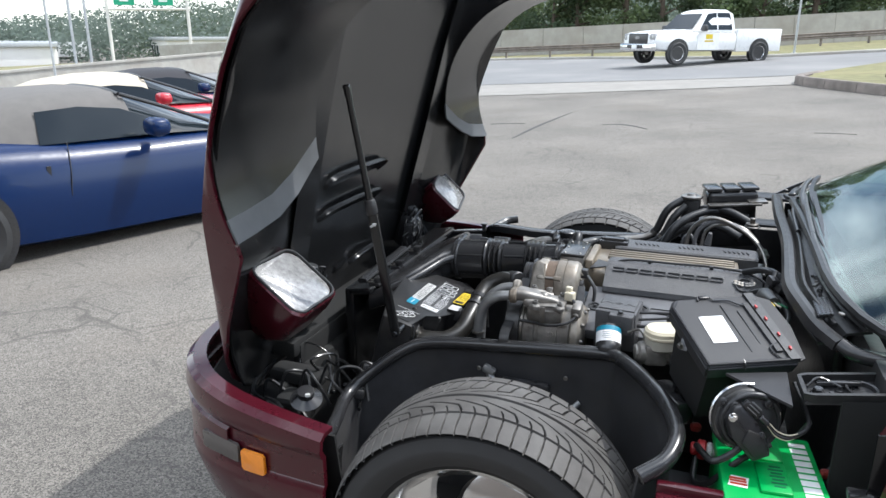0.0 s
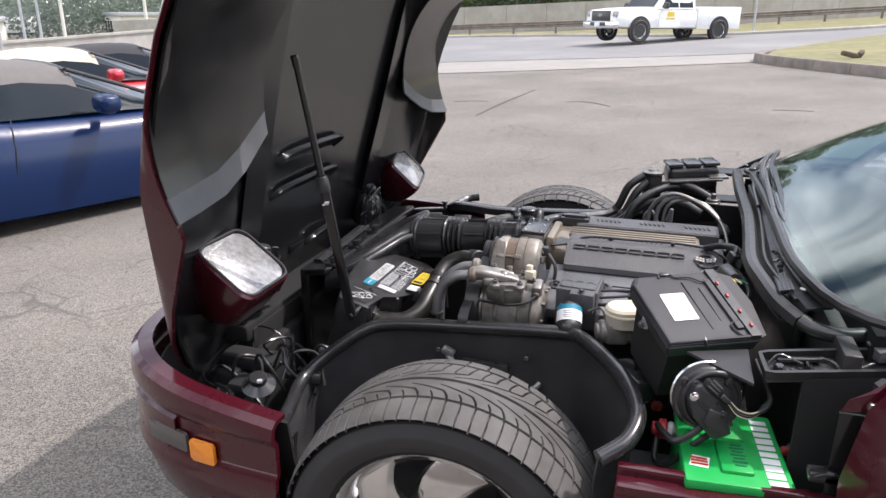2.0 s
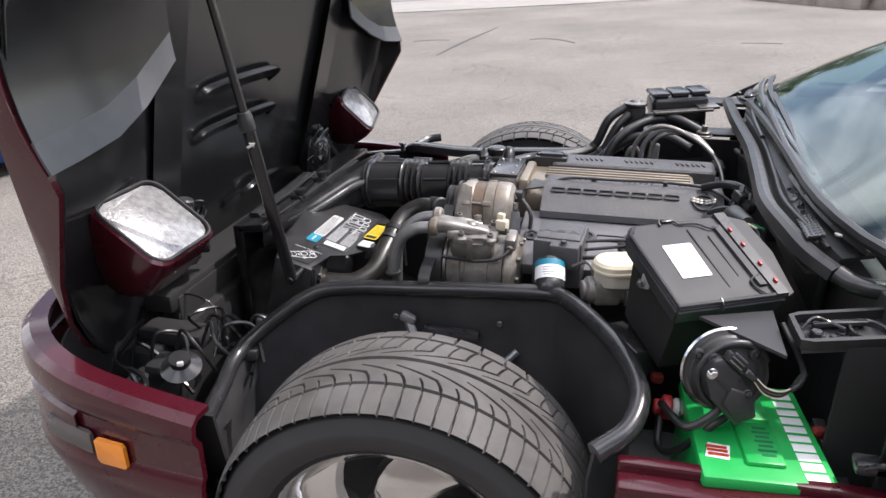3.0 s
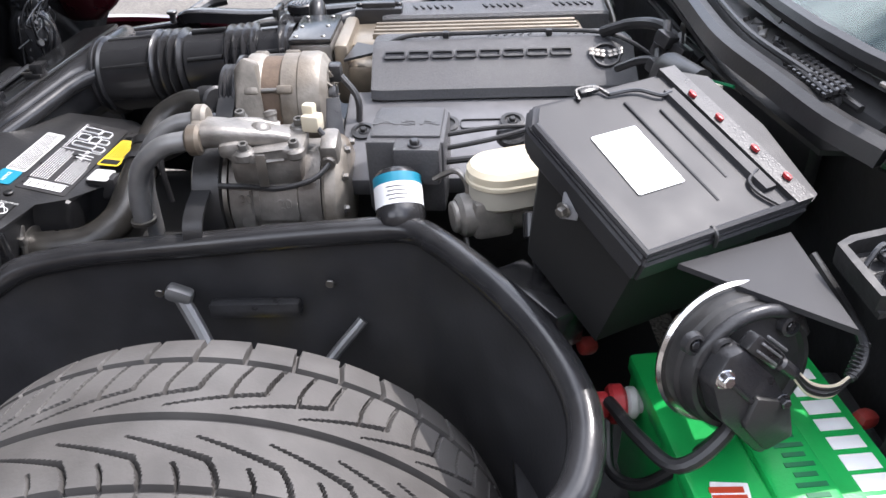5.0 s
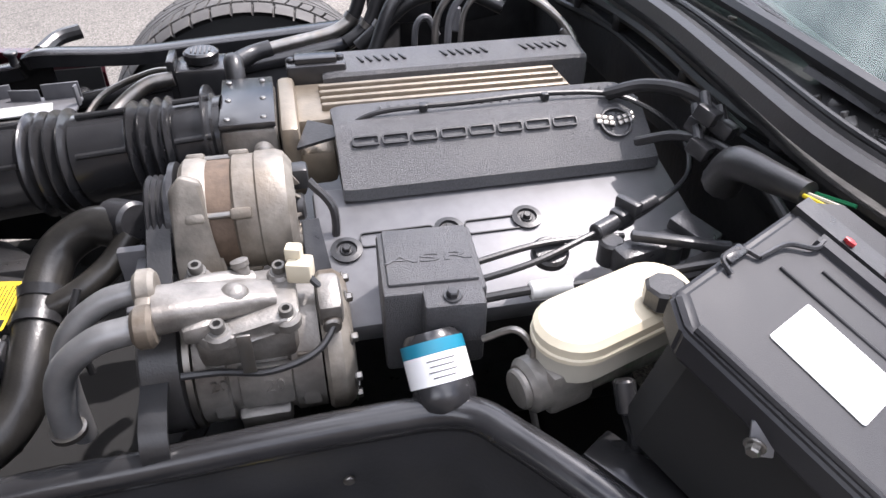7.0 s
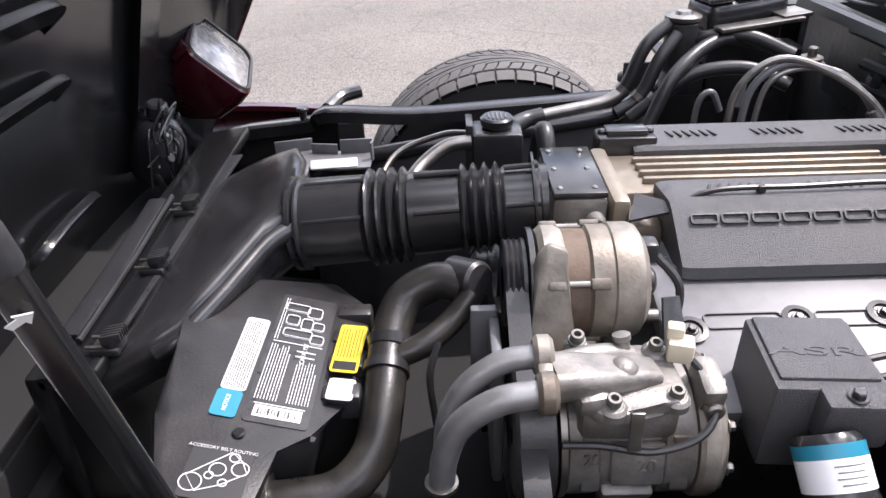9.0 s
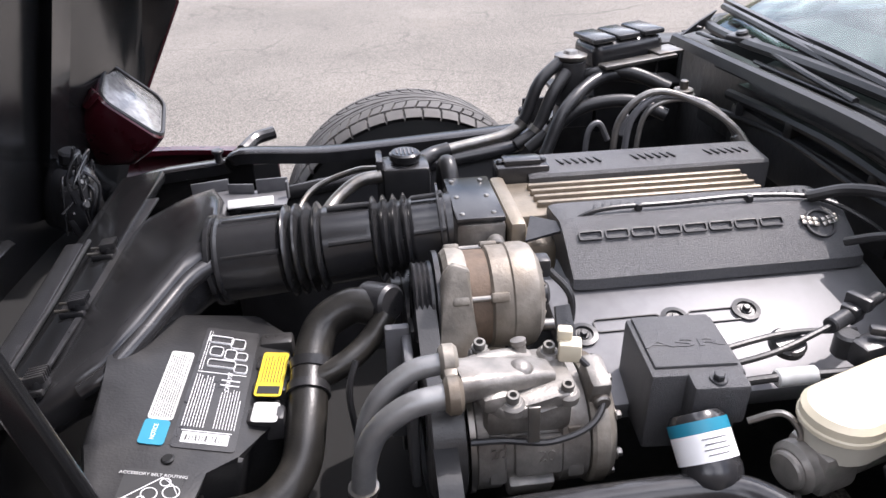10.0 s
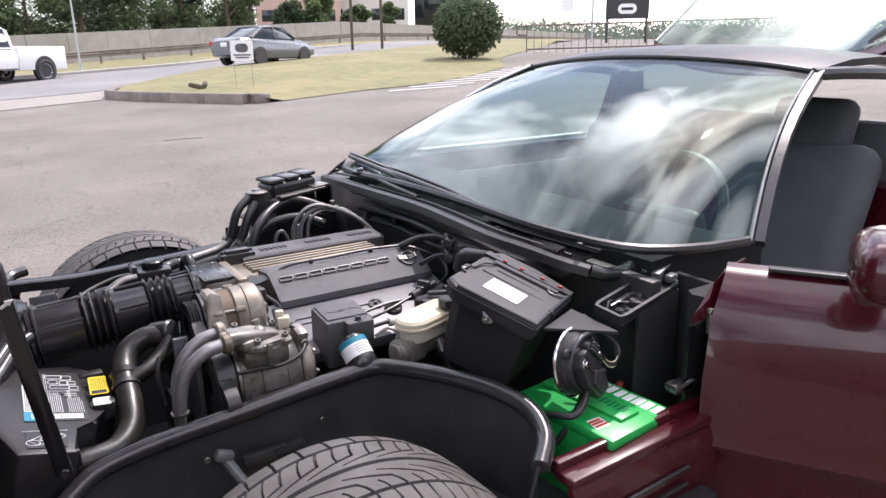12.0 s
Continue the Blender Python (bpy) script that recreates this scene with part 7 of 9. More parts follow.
bars(pm, [(0, -0.095, 0.050, 0.016)], LABEL, plate)
print_block(pm, -0.030, -0.004, -0.078, 0.016, 8, LABEL, plate, 5, 0.0009)
print_block(pm, 0.004, 0.030, -0.078, -0.010, 8, LABEL, plate, 6, 0.0008)
print_block(pm, -0.030, -0.024, 0.022, 0.104, 2, LABEL, plate, 8, 0.0008)
part("print_word", writing("CATALYST", 0.0075, pm @ pose(0.010, 0.004, 0.0011, 0, 0, 90), 0.0002), LABEL, plate)
diagram = []
for cx, cy, w, h in ((-0.012, 0.085, 0.030, 0.014), (0.010, 0.080, 0.018, 0.020), (-0.014, 0.060, 0.016, 0.018), (0.004, 0.056, 0.014, 0.020), (0.018, 0.055, 0.014, 0.014), (-0.004, 0.036, 0.034, 0.014), (0.02, 0.03, 0.016, 0.016)):
    diagram.append(outline_bar(w, h, pm @ pose(cx, cy, 0.0005), 0.0009, -0.0005))
for d_ in diagram:
    part("line_diagram", d_, LABEL, plate, "white line diagram")
bars(pm, [(0, -0.0845, 0.054, 0.001), (0.0, 0.018, 0.058, 0.001), (0.012, 0.006, 0.022, 0.0015), (0.012, -0.003, 0.022, 0.0015)], LABEL, plate)
bars(pm, [(-0.020 + 0.0035 * k, -0.095, 0.0016 if k % 3 else 0.0026, 0.010) for k in range(12)], PRINT, plate, "bar_code")
wm = frame_of(on_shroud(-0.364, -0.232), SU, SV)
white = sticker(wm, 0.027, 0.124, LABEL_DIRTY, label="white notice label")
print_block(wm, -0.0115, 0.0115, -0.058, 0.058, 9, PRINT, white, 11, 0.0009)
bm_ = frame_of(on_shroud(-0.3665, -0.314), SU, SV)
blue_l = sticker(bm_, 0.027, 0.038, TEAL, label="blue notice label head")
part("print_word", writing("NOTICE", 0.0065, bm_ @ pose(0, 0, 0.001, 0, 0, 90), 0.0002), LABEL, blue_l)
ym_ = frame_of((-0.2515, -0.210, 0.6365), (0.98, -0.06, -0.10), (0.03, 0.99, 0))
yl = sticker(ym_, 0.032, 0.086, YELLOW, label="yellow caution label")
bars(ym_, [(0.0, -0.032, 0.026, 0.014)], PRINT, yl)
print_block(ym_, -0.013, 0.013, -0.018, 0.038, 7, PRINT, yl, 13, 0.0009)
sticker(frame_of((-0.254, -0.276, 0.6325), (0.98, -0.06, -0.10), (0.03, 0.99, 0)), 0.030, 0.034, LABEL_DIRTY, label="worn blank label")
rm = frame_of(on_shroud(-0.353, -0.402), SU, SV)
belt_l = sticker(rm, 0.058, 0.066, PRINT, label="black belt routing label")
rings = []
for cx, cy, r in ((-0.020, -0.016, 0.010), (0.000, 0.002, 0.0075), (0.020, 0.006, 0.008), (0.012, 0.018, 0.005), (-0.006, -0.006, 0.004), (0.008, -0.012, 0.004)):
    rings.append(sweep([rm @ Vector((cx + r * math.cos(2 * math.pi * i / 18), cy + r * math.sin(2 * math.pi * i / 18), 0.0012)) for i in range(18)], ring(0.0006, 5), closed_path=True))
rings.append(sweep([rm @ Vector((x, y, 0.0012)) for x, y in ((-0.026, -0.009), (0.008, 0.024), (0.020, 0.015), (0.027, 0.002), (0.006, -0.015), (-0.014, -0.025))], ring(0.0006, 5), closed_path=True))
for d_ in rings:
    part("line_diagram", d_, LABEL, belt_l, "white belt routing drawing")
part("print_word", writing("ACCESSORY BELT ROUTING", 0.0052, rm @ pose(-0.001, 0.0265, 0.0011), 0.0002), LABEL_DIRTY, belt_l)
part("fastener", can(0.007, 0.004, on_shroud(-0.345, -0.352, 0.0), n=12), PRINT, shroud)

# radiator hose
hose = thing("radiator_hose", (-0.2, -0.25, 0.45), "thick black upper radiator hose with wire clamps", "hose")
HP = [(-0.115, -0.165, 0.690), (-0.150, -0.155, 0.690), (-0.188, -0.170, 0.672), (-0.203, -0.215, 0.645), (-0.208, -0.280, 0.618), (-0.218, -0.330, 0.590), (-0.250, -0.365, 0.575), (-0.300, -0.378, 0.575), (-0.345, -0.380, 0.575)]
part("hose_body", tube(HP, 0.0235, 16, 8), HOSE, hose)
part("branch_hose", tube([(-0.203, -0.235, 0.640), (-0.165, -0.225, 0.650), (-0.13, -0.20, 0.665), (-0.105, -0.18, 0.69)], 0.015, 12, 6), HOSE, hose)
for c, d in (((-0.206, -0.245, 0.632), (-0.05, -0.9, -0.35)), ((-0.202, -0.215, 0.645), (-0.1, -0.9, -0.45)), ((-0.318, -0.379, 0.575), (1, 0.03, 0))):
    part("clamp", join(sweep([Vector(c) + axis_turn(d) @ Vector((0.0255 * math.cos(2 * math.pi * i / 24), 0.0255 * math.sin(2 * math.pi * i / 24), 0)) for i in range(24)], [(-0.0012, -0.006), (0.0015, -0.006), (0.0015, 0.006), (-0.0012, 0.006)], closed_path=True)), STEEL if c[0] < -0.3 else RUBBER, hose)
part("clamp_screw", join(can(0.006, 0.03, (-0.322, -0.400, 0.590), (0, 0.4, 1), 0.001, 10), block((0.014, 0.012, 0.014), (-0.322, -0.398, 0.598), 0.003)), STEEL, hose)
part("hose_stub", can(0.022, 0.05, (-0.395, -0.380, 0.575), (1, 0, 0), 0.003), SATIN, hose)

# alternator
alt = thing("alternator", (0.02, -0.2, 0.55), "weathered cast aluminium alternator on its bracket", "alternator")
ay, az_ = -0.196, 0.714
part("rear_case", lathe([(0, 0), (0.058, 0), (0.0635, 0.004), (0.0635, 0.026), (0.0655, 0.028), (0.0655, 0.050), (0.062, 0.058), (0.050, 0.066), (0, 0.066)], (0.016, ay, az_), (1, 0, 0), 48), ALU_WARM, alt, "smooth tan rear case", 30)
part("front_case", lathe([(0, 0), (0.058, 0.0), (0.064, 0.006), (0.064, 0.020), (0.060, 0.028), (0, 0.028)], (-0.036, ay, az_), (1, 0, 0), 40), ALU_WARM, alt)
part("stator", lathe([(0.0595, 0), (0.0595, 0.030)], (-0.012, ay, az_), (1, 0, 0), 40), STATOR, alt, "rusty laminated stator ring")
for k in range(12):
    a = 2 * math.pi * k / 12 + 0.2
    part("cooling_vane", prism([(0, 0.030), (0.018, 0.034), (0.004, 0.060), (-0.004, 0.060)], 0.003, m=Matrix.Translation((0.070, ay, az_)) @ Matrix.Rotation(a, 4, "X") @ pose(0, 0.0, 0, 0, 0, 0)), ALU_WARM, alt)
for a in (60, 150, 240, 330):
    ca, sa = math.cos(radians(a)), math.sin(radians(a))
    part("through_bolt", can(0.0035, 0.040, (-0.018, ay + 0.061 * ca, az_ + 0.061 * sa), (1, 0, 0), 0.001, 10), STEEL, alt)
    part("case_lug", block((0.020, 0.012, 0.010), (-0.020, ay + 0.063 * ca, az_ + 0.063 * sa), 0.003, (a - 90, 0, 0)), ALU_WARM, alt)
    part("case_lug", block((0.022, 0.012, 0.008), (0.026, ay + 0.0645 * ca, az_ + 0.0645 * sa), 0.003, (a - 90, 0, 0)), ALU_WARM, alt)
part("pulley", lathe([(0.02, 0), (0.048, 0), (0.05, 0.002), (0.046, 0.005), (0.05, 0.008), (0.046, 0.011), (0.05, 0.014), (0.046, 0.017), (0.05, 0.02), (0.05, 0.024), (0.02, 0.024)], (-0.072, ay, az_), (1, 0, 0), 36), BLACK, alt, "black ribbed pulley")
part("fan_disc", lathe([(0.02, 0), (0.062, 0), (0.062, 0.006), (0.02, 0.006)], (-0.046, ay, az_), (1, 0, 0), 36), BLACK, alt)
part("bracket", prism([(-0.030, -0.012), (0.058, -0.016), (0.050, 0.004), (0.020, 0.055), (0.012, 0.11), (0.014, 0.172), (-0.006, 0.180), (-0.020, 0.165), (-0.024, 0.09)], 0.016, m=frame_of((-0.022, -0.272, 0.612), (1, 0, 0), (0, 0.25, 0.97)), bevel=0.005), ALU_WARM, alt, "cast mounting bracket")
part("bracket_foot", can(0.011, 0.024, (0.028, -0.286, 0.606), (1, 0, 0.1), 0.002, 16), STEEL, alt)
part("plug", join(block((0.022, 0.024, 0.026), (0.088, ay + 0.005, az_ + 0.035), 0.005), tube([(0.098, ay, az_ + 0.03), (0.122, ay - 0.02, az_), (0.118, ay - 0.03, az_ - 0.06)], 0.005, 8)), BLACK, alt)
part("terminal", can(0.008, 0.020, (0.080, ay - 0.03, az_ - 0.03), (1, 0, 0), 0.002, 14), STEEL, alt)
part("rear_bearing", can(0.015, 0.012, (0.080, ay - 0.02, az_ + 0.01), (1, 0, 0), 0.003), BLACK, alt)

# belt drive in front
drive = thing("belt_drive", (-0.08, -0.1, 0.30), "black serpentine belt and pulleys at the engine front", "belt drive")
part("crank_pulley", lathe([(0.02, 0), (0.085, 0), (0.085, 0.03), (0.02, 0.03)], (-0.09, 0.0, 0.40), (1, 0, 0), 36), BLACK, drive)
part("belt", sweep(smooth_line([(-0.060, -0.143, 0.71), (-0.060, -0.17, 0.752), (-0.060, -0.22, 0.742), (-0.060, -0.315, 0.69), (-0.060, -0.45, 0.66), (-0.060, -0.455, 0.60), (-0.060, -0.40, 0.56), (-0.060, -0.2, 0.45), (-0.060, -0.06, 0.45), (-0.060, -0.1, 0.6)], 6, True), [(-0.012, -0.002), (0.012, -0.002), (0.012, 0.002), (-0.012, 0.002)], closed_path=True), RUBBER, drive)
part("front_plate", join(block((0.012, 0.10, 0.16), (-0.085, -0.275, 0.615), 0.004), block((0.03, 0.012, 0.17), (-0.095, -0.23, 0.62), 0.003)), VALVE, drive, "flat grey front plate")
part("water_pump", join(can(0.05, 0.06, (-0.10, 0.0, 0.58), (1, 0, 0), 0.008), can(0.024, 0.05, (-0.13, -0.14, 0.69), (0.3, -0.3, 0.1), 0.004), block((0.06, 0.2, 0.08), (-0.05, -0.05, 0.60), 0.015)), BLACK, drive)
part("sensor_lead", tube([(-0.15, -0.30, 0.60), (-0.155, -0.29, 0.66), (-0.145, -0.27, 0.69)], 0.004, 8), RUBBER, drive)

# air conditioning compressor
comp = thing("compressor", (0.03, -0.38, 0.52), "grimy cast aluminium air conditioning compressor", "compressor")
cy_, cz_ = -0.345, 0.642

part("body", lathe([(0, 0), (0.060, 0), (0.066, 0.004), (0.066, 0.03), (0.062, 0.033), (0.062, 0.088), (0.066, 0.092), (0.066, 0.120), (0.0, 0.120)], (-0.030, cy_, cz_), (1, 0, 0), 44), ALU, comp, "cast aluminium body")
part("rear_head", lathe([(0, 0), (0.068, 0), (0.071, 0.004), (0.071, 0.018), (0.065, 0.026), (0.056, 0.030), (0, 0.030)], (0.092, cy_, cz_), (1, 0, 0), 44), ALU_WARM, comp, "tan stained rear head")
part("clutch", lathe([(0.02, 0), (0.066, 0), (0.070, 0.003), (0.070, 0.036), (0.064, 0.039), (0.02, 0.039)], (-0.074, cy_, cz_), (1, 0, 0), 40), BLACK, comp, "black clutch pulley")
part("front_ring", lathe([(0.03, 0), (0.069, 0), (0.069, 0.006), (0.03, 0.006)], (-0.034, cy_, cz_), (1, 0, 0), 40), STEEL, comp)
for a in (60, 100, 140, 180, 220, 255):
    part("body_bolt", bolt((0.118, cy_ + 0.060 * math.cos(radians(a)), cz_ + 0.060 * math.sin(radians(a))), (1, 0, 0), 0.005, 0.006), STEEL, comp)
part("boss", join(block((0.050, 0.010, 0.046), (0.036, cy_ - 0.061, cz_ + 0.010), 0.004, (-10, 0, 0)), block((0.018, 0.010, 0.06), (-0.006, cy_ - 0.058, cz_ + 0.008), 0.003, (-10, 0, 0)), block((0.018, 0.010, 0.06), (0.076, cy_ - 0.058, cz_ + 0.008), 0.003, (-10, 0, 0)), block((0.05, 0.02, 0.03), (0.03, cy_ - 0.053, cz_ - 0.035), 0.005, (25, 0, 0))), ALU, comp)
cm = frame_of((0.036, cy_ - 0.0668, cz_ + 0.011), (1, 0, 0), (0, 0.17, 0.98))
part("cast_mark", writing("20", 0.018, cm @ pose(0.008, 0, 0.0), 0.0012), ALU, comp)
part("cast_mark", writing("20", 0.016, frame_of((-0.006, cy_ - 0.0642, cz_ + 0.018), (1, 0, 0), (0, 0.17, 0.98)), 0.0012), ALU, comp)
part("manifold", join(sweep(smooth_line([(-0.046, -0.392, 0.746), (-0.020, -0.388, 0.744), (0.008, -0.380, 0.738), (0.034, -0.372, 0.732), (0.052, -0.368, 0.727)], 6), lambda t: [(x * (1.0 - 0.35 * t), y * (1.0 - 0.45 * t)) for x, y in round_rect(0.050, 0.030, 0.012, 4)]), lathe([(0, 0), (0.015, 0), (0.014, 0.010), (0.010, 0.016), (0.005, 0.0185), (0, 0.019)], (0.020, -0.378, 0.733), (0, -0.25, 1), 20), sweep(smooth_line([(-0.040, -0.372, 0.742), (-0.010, -0.360, 0.740), (0.018, -0.350, 0.734), (0.034, -0.346, 0.728)], 5), ring(0.011, 12)), block((0.030, 0.028, 0.020), (-0.012, -0.402, 0.730), 0.007, (0, 0, 12))), ALU, comp, "cast manifold on the compressor")
part("manifold_base", prism([(-0.020, -0.404), (-0.006, -0.420), (0.018, -0.421), (0.030, -0.410), (0.052, -0.408), (0.066, -0.409), (0.076, -0.396), (0.074, -0.352), (0.066, -0.328), (0.045, -0.330), (-0.004, -0.328), (-0.024, -0.340)], 0.014, (0, 0, 0.714), bevel=0.004), ALU, comp)
for x, y, z in ((0.006, -0.411, 0.730), (0.064, -0.398, 0.726), (0.060, -0.339, 0.731), (-0.014, -0.338, 0.738)):
    part("bolt_boss", can(0.0125, 0.014, (x, y, z - 0.013), (0, -0.1, 1), 0.003, 18), ALU, comp)
part("rear_lug", block((0.024, 0.046, 0.052), (0.103, -0.366, 0.702), 0.007, (12, 0, 0)), ALU, comp)
part("lug_bolt", can(0.009, 0.012, (0.103, -0.386, 0.702), (0, -1, 0), 0.002, 18), STEEL, comp)
part("neck_casting", block((0.090, 0.074, 0.040), (0.026, -0.368, 0.698), 0.010, (4, 0, 0), seg=2), ALU, comp)
part("nipple", lathe([(0, 0), (0.011, 0), (0.0085, 0.012), (0.007, 0.014), (0.007, 0.022), (0.0085, 0.024), (0.0085, 0.029), (0, 0.031)], (0.030, -0.350, 0.724), (-0.16, 0.28, 1), 20), ALU, comp)
part("pipe_flange", join(can(0.019, 0.018, (-0.060, -0.374, 0.755), (1, 0, 0.02), 0.004, 24), can(0.019, 0.018, (-0.060, -0.410, 0.744), (1, 0, 0.02), 0.004, 24), block((0.014, 0.036, 0.022), (-0.051, -0.392, 0.750), 0.003, (15, 0, 0))), ALU_WARM, comp, "two-lobed pipe flange")


def cap_screw(at, axis, r=0.0075):
    """A cap screw with a sunk socket, on a washer."""
    return join(can(r * 1.35, 0.002, at, axis, 0.0005, 18), lathe([(0, 0.003), (r * 0.5, 0.003), (r * 0.55, 0.009), (r * 0.9, 0.009), (r, 0.008), (r, 0.0), (0, 0.0)], Vector(at) + Vector(axis).normalized() * 0.001, axis, 18))


for x, y, z in ((0.006, -0.411, 0.730), (0.064, -0.398, 0.726), (0.060, -0.339, 0.731), (-0.014, -0.338, 0.742)):
    part("head_bolt", cap_screw((x, y, z), (0, -0.2, 1), 0.0065), SCREW, comp)
part("wire_tab", block((0.012, 0.003, 0.042), (0.026, -0.420, 0.706), 0.001, (-4, 0, 0)), STEEL, comp)
part("white_plug", join(block((0.024, 0.020, 0.022), (0.080, -0.349, 0.738), 0.003, (0, 0, -15)), block((0.016, 0.014, 0.016), (0.076, -0.341, 0.752), 0.003, (0, 0, -15))), IVORY, comp, "ivory electrical plug")
part("wire", tube([(0.086, cy_ - 0.01, cz_ + 0.092), (0.108, cy_ - 0.035, cz_ + 0.070), (0.090, cy_ - 0.066, cz_ + 0.050), (0.045, cy_ - 0.076, cz_ + 0.040), (0.0, cy_ - 0.066, cz_ + 0.038), (-0.035, cy_ - 0.066, cz_ + 0.040)], 0.0035, 8), RUBBER, comp)
part("pipe", tube([(-0.058, -0.374, 0.755), (-0.090, -0.375, 0.748), (-0.122, -0.380, 0.722), (-0.138, -0.384, 0.680), (-0.142, -0.386, 0.600)], 0.0110, 14), TUBE_GREY, comp, "dull aluminium refrigerant pipe")
part("pipe", tube([(-0.058, -0.410, 0.744), (-0.094, -0.411, 0.736), (-0.126, -0.410, 0.708), (-0.140, -0.408, 0.668), (-0.144, -0.406, 0.630)], 0.0125, 14), TUBE_GREY, comp, "dull aluminium refrigerant pipe")
part("pipe_collar", lathe([(0.012, 0), (0.016, 0.001), (0.016, 0.006), (0.012, 0.007)], (-0.144, -0.406, 0.628), (0, 0, 1), 20), STEEL, comp)

# traction control module and accumulator
asr = thing("traction_module", (0.19, -0.37, 0.52), "black plastic traction control module with raised letters", "control module")
am = frame_of((0.203, -0.352, 0.735), (0.995, -0.07, 0.0), (0.08, 0.99, 0.03))
part("housing", join(block((0.098, 0.100, 0.10), (0, 0, -0.052), 0.005, m=am @ pose(0, 0, -0.052)), block((0.058, 0.034, 0.05), (0, 0, 0), 0.005, m=am @ pose(0.016, -0.055, -0.026))), COVER, asr)
lid = part("lid", block((0.086, 0.086, 0.006), (0, 0, 0), 0.002, m=am @ pose(0, 0.004, -0.0015)), COVER, asr, "textured lid with raised letters")
part("raised_letters", writing("ASR", 0.026, am @ pose(-0.002, -0.004, 0.0015) @ Matrix.Diagonal((1.9, 0.66, 1, 1)), 0.0007), COVER, lid)
part("bolt", bolt(am @ Vector((0.014, -0.060, -0.001)), am.to_3x3() @ Vector((0, 0, 1)), 0.006, 0.006), BLACK, asr)
acc = thing("accumulator", (0.196, -0.405, 0.56), "black pressure canister with a white and teal notice label", "canister")
ax_ = Vector((0.10, -0.72, -0.68)).normalized()
a0 = Vector((0.189, -0.420, 0.699))
part("canister", lathe([(0, 0), (0.024, 0), (0.028, 0.006), (0.029, 0.012), (0.029, 0.050), (0.030, 0.054), (0.028, 0.068), (0.019, 0.078), (0, 0.082)], a0, ax_, 36), SATIN, acc)
part("notice_label", lathe([(0.0296, 0.020), (0.0296, 0.047)], a0, ax_, 40), LABEL, acc, "white paper label")
part("label_head", lathe([(0.0297, 0.008), (0.0297, 0.0198)], a0, ax_, 40), TEAL, acc, "teal label band")
for k, (h, w_) in enumerate(((0.026, 0.030), (0.031, 0.026), (0.036, 0.030), (0.041, 0.024))):
    part("print_line", sweep([a0 + ax_ * h + axis_turn(ax_) @ Vector((0.0299 * math.cos(q), 0.0299 * math.sin(q), 0)) for q in [math.atan2(*( (axis_turn(ax_).inverted() @ Vector((0.0, -0.68, 0.72)))[i] for i in (1, 0))) + (-0.5 + i_ / 10) * w_ / 0.034 for i_ in range(11)]], [(-0.0003, -0.0005), (0.0003, -0.0005), (0.0003, 0.0005), (-0.0003, 0.0005)]), VALVE, acc)
part("print_word", writing("NOTICE", 0.0078, frame_of(a0 + ax_ * 0.014 + Vector((1, 0, 0)).cross(ax_).normalized() * 0.0300, (1, 0, 0), -ax_), 0.0003), LABEL, acc)

# brake master cylinder and its tank
mc = thing("brake_master_cylinder", (0.32, -0.48, 0.55), "aluminium brake cylinder under an ivory fluid tank", "brake cylinder")
TA, TB = Vector((0.311, -0.466, 0)), Vector((0.40, -0.436, 0))
def capsule(r, z0, z1, bev=0.006):
    d = (TB - TA).normalized()
    nrm = Vector((-d.y, d.x, 0))
    def ringp(rr, z):
        pts = []
        for k in range(13):
            a = math.pi / 2 + math.pi * k / 12
            pts.append(TA + (d * math.cos(a) + nrm * math.sin(a)) * rr + Vector((0, 0, z)))
        for k in range(13):
            a = -math.pi / 2 + math.pi * k / 12
            pts.append(TB + (d * math.cos(a) + nrm * math.sin(a)) * rr + Vector((0, 0, z)))
        return pts
    return loft([ringp(r - bev, z0), ringp(r, z0 + bev), ringp(r, z1 - bev), ringp(r - bev * 0.6, z1 - bev * 0.3), ringp(r - bev * 2, z1)])
part("tank", capsule(0.035, 0.683, 0.723), IVORY_TANK, mc, "cloudy plastic tank")
part("tank_lid", join(capsule(0.0375, 0.711, 0.736, 0.008), capsule(0.039, 0.712, 0.720, 0.002)), IVORY, mc, "ivory tank lid")
part("filler_cap", can(0.019, 0.022, (0.392, -0.466, 0.736), (0, 0, 1), 0.003, 8), BLACK, mc, "black eight-sided filler cap")
part("cylinder", join(can(0.026, 0.16, (0.262, -0.478, 0.670), (0.95, 0.25, 0.02), 0.005), block((0.05, 0.05, 0.05), (0.30, -0.47, 0.672), 0.008, (0, 0, 15)), can(0.019, 0.008, (0.256, -0.480, 0.670), (0.95, 0.25, 0.02), 0.002)), ALU, mc)
part("port", join(can(0.010, 0.03, (0.345, -0.505, 0.69), (0, -0.6, -0.8), 0.002), tube([(0.345, -0.515, 0.675), (0.355, -0.53, 0.64), (0.36, -0.53, 0.58)], 0.009, 10)), SATIN, mc)
part("pipe", tube([(0.235, -0.44, 0.70), (0.262, -0.45, 0.715), (0.275, -0.465, 0.70), (0.27, -0.47, 0.67), (0.275, -0.50, 0.62)], 0.0035, 8), STEEL, mc)
part("servo", lathe([(0, 0), (0.09, 0.0), (0.11, 0.02), (0.11, 0.05), (0.0, 0.07)], (0.50, -0.44, 0.62), (0.95, 0.25, 0.02), 36), BLACK, mc)
part("small_module", block((0.040, 0.110, 0.05), (0, 0, 0), 0.004, m=pose(0.350, -0.565, 0.606, 0, 0, 32)), SATIN, mc)

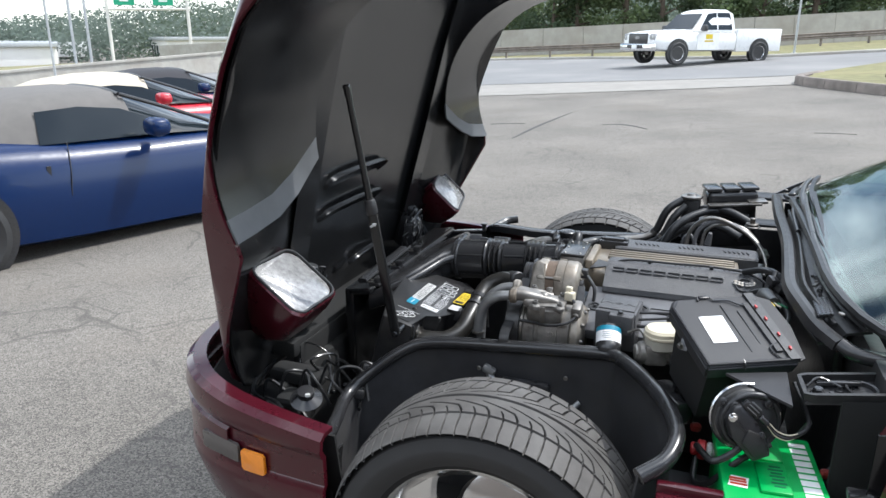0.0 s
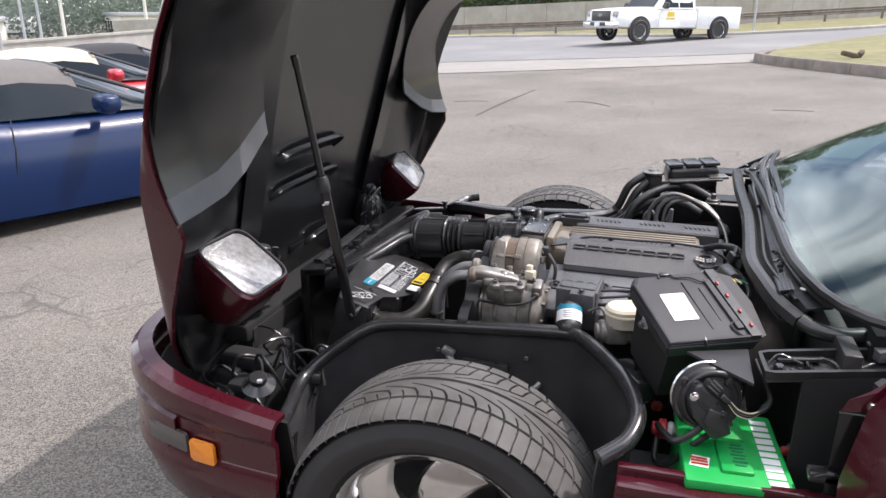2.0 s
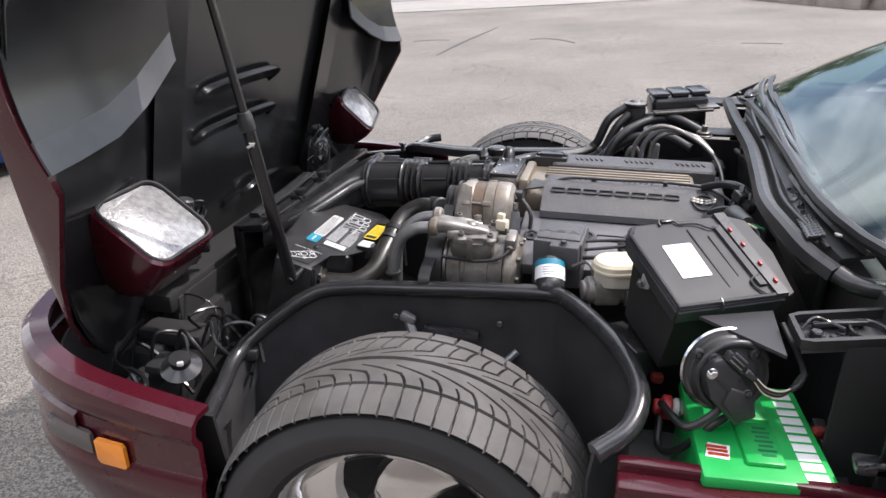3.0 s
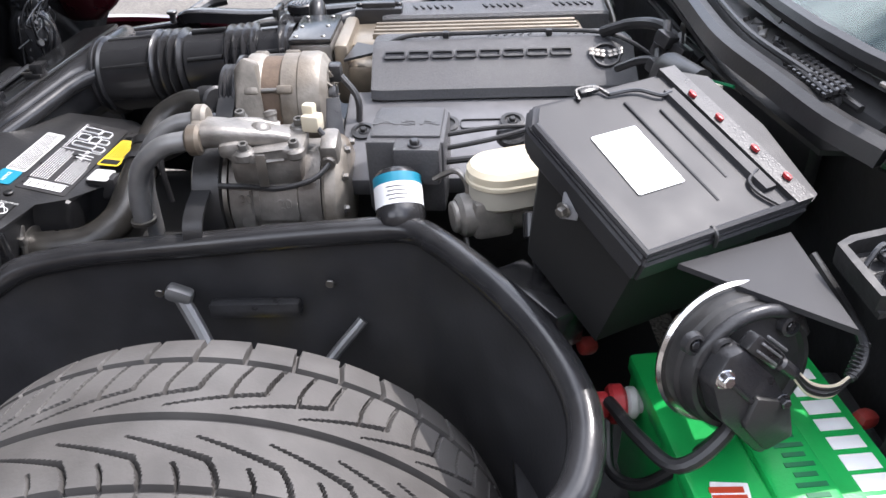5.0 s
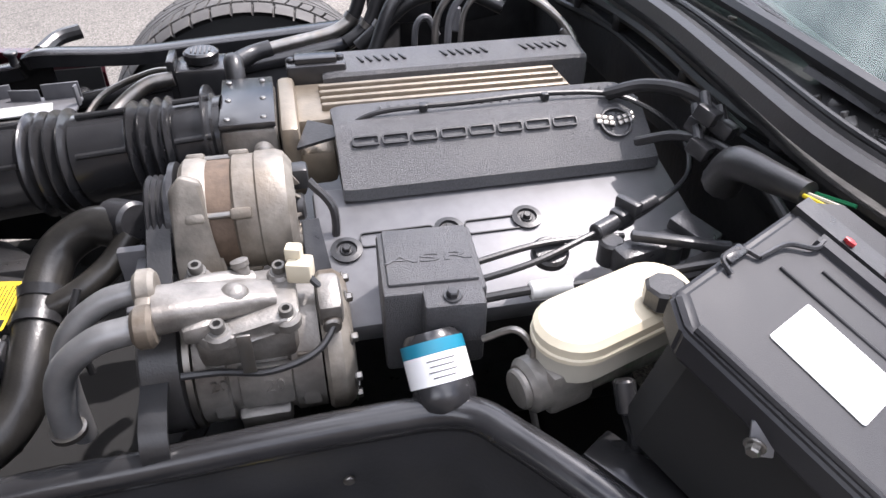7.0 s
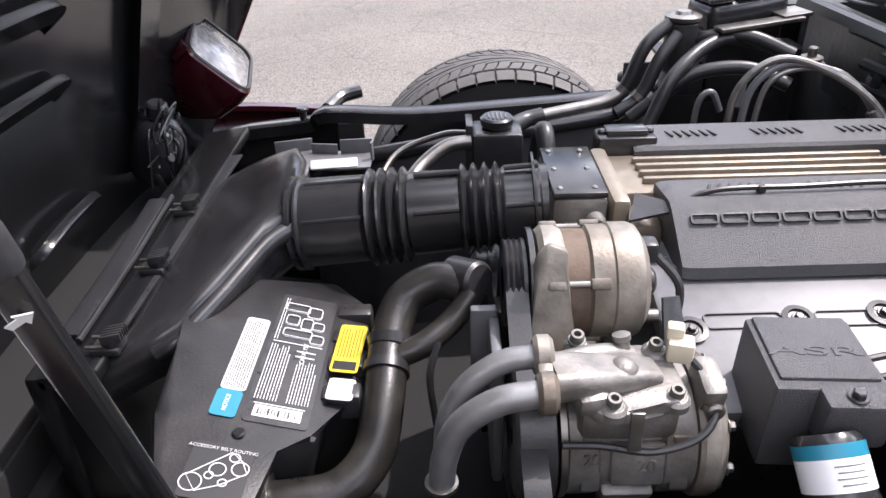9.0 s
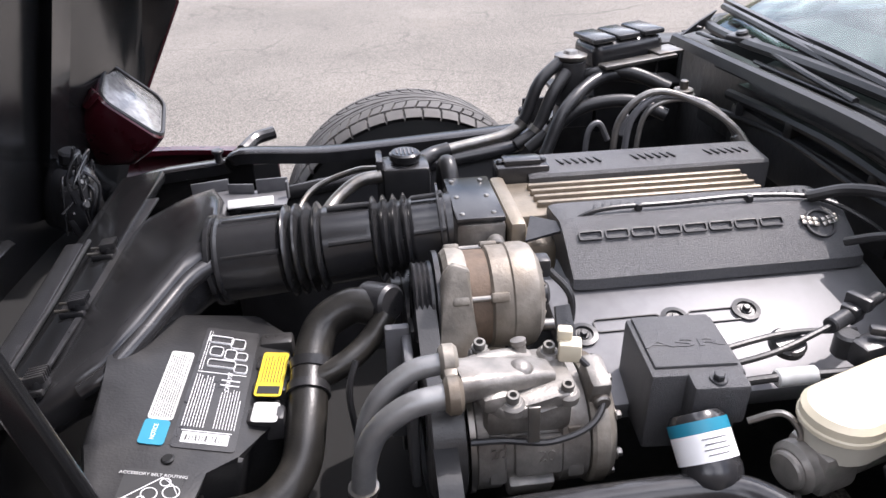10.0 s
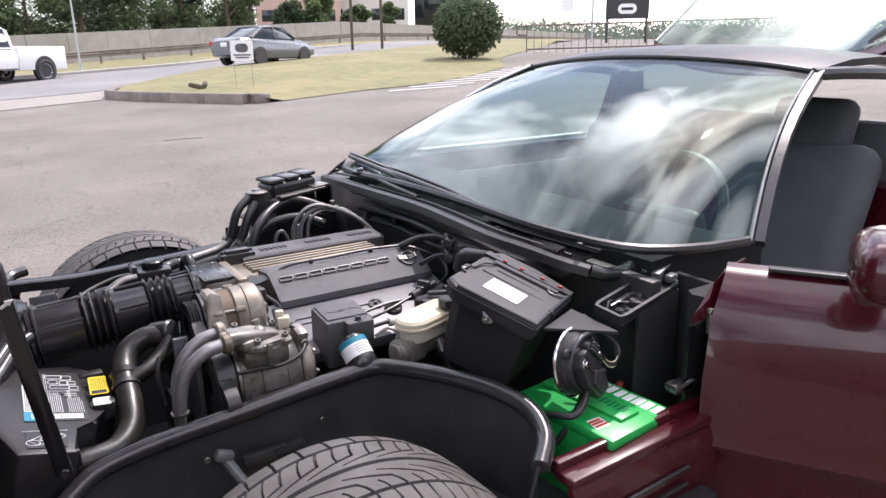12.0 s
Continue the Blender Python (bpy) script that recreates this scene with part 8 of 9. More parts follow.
# heater box with its white label
hb = thing("heater_box", (0.45, -0.62, 0.55), "dark plastic heater box cover with a blank white label", "heater box")
O = Vector((0.314, -0.572, 0.841))
UB = Vector((0.895, 0.445, 0.015)).normalized()
VB = Vector((0.445, -0.835, -0.325)).normalized()
bmx = frame_of(O, UB, VB)
if (bmx.to_3x3() @ Vector((0, 0, 1))).z < 0:
    up_sign = -1
else:
    up_sign = 1
def on_box(u, v, w=0.0):
    return bmx @ Vector((u, v, w * up_sign))
BOXL, BOXW = 0.192, 0.188
def box_ring(grow, w):
    return [on_box(u, v, w) for u, v in ((-grow + 0.024, -grow + 0.006), (BOXW + grow, -grow + 0.004), (BOXW + grow, BOXL + grow), (0.016 - grow, BOXL + grow), (0.008 - grow, 0.030 - grow))]
body_b = loft([box_ring(-0.004, -0.040), box_ring(0.002, -0.034), box_ring(0.004, -0.02), box_ring(0.006, -0.006), box_ring(0.0, 0.0)])
bmesh.ops.bevel(body_b, geom=[e for e in body_b.edges], offset=0.003, segments=2, affect="EDGES")
part("cover", body_b, BOXPLASTIC, hb, "dark box cover", 30)
# shade below the cover is put into this near black
part("lower_case", loft([box_ring(-0.020, -0.17), box_ring(-0.010, -0.038)]), SHADE_BLACK, hb, "black lower case, the shade under the box in its colour", 30)
lm = frame_of(on_box(0.073, 0.099, 0.0005), UB, -VB)
part("blank_label", prism(round_rect(0.050, 0.076, 0.002, 2), 0.0008, m=lm if (lm.to_3x3() @ Vector((0, 0, 1))).z > 0 else frame_of(on_box(0.073, 0.099, 0.0005), UB, VB)), LABEL, hb, "blank white paper label")
part("ridge", sweep([on_box(0.108, 0.03, 0.001), on_box(0.112, 0.165, -0.0005)], ring(0.0016, 8)), BOXPLASTIC, hb)
part("ridge", sweep([on_box(0.136, 0.05, 0.001), on_box(0.138, 0.145, -0.0005)], ring(0.0014, 8)), BOXPLASTIC, hb)
part("clip_rail", sweep([on_box(0.180, 0.0, 0.001), on_box(0.184, 0.195, 0.001)], [(-0.010, -0.006), (0.010, -0.006), (0.010, 0.004), (-0.010, 0.004)]), BLACK, hb, "black clip rail")
part("lid_strip", sweep([on_box(0.160, 0.03, 0.001), on_box(0.164, 0.172, 0.001)], [(-0.008, -0.004), (0.008, -0.004), (0.006, 0.004), (-0.006, 0.004)]), BOXPLASTIC, hb)
for v in (0.046, 0.083, 0.129, 0.168):
    part("red_tab", join(block((0.0045, 0.0045, 0.004), (0, 0, 0), 0.0005, m=frame_of(on_box(0.172 + 0.08 * v, v, 0.007), UB, VB)), block((0.003, 0.009, 0.0035), (0, 0, 0), 0.0004, m=frame_of(on_box(0.172 + 0.08 * v, v, 0.007), UB, VB))), REDPLASTIC, hb, "small red tab")
for pts in ([(0.066, 0.014, 0.002), (0.070, 0.002, 0.004), (0.090, 0.004, 0.004), (0.098, 0.016, 0.003)], [(0.098, 0.016, 0.003), (0.128, 0.020, 0.004), (0.146, 0.034, 0.004), (0.160, 0.034, 0.004)], [(0.168, 0.150, 0.004), (0.152, 0.158, 0.003), (0.150, 0.172, 0.003), (0.158, 0.190, 0.003)], [(0.084, 0.188, 0.003), (0.084, 0.197, 0.0), (0.086, 0.199, -0.012)]):
    part("spring_clip", tube([on_box(*q) for q in pts], 0.002, 6), BLACK, hb)
part("clip_block", block((0.022, 0.010, 0.005), (0, 0, 0), 0.002, m=frame_of(on_box(0.082, 0.004, 0.003), UB, VB)), BLACK, hb)
part("side_bracket", block((0.016, 0.024, 0.003), on_box(0.008, 0.105, -0.03), 0.001, (60, 0, -20)), VALVE, hb)
part("bracket_bolt", bolt(on_box(0.002, 0.105, -0.032), -UB + VB * 0.3, 0.005, 0.006), STEEL, hb)
part("side_plate", prism([(0, 0), (0.195, 0.0), (0.19, 0.012), (0.10, 0.032), (0.02, 0.030)], 0.004, m=frame_of(on_box(0.191, 0.0, -0.006), VB, UB)), BOXPLASTIC, hb)
part("triangle_plate", loft([[(0.440, -0.716, z), (0.548, -0.672, z), (0.548, -0.795, z - 0.006)] for z in (0.757, 0.762)]), BOXPLASTIC, hb, "flat triangular bracket")
part("lid_edge", sweep([on_box(u, v, 0.0) for u, v in ((0.008, 0.03), (0.016, 0.192), (0.188, 0.192))], ring(0.004, 8)), BOXPLASTIC, hb)
part("wire_loom", sweep(smooth_line([(0.53, -0.32, 0.76), (0.524, -0.344, 0.795), (0.527, -0.39, 0.806), (0.535, -0.435, 0.812)], 6), lambda t: ring(0.022 - 0.010 * t, 12)), RUBBER, hb, "flared rubber wiring boot")
for dx, dy, dz in ((0, 0, 0), (0.018, -0.022, 0.006), (-0.012, -0.03, -0.012), (0.02, 0.02, -0.016), (0.0, -0.012, 0.02)):
    part("wiring_connector", join(block((0.022, 0.026, 0.018), (0.547 + dx, -0.231 + dy, 0.780 + dz), 0.003, (15, 10, 30)), can(0.006, 0.03, (0.547 + dx, -0.231 + dy, 0.780 + dz), (0.2, 0.8, 0.5), 0.001, 10)), BLACK, hb)
part("vacuum_hose", tube([(0.50, -0.18, 0.74), (0.53, -0.22, 0.765), (0.56, -0.27, 0.77), (0.58, -0.33, 0.75), (0.57, -0.40, 0.74)], 0.006, 10), RUBBER, hb)
part("vacuum_hose", tube([(0.49, -0.10, 0.77), (0.53, -0.13, 0.79), (0.56, -0.19, 0.80), (0.60, -0.24, 0.77)], 0.0085, 10), RUBBER, hb)
for k, dx in enumerate((-0.006, 0.0, 0.007)):
    part("wire", tube([(0.535 + dx, -0.435, 0.812), (0.545 + dx * 1.8, -0.468, 0.816)], 0.0020, 6, 3), (YELLOW, IVORY_TANK, GREEN_DK)[k], hb)

# blower motor
bl = thing("blower_motor", (0.47, -0.80, 0.66), "black round blower motor with a bright flange over the battery", "blower motor")
bn = Vector((0.275, -0.943, 0.188)).normalized()
bc = Vector((0.4785, -0.748, 0.697))
bf_ = frame_of(bc, (0.960, 0.280, 0), (-0.053, 0.180, 0.982))
part("flange", lathe([(0, 0), (0.0605, 0), (0.0640, 0.002), (0.0648, 0.005), (0.0625, 0.0080), (0.0595, 0.0070), (0, 0.0070)], bc, bn, 64), CHROME, bl, "bright metal flange ring")
part("motor_case", lathe([(0, 0.0), (0.0580, 0.006), (0.0572, 0.018), (0.0545, 0.021), (0.0540, 0.030), (0.0520, 0.034), (0.0480, 0.0345), (0.0450, 0.031), (0.0380, 0.031), (0.030, 0.036), (0, 0.037)], bc, bn, 56), MATTE, bl, "stepped black drum")
part("rolled_edge", tube([bf_ @ Vector(q) for q in ((-0.046, 0.014, 0.030), (-0.036, 0.034, 0.032), (-0.014, 0.048, 0.033), (0.012, 0.050, 0.033), (0.036, 0.040, 0.031), (0.050, 0.020, 0.027))], 0.0055, 12, 8), BLACK, bl, "thick rolled upper edge")
part("motor_head", prism([(-0.036, 0.032), (-0.022, 0.036), (0.004, 0.006), (0.024, -0.024), (0.030, -0.054), (0.000, -0.066), (-0.038, -0.024), (-0.048, 0.010)], 0.024, m=bf_ @ pose(0, 0, 0.030), bevel=0.004), BLACK, bl, "black motor connector housing")
part("head_step", prism([(-0.012, -0.006), (0.016, -0.016), (0.024, -0.050), (0.000, -0.058), (-0.022, -0.030)], 0.010, m=bf_ @ pose(0, 0, 0.050), bevel=0.003), MATTE, bl)
part("head_ridge", block((0.050, 0.004, 0.003), (0, 0, 0), 0.001, m=bf_ @ pose(-0.026, 0.002, 0.055, 0, 0, -48)), BLACK, bl)
for q in ((-0.048, 0.032, 0.024), (0.030, 0.034, 0.031), (-0.030, 0.030, 0.034), (0.022, -0.044, 0.028)):
    part("screw_boss", lathe([(0.004, 0), (0.0095, 0), (0.0085, 0.006), (0.0060, 0.007), (0.0055, 0.004), (0, 0.004)], bf_ @ Vector(q), bn, 20), BLACK, bl)
    part("screw", bolt(bf_ @ Vector(q) + bn * 0.003, bn, 0.0038, 0.003), SATIN, bl)
part("screw", bolt(bf_ @ Vector((-0.038, 0.014, 0.053)), bn, 0.0055, 0.005), CHROME, bl)
part("screw", bolt(bf_ @ Vector((0.012, -0.016, 0.056)), bn, 0.0045, 0.005), SATIN, bl)
part("plug", join(block((0.036, 0.015, 0.013), (0, 0, 0), 0.003, m=bf_ @ pose(-0.006, 0.030, 0.050, 0, 0, -42)), can(0.0062, 0.020, bf_ @ Vector((0.008, 0.017, 0.052)), bf_.to_3x3() @ Vector((0.74, -0.67, 0.05)), 0.002, 14)), SATIN, bl, "grey wiring plug")
for k in range(3):
    part("plug_ridge", block((0.022, 0.002, 0.004), (0, 0, 0), 0.0006, m=bf_ @ pose(-0.008 + 0.004 * k, 0.028 + 0.005 * k, 0.058, 0, 0, -42)), VALVE, bl)
for k in range(5):
    o_ = Vector((0.0006 * k, 0.0022 * (k - 2), 0.0012 * (k % 2)))
    part("wire", tube([bf_ @ (Vector((0.022, 0.004, 0.053)) + o_ * 0.6), bf_ @ (Vector((0.036, -0.012, 0.056)) + o_), bf_ @ (Vector((0.056, -0.018, 0.057)) + o_), bf_ @ (Vector((0.076, -0.012, 0.054)) + o_ * 0.5)], 0.0014, 6), (IVORY, PRINT, VALVE, PRINT, IVORY)[k], bl)
part("loom", tube([bf_ @ Vector(q) for q in ((0.074, -0.013, 0.054), (0.088, -0.006, 0.050), (0.098, 0.006, 0.040), (0.098, 0.026, 0.020), (0.094, 0.060, -0.02))], 0.0042, 8), RUBBER, bl, "corrugated black wiring sleeve")
for k in range(9):
    part("sleeve_ring", can(0.0050, 0.0016, bf_ @ Vector((0.076 + 0.0028 * k, -0.012 + 0.0021 * k, 0.0535 - 0.0016 * k)), bf_.to_3x3() @ Vector((0.75, 0.55, -0.4)), 0.0004, 12), BLACK, bl)
part("cable", tube([(0.405, -0.700, 0.590), (0.415, -0.770, 0.618), (0.435, -0.810, 0.630), (0.470, -0.800, 0.655), (0.490, -0.775, 0.680)], 0.0065, 10), RUBBER, bl)

# battery
bat = thing("battery", (0.50, -0.79, 0.45), "bright green car battery with white lettering blocks", "battery")
bt = pose(0.531, -0.757, -0.022, 0, 0, 5) @ Matrix.Diagonal((1.07, 1.13, 1, 1))
part("case", block((0.160, 0.205, 0.165), (0, 0, 0), 0.006, m=bt @ pose(0, 0, 0.5325)), GREEN, bat)
top_ = part("top", join(block((0.166, 0.210, 0.022), (0, 0, 0), 0.006, m=bt @ pose(0, 0, 0.617))), GREEN, bat, "green lid")
part("cell_cover", join(block((0.050, 0.085, 0.010), (0, 0, 0), 0.004, m=bt @ pose(0.0, -0.035, 0.630)), block((0.050, 0.085, 0.010), (0, 0, 0), 0.004, m=bt @ pose(0.0, 0.055, 0.630))), GREEN, top_, "raised cell covers")
part("cell_print", join(*[block((w, 0.004, 0.0006), (0, 0, 0), 0, m=bt @ pose(0.0 + dx, -0.035 + 0.009 * (k - 3), 0.6355)) for k in range(7) for dx, w in ((0.006, 0.018 + 0.006 * (k % 2)),)]), GREEN_DK, top_)
for k in range(10):
    part("name_block", block((0.028, 0.0145 if k in (1, 2, 3, 6) else 0.012, 0.0008), (0, 0, 0), 0.0002, m=bt @ pose(0.058, -0.088 + 0.0185 * k, 0.6285)), LABEL, top_, "white block where a letter of the maker's name stands")
part("badge", join(prism([(-0.018, -0.012), (0.012, -0.016), (0.018, 0.012), (-0.010, 0.016)], 0.0006, m=bt @ pose(-0.056, -0.055, 0.6285))), LABEL, top_, "pale slanted badge")
part("badge_mark", join(*[prism([(-0.014, y), (0.012, y - 0.002), (0.013, y + 0.003), (-0.013, y + 0.005)], 0.0006, m=bt @ pose(-0.056, -0.055, 0.6293)) for y in (-0.009, -0.001, 0.006)]), ORANGE, top_)
part("terminal", join(can(0.011, 0.03, bt @ Vector((-0.088, 0.070, 0.598)), (1, 0, 0), 0.002), can(0.016, 0.012, bt @ Vector((-0.094, 0.070, 0.598)), (1, 0, 0), 0.003)), LABEL_DIRTY, bat)
part("terminal_cap", join(can(0.020, 0.016, bt @ Vector((-0.110, 0.070, 0.598)), (1, 0, 0), 0.003), can(0.013, 0.014, bt @ Vector((-0.122, 0.070, 0.598)), (1, 0, 0), 0.003)), REDPLASTIC, bat, "dark red terminal cover")
part("battery_cable", tube([bt @ Vector(q) for q in ((-0.112, 0.062, 0.585), (-0.115, 0.03, 0.555), (-0.095, 0.0, 0.575), (-0.05, -0.01, 0.640), (0.0, 0.02, 0.662))], 0.006, 10), RUBBER, bat)
single("wiring_cap", join(block((0.022, 0.018, 0.018), (0.402, -0.597, 0.572), 0.006, (10, 10, 20))), DULLRED, "dull red plastic wiring cap in the bay", "cap")
single("wiring_cap", join(block((0.024, 0.018, 0.018), (0.628, -0.735, 0.600), 0.008, (0, 10, 20))), DULLRED, "dull red plastic wiring cap in the bay", "cap")

# wiper tray by the pillar
tray = thing("hinge_tray", (0.58, -0.76, 0.70), "black open hinge tray with bolts near the door pillar", "tray")
TR = [Vector((0.560, -0.722, 0.782)), Vector((0.567, -0.784, 0.774)), Vector((0.775, -0.742, 0.790)), Vector((0.765, -0.676, 0.797))]


def on_tray(u, v, up=0.0):
    """A place on the tray floor: u along it from the front, v across it from the inner side."""
    return TR[0].lerp(TR[3], u).lerp(TR[1].lerp(TR[2], u), v) + Vector((0, 0, up - 0.013))


part("tray_floor", loft([[p - Vector((0, 0, 0.018)) for p in TR], [p - Vector((0, 0, 0.013)) for p in TR]]), BLACK, tray)
part("tray_rim", sweep([TR[k].lerp(TR[(k + 1) % 4], f) for k in range(4) for f in (0.06, 0.35, 0.65, 0.94)], [(-0.0025, -0.014), (0.0025, -0.014), (0.0035, 0.003), (-0.0035, 0.003)], closed_path=True), MATTE, tray, "raised tray rim")
part("tray_wall", shell(loft([[TR[1].lerp(TR[2], f) + Vector((0, -0.002, z)) for f in (0.28, 0.55, 0.8, 1.0)] for z in (-0.012, -0.06, -0.14, -0.30)], closed=False), 0.005), SHADE_BLACK, tray, "flat black inner panel below the tray")
part("bolt", bolt(on_tray(0.12, 0.62), (0, 0, 1), 0.009, 0.010), SATIN, tray)
part("hinge_cup", lathe([(0.012, 0.0), (0.020, 0.001), (0.022, 0.008), (0.026, 0.009), (0.027, 0.0), (0.012, 0.0)], on_tray(0.46, 0.55), (0, -0.1, 1), 28), SATIN, tray, "round pressed hinge seat")
part("hinge_arm", join(block((0.075, 0.012, 0.008), on_tray(0.30, 0.28, 0.008), 0.003, (0, -5, 10)), tube([on_tray(0.05, 0.35, 0.005), on_tray(0.14, 0.22, 0.016), on_tray(0.24, 0.30, 0.010), on_tray(0.30, 0.60, 0.012)], 0.0025, 8)), SATIN, tray)
for u, v in ((0.22, 0.70), (0.30, 0.45), (0.66, 0.30), (0.74, 0.72)):
    part("tray_nut", bolt(on_tray(u, v), (0, 0, 1), 0.005, 0.006), BLACK, tray)
part("hinge_link", tube([on_tray(0.10, 0.80, 0.004), on_tray(0.35, 0.86, 0.006), on_tray(0.62, 0.80, 0.006), on_tray(0.85, 0.55, 0.010)], 0.002, 8), STEEL, tray)
part("end_bracket", join(block((0.060, 0.040, 0.006), on_tray(1.0, 0.20, 0.028), 0.002, (4, -10, 18)), block((0.024, 0.022, 0.022), on_tray(0.93, 0.35, 0.016), 0.004, (0, 0, 20)), block((0.03, 0.018, 0.016), on_tray(1.02, 0.70, 0.016), 0.004, (0, 0, 14)), bolt(on_tray(0.95, 0.12, 0.030), (0, 0, 1), 0.005, 0.006)), VALVE, tray, "dull metal hinge bracket")

# passenger side of the bay: power steering tank, hoses, coolant tank, coil box
ps = thing("power_steering_tank", (-0.045, 0.27, 0.55), "black power steering tank with a ribbed cap", "fluid tank")
part("tank", join(block((0.085, 0.075, 0.10), (-0.045, 0.27, 0.668), 0.008), block((0.012, 0.06, 0.12), (-0.092, 0.27, 0.672), 0.003)), SATIN, ps)
cap = part("cap", lathe([(0, 0), (0.026, 0), (0.028, 0.004), (0.028, 0.014), (0.024, 0.017), (0, 0.016)], (-0.045, 0.27, 0.720), (0, 0, 1), 28), SATIN, ps)
part("cap_rib", join(*[block((0.003, 0.030 if abs(k) < 2 else 0.018, 0.003), (-0.045 + 0.007 * k, 0.27, 0.737), 0.0008) for k in range(-2, 3)]), VALVE, cap)
part("steering_hose", tube([(-0.20, 0.16, 0.66), (-0.17, 0.21, 0.68), (-0.13, 0.235, 0.70), (-0.09, 0.24, 0.705)], 0.012, 12), STEEL, ps, "bright braided hose end")
part("steering_pipe", tube([(-0.26, 0.22, 0.62), (-0.22, 0.30, 0.66), (-0.14, 0.31, 0.69), (-0.09, 0.29, 0.70)], 0.0055, 8), STEEL, ps)

hb2 = thing("heater_hoses", (0.25, 0.45, 0.55), "bundle of black heater hoses and bright pipes", "hoses")
for k, pts in enumerate(([(0.18, 0.50, 0.66), (0.225, 0.50, 0.70), (0.26, 0.51, 0.78), (0.315, 0.535, 0.82)], [(0.205, 0.47, 0.66), (0.25, 0.475, 0.69), (0.285, 0.49, 0.76), (0.32, 0.51, 0.80)], [(0.225, 0.44, 0.66), (0.275, 0.44, 0.70), (0.34, 0.44, 0.745), (0.43, 0.43, 0.755), (0.50, 0.40, 0.73)], [(0.25, 0.40, 0.66), (0.30, 0.43, 0.75), (0.40, 0.50, 0.79), (0.52, 0.52, 0.77)])):
    part("hose", tube(pts, 0.0135, 12), RUBBER, hb2)
for c in ((0.222, 0.500, 0.698), (0.248, 0.475, 0.690), (0.27, 0.44, 0.697)):
    part("clamp", lathe([(0.015, -0.006), (0.0165, -0.006), (0.0165, 0.006), (0.015, 0.006)], c, (0.6, 0.05, 0.75), 20), STEEL, hb2)
part("bright_pipe", tube([(0.02, 0.46, 0.655), (0.10, 0.475, 0.665), (0.18, 0.49, 0.675), (0.225, 0.50, 0.695)], 0.013, 12), STEEL, hb2, "bright aluminium pipe")
part("wrapped_hose", tube([(-0.02, 0.40, 0.655), (0.02, 0.455, 0.655), (0.06, 0.468, 0.66)], 0.017, 12), RUBBER, hb2)
for off, (mat, r) in enumerate(((STEEL, 0.0062), (VALVE, 0.0062), (STEEL, 0.005))):
    d = 0.022 * off
    part("braided_line", tube([(0.335 + d, 0.25, 0.70), (0.345 + d, 0.25, 0.78), (0.40 + d * 0.7, 0.25, 0.825 - d * 0.4), (0.48 + d * 0.3, 0.235, 0.805), (0.54, 0.20 + d * 0.6, 0.765), (0.565, 0.16 + d, 0.715), (0.56, 0.14 + d, 0.69)], r, 10), mat, hb2, "grey braided fuel line")
part("line_fitting", join(can(0.011, 0.03, (0.545, 0.20, 0.755), (0.4, -0.5, -0.7), 0.003), can(0.011, 0.03, (0.555, 0.225, 0.745), (0.4, -0.5, -0.7), 0.003), block((0.03, 0.05, 0.016), (0.555, 0.18, 0.70), 0.003)), STEEL, hb2)
part("corrugated_loom", tube([(0.32, 0.56, 0.74), (0.37, 0.53, 0.785), (0.45, 0.50, 0.795), (0.53, 0.47, 0.765)], 0.014, 12), RUBBER, hb2)
part("valve", join(can(0.02, 0.008, (0.53, 0.40, 0.775), (0, 0, 1), 0.002), can(0.024, 0.006, (0.53, 0.40, 0.768), (0, 0, 1), 0.002), can(0.008, 0.02, (0.53, 0.40, 0.78), (0, 0, 1), 0.002)), STEEL, hb2)
part("sensor", join(can(0.012, 0.045, (0.40, 0.38, 0.70), (0.15, 0, 1), 0.003, r2=0.007), tube([(0.32, 0.36, 0.66), (0.325, 0.36, 0.72), (0.345, 0.36, 0.735), (0.365, 0.36, 0.70)], 0.006, 8)), VALVE, hb2)

ct = thing("coolant_tank", (0.33, 0.53, 0.60), "black coolant filler with a bright metal cap", "coolant tank")
part("neck", join(can(0.032, 0.10, (0.335, 0.54, 0.72), (0, 0, 1), 0.005), block((0.08, 0.06, 0.06), (0.35, 0.55, 0.70), 0.012)), BLACK, ct)
part("cap", lathe([(0, 0), (0.034, 0), (0.036, 0.003), (0.036, 0.009), (0.026, 0.013), (0.018, 0.012), (0.014, 0.018), (0, 0.018)], (0.335, 0.54, 0.82), (0, 0, 1), 10), STEEL, ct, "bright notched radiator cap")
cb = thing("coil_box", (0.47, 0.56, 0.62), "ribbed black plastic box on a bright bracket", "control box")
cbm = pose(0.46, 0.60, 0.822, 0, -4, 12)
part("box", join(block((0.17, 0.105, 0.06), (0, 0, 0), 0.018, m=cbm, seg=3), block((0.16, 0.09, 0.16), (0, 0, 0), 0.01, m=cbm @ pose(0, 0, -0.09))), SATIN, cb)
for k in range(3):
    part("rib", block((0.052, 0.10, 0.012), (0, 0, 0), 0.005, m=cbm @ pose(-0.06 + 0.06 * k, 0, 0.036)), SATIN, cb)
part("bracket", join(block((0.17, 0.035, 0.008), (0.475, 0.515, 0.815), 0.002, (0, -4, 10)), block((0.06, 0.06, 0.008), (0.545, 0.55, 0.825), 0.002, (0, -4, 10))), STEEL, cb, "bright metal bracket")

part("inner_fender", join(block((0.44, 0.010, 0.36), (0.50, 0.74, 0.50), 0.003), block((0.34, 0.10, 0.010), (0.53, 0.80, 0.690), 0.003), block((0.20, 0.10, 0.012), (0.66, 0.76, 0.80), 0.004)), MATTE, car, "black inner fender")
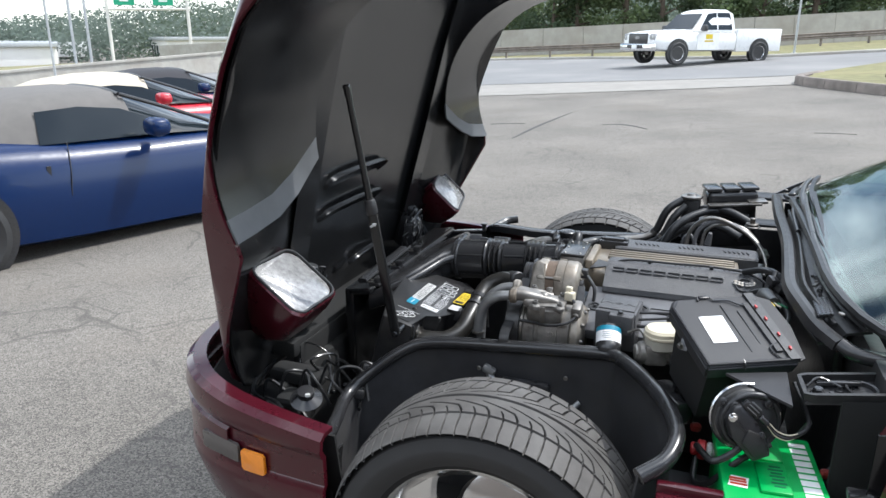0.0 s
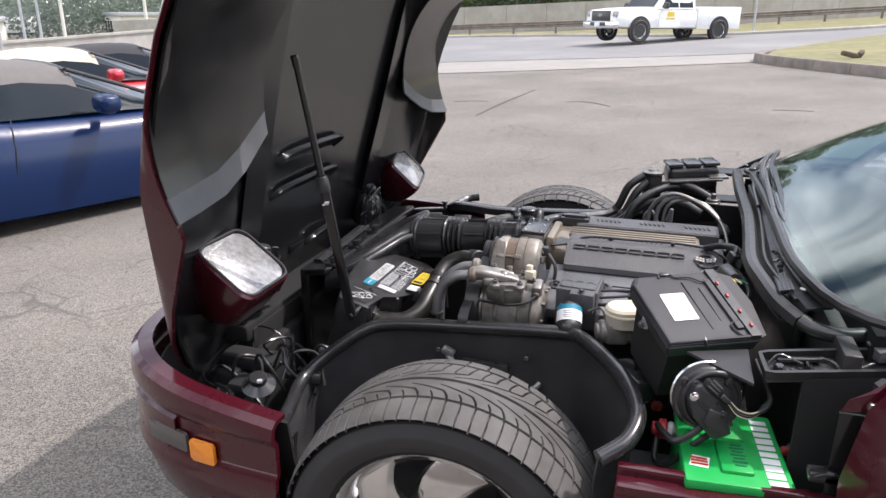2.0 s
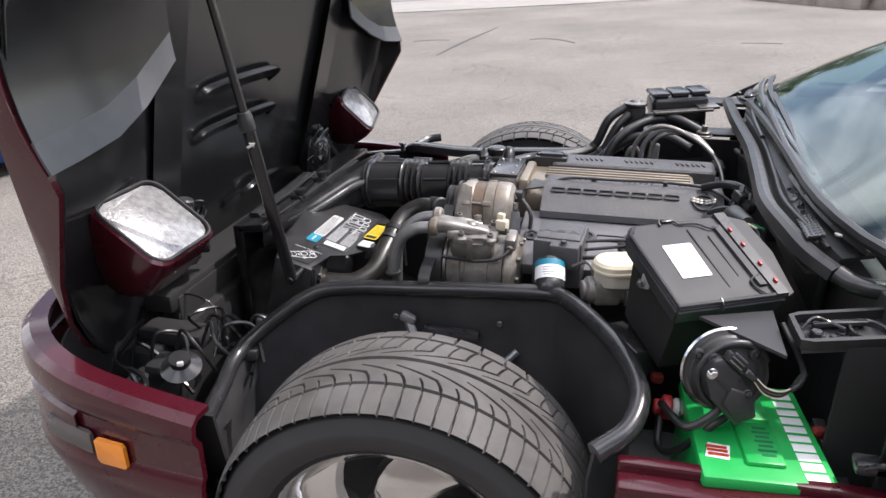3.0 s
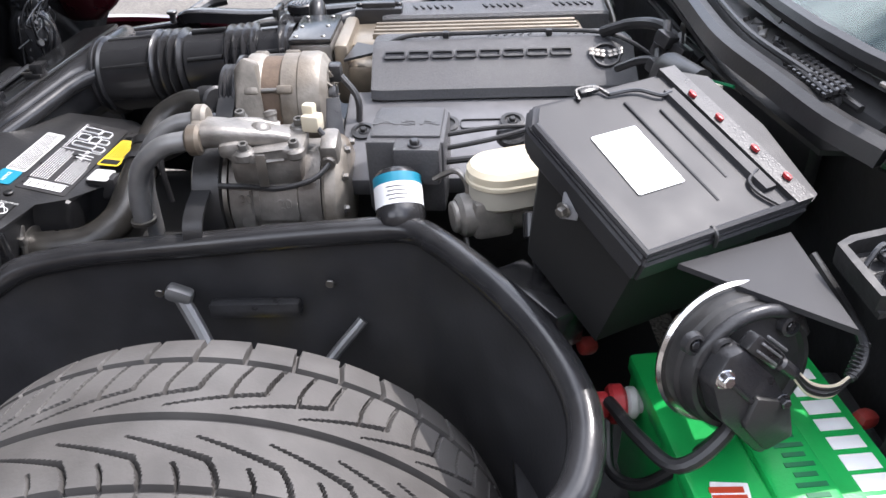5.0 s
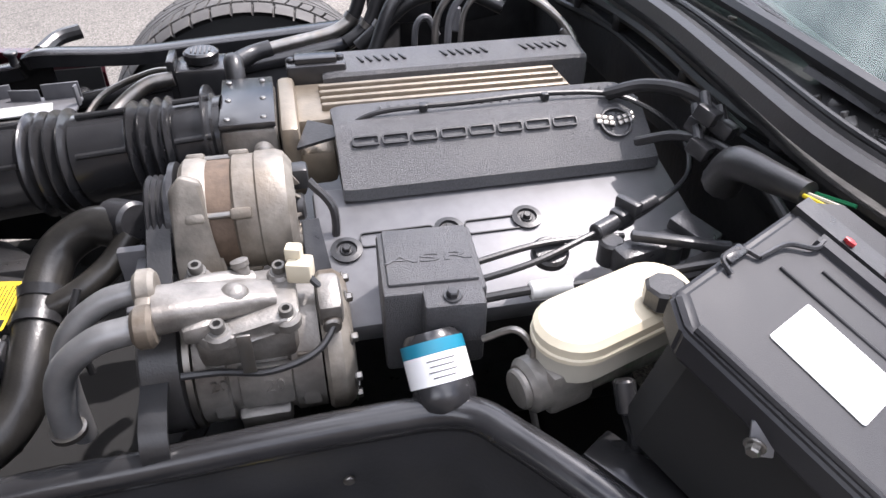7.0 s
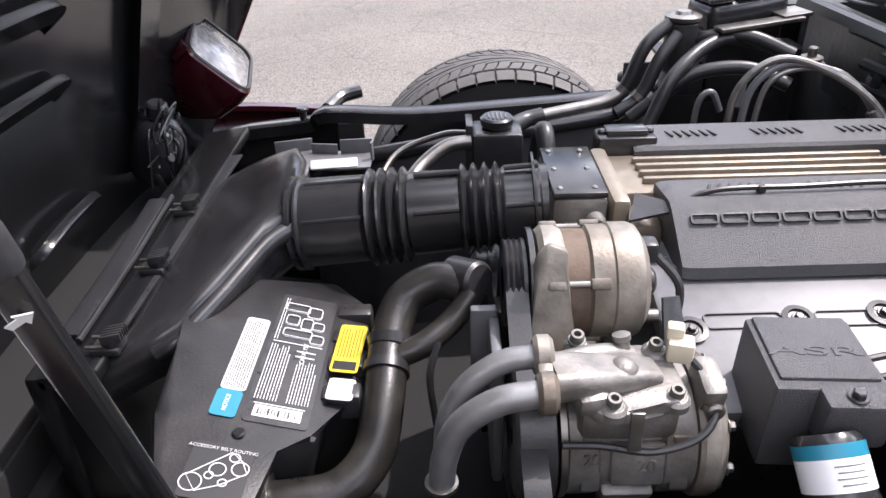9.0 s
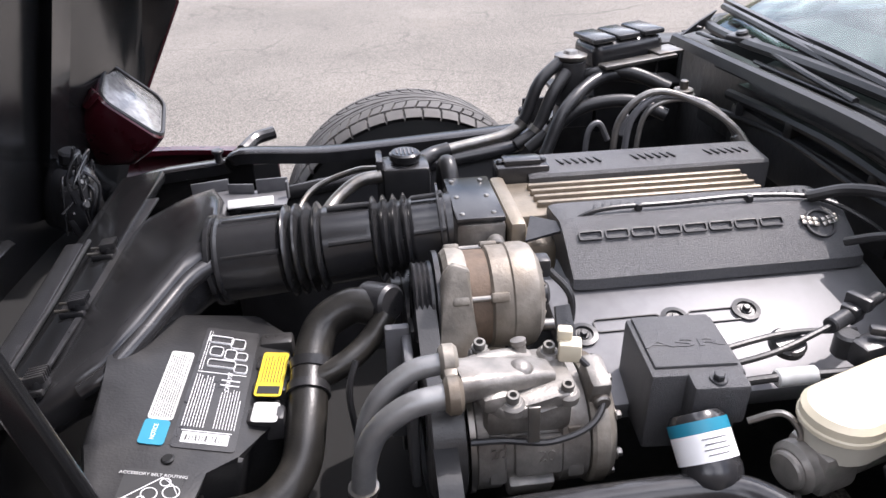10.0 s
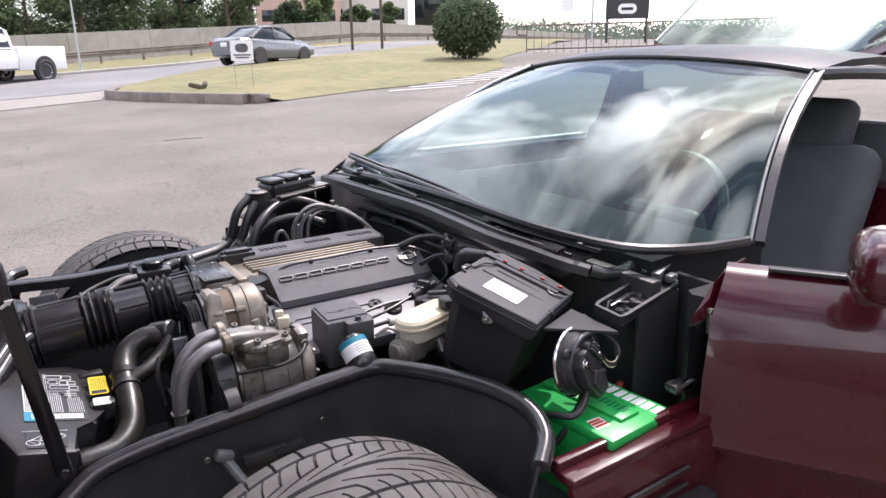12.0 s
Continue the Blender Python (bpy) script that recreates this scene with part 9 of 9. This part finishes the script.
# far fender rail and its details
rail2 = thing("fender_edge", (-0.3, 0.6, 0.45), "black fender edge channel on the passenger side", "fender edge")
part("channel", sweep(smooth_line([(-0.74, 0.66, 0.52), (-0.60, 0.64, 0.575), (-0.42, 0.60, 0.61), (-0.38, 0.56, 0.645), (-0.2, 0.55, 0.640), (0.0, 0.55, 0.650), (0.25, 0.55, 0.665)], 5), [(-0.02, -0.014), (0.02, -0.014), (0.02, 0.010), (0.012, 0.014), (-0.012, 0.014), (-0.02, 0.010)]), SATIN, rail2)
part("turned_end", tube([(-0.385, 0.60, 0.64), (-0.36, 0.65, 0.65), (-0.32, 0.67, 0.655)], 0.015, 10), SATIN, rail2)
part("rubber_stop", join(can(0.008, 0.03, (-0.44, 0.60, 0.61), (0, 0, 1), 0.002), can(0.013, 0.008, (-0.44, 0.60, 0.638), (0, 0, 1), 0.002)), BLACK, rail2)
part("side_bracket", prism([(-0.47, 0.33), (-0.40, 0.315), (-0.33, 0.30), (-0.27, 0.305), (-0.268, 0.37), (-0.31, 0.385), (-0.35, 0.378), (-0.40, 0.40), (-0.45, 0.385)], 0.005, (0, 0, 0.630), bevel=0.001), VALVE, rail2, "grey moulded bracket")
for x, y, w, h, a in ((-0.30, 0.372, 0.06, 0.030, 4), (-0.36, 0.372, 0.05, 0.022, -8), (-0.42, 0.385, 0.07, 0.026, 14), (-0.268, 0.34, 0.012, 0.036, 80)):
    part("bracket_flange", block((w, 0.004, h), (x, y, 0.640 + h / 2 - 0.008), 0.001, (0, 0, a)), VALVE, rail2)
part("apron", shell(loft([[(x, y, z), (x, y + 0.004, z - 0.10), (x, y, 0.20)] for x, y, z in ((-0.86, 0.50, 0.50), (-0.74, 0.655, 0.515), (-0.60, 0.635, 0.570), (-0.42, 0.595, 0.605), (-0.36, 0.56, 0.63))], closed=False), 0.005), LINER, rail2, "black inner apron")
part("paper_tag", block((0.08, 0.022, 0.003), (-0.325, 0.255, 0.665), 0.0005, (20, 0, 6)), LABEL_DIRTY, rail2)

# small things low beside the bumper: relays, wiring, hoses
low_w = thing("relay_cluster", (-0.50, -0.50, 0.40), "dark relays and loose wiring behind the bumper", "relays")
for k, (x, y, z) in enumerate(((-0.435, -0.46, 0.50), (-0.40, -0.47, 0.50), (-0.43, -0.54, 0.47))):
    part("relay", block((0.035, 0.035, 0.03), (x, y, z), 0.008, (0, 8, 20)), VALVE if k < 2 else BLACK, low_w)
for k in range(5):
    rr = random.Random(40 + k)
    a = Vector((-0.62 + 0.04 * k, -0.62 + 0.03 * k, 0.47))
    part("wire", tube([a, a + Vector((0.03, rr.uniform(-0.03, 0.03), 0.07)), a + Vector((0.07, rr.uniform(-0.04, 0.04), 0.05)), a + Vector((0.10, rr.uniform(-0.02, 0.05), -0.02))], 0.004, 8), RUBBER, low_w)
part("horn", join(lathe([(0, 0), (0.03, 0.0), (0.04, 0.012), (0.02, 0.025), (0.02, 0.04), (0, 0.04)], (-0.50, -0.68, 0.50), (0.2, -0.3, 1), 24)), SATIN, low_w)
part("white_plug", block((0.012, 0.009, 0.008), (-0.47, -0.72, 0.545), 0.002, (0, 0, 30)), LABEL_DIRTY, low_w)

part("bump_stop", lathe([(0, 0), (0.022, 0), (0.026, 0.012), (0.02, 0.03), (0, 0.032)], (0.0, -0.505, 0.430), (0, 0, 1), 20), YELLOW, car, "yellow rubber bump stop")
for k in range(9):
    rr = random.Random(200 + k)
    a = Vector((rr.uniform(-0.68, -0.44), rr.uniform(-0.74, -0.40), rr.uniform(0.44, 0.50)))
    pts = [a, a + Vector((rr.uniform(-0.02, 0.05), rr.uniform(-0.05, 0.05), rr.uniform(0.02, 0.07))), a + Vector((rr.uniform(0.0, 0.10), rr.uniform(-0.08, 0.08), rr.uniform(-0.01, 0.05))), a + Vector((rr.uniform(0.03, 0.14), rr.uniform(-0.1, 0.1), rr.uniform(-0.06, 0.02)))]
    part("wire", tube(pts, rr.choice((0.0025, 0.0035, 0.005)), 6), LINER, low_w)
    if k % 3 == 0:
        part("connector", block((0.022, 0.014, 0.012), pts[-1], 0.003, (rr.uniform(-30, 30), rr.uniform(-30, 30), rr.uniform(0, 180))), SATIN, low_w)
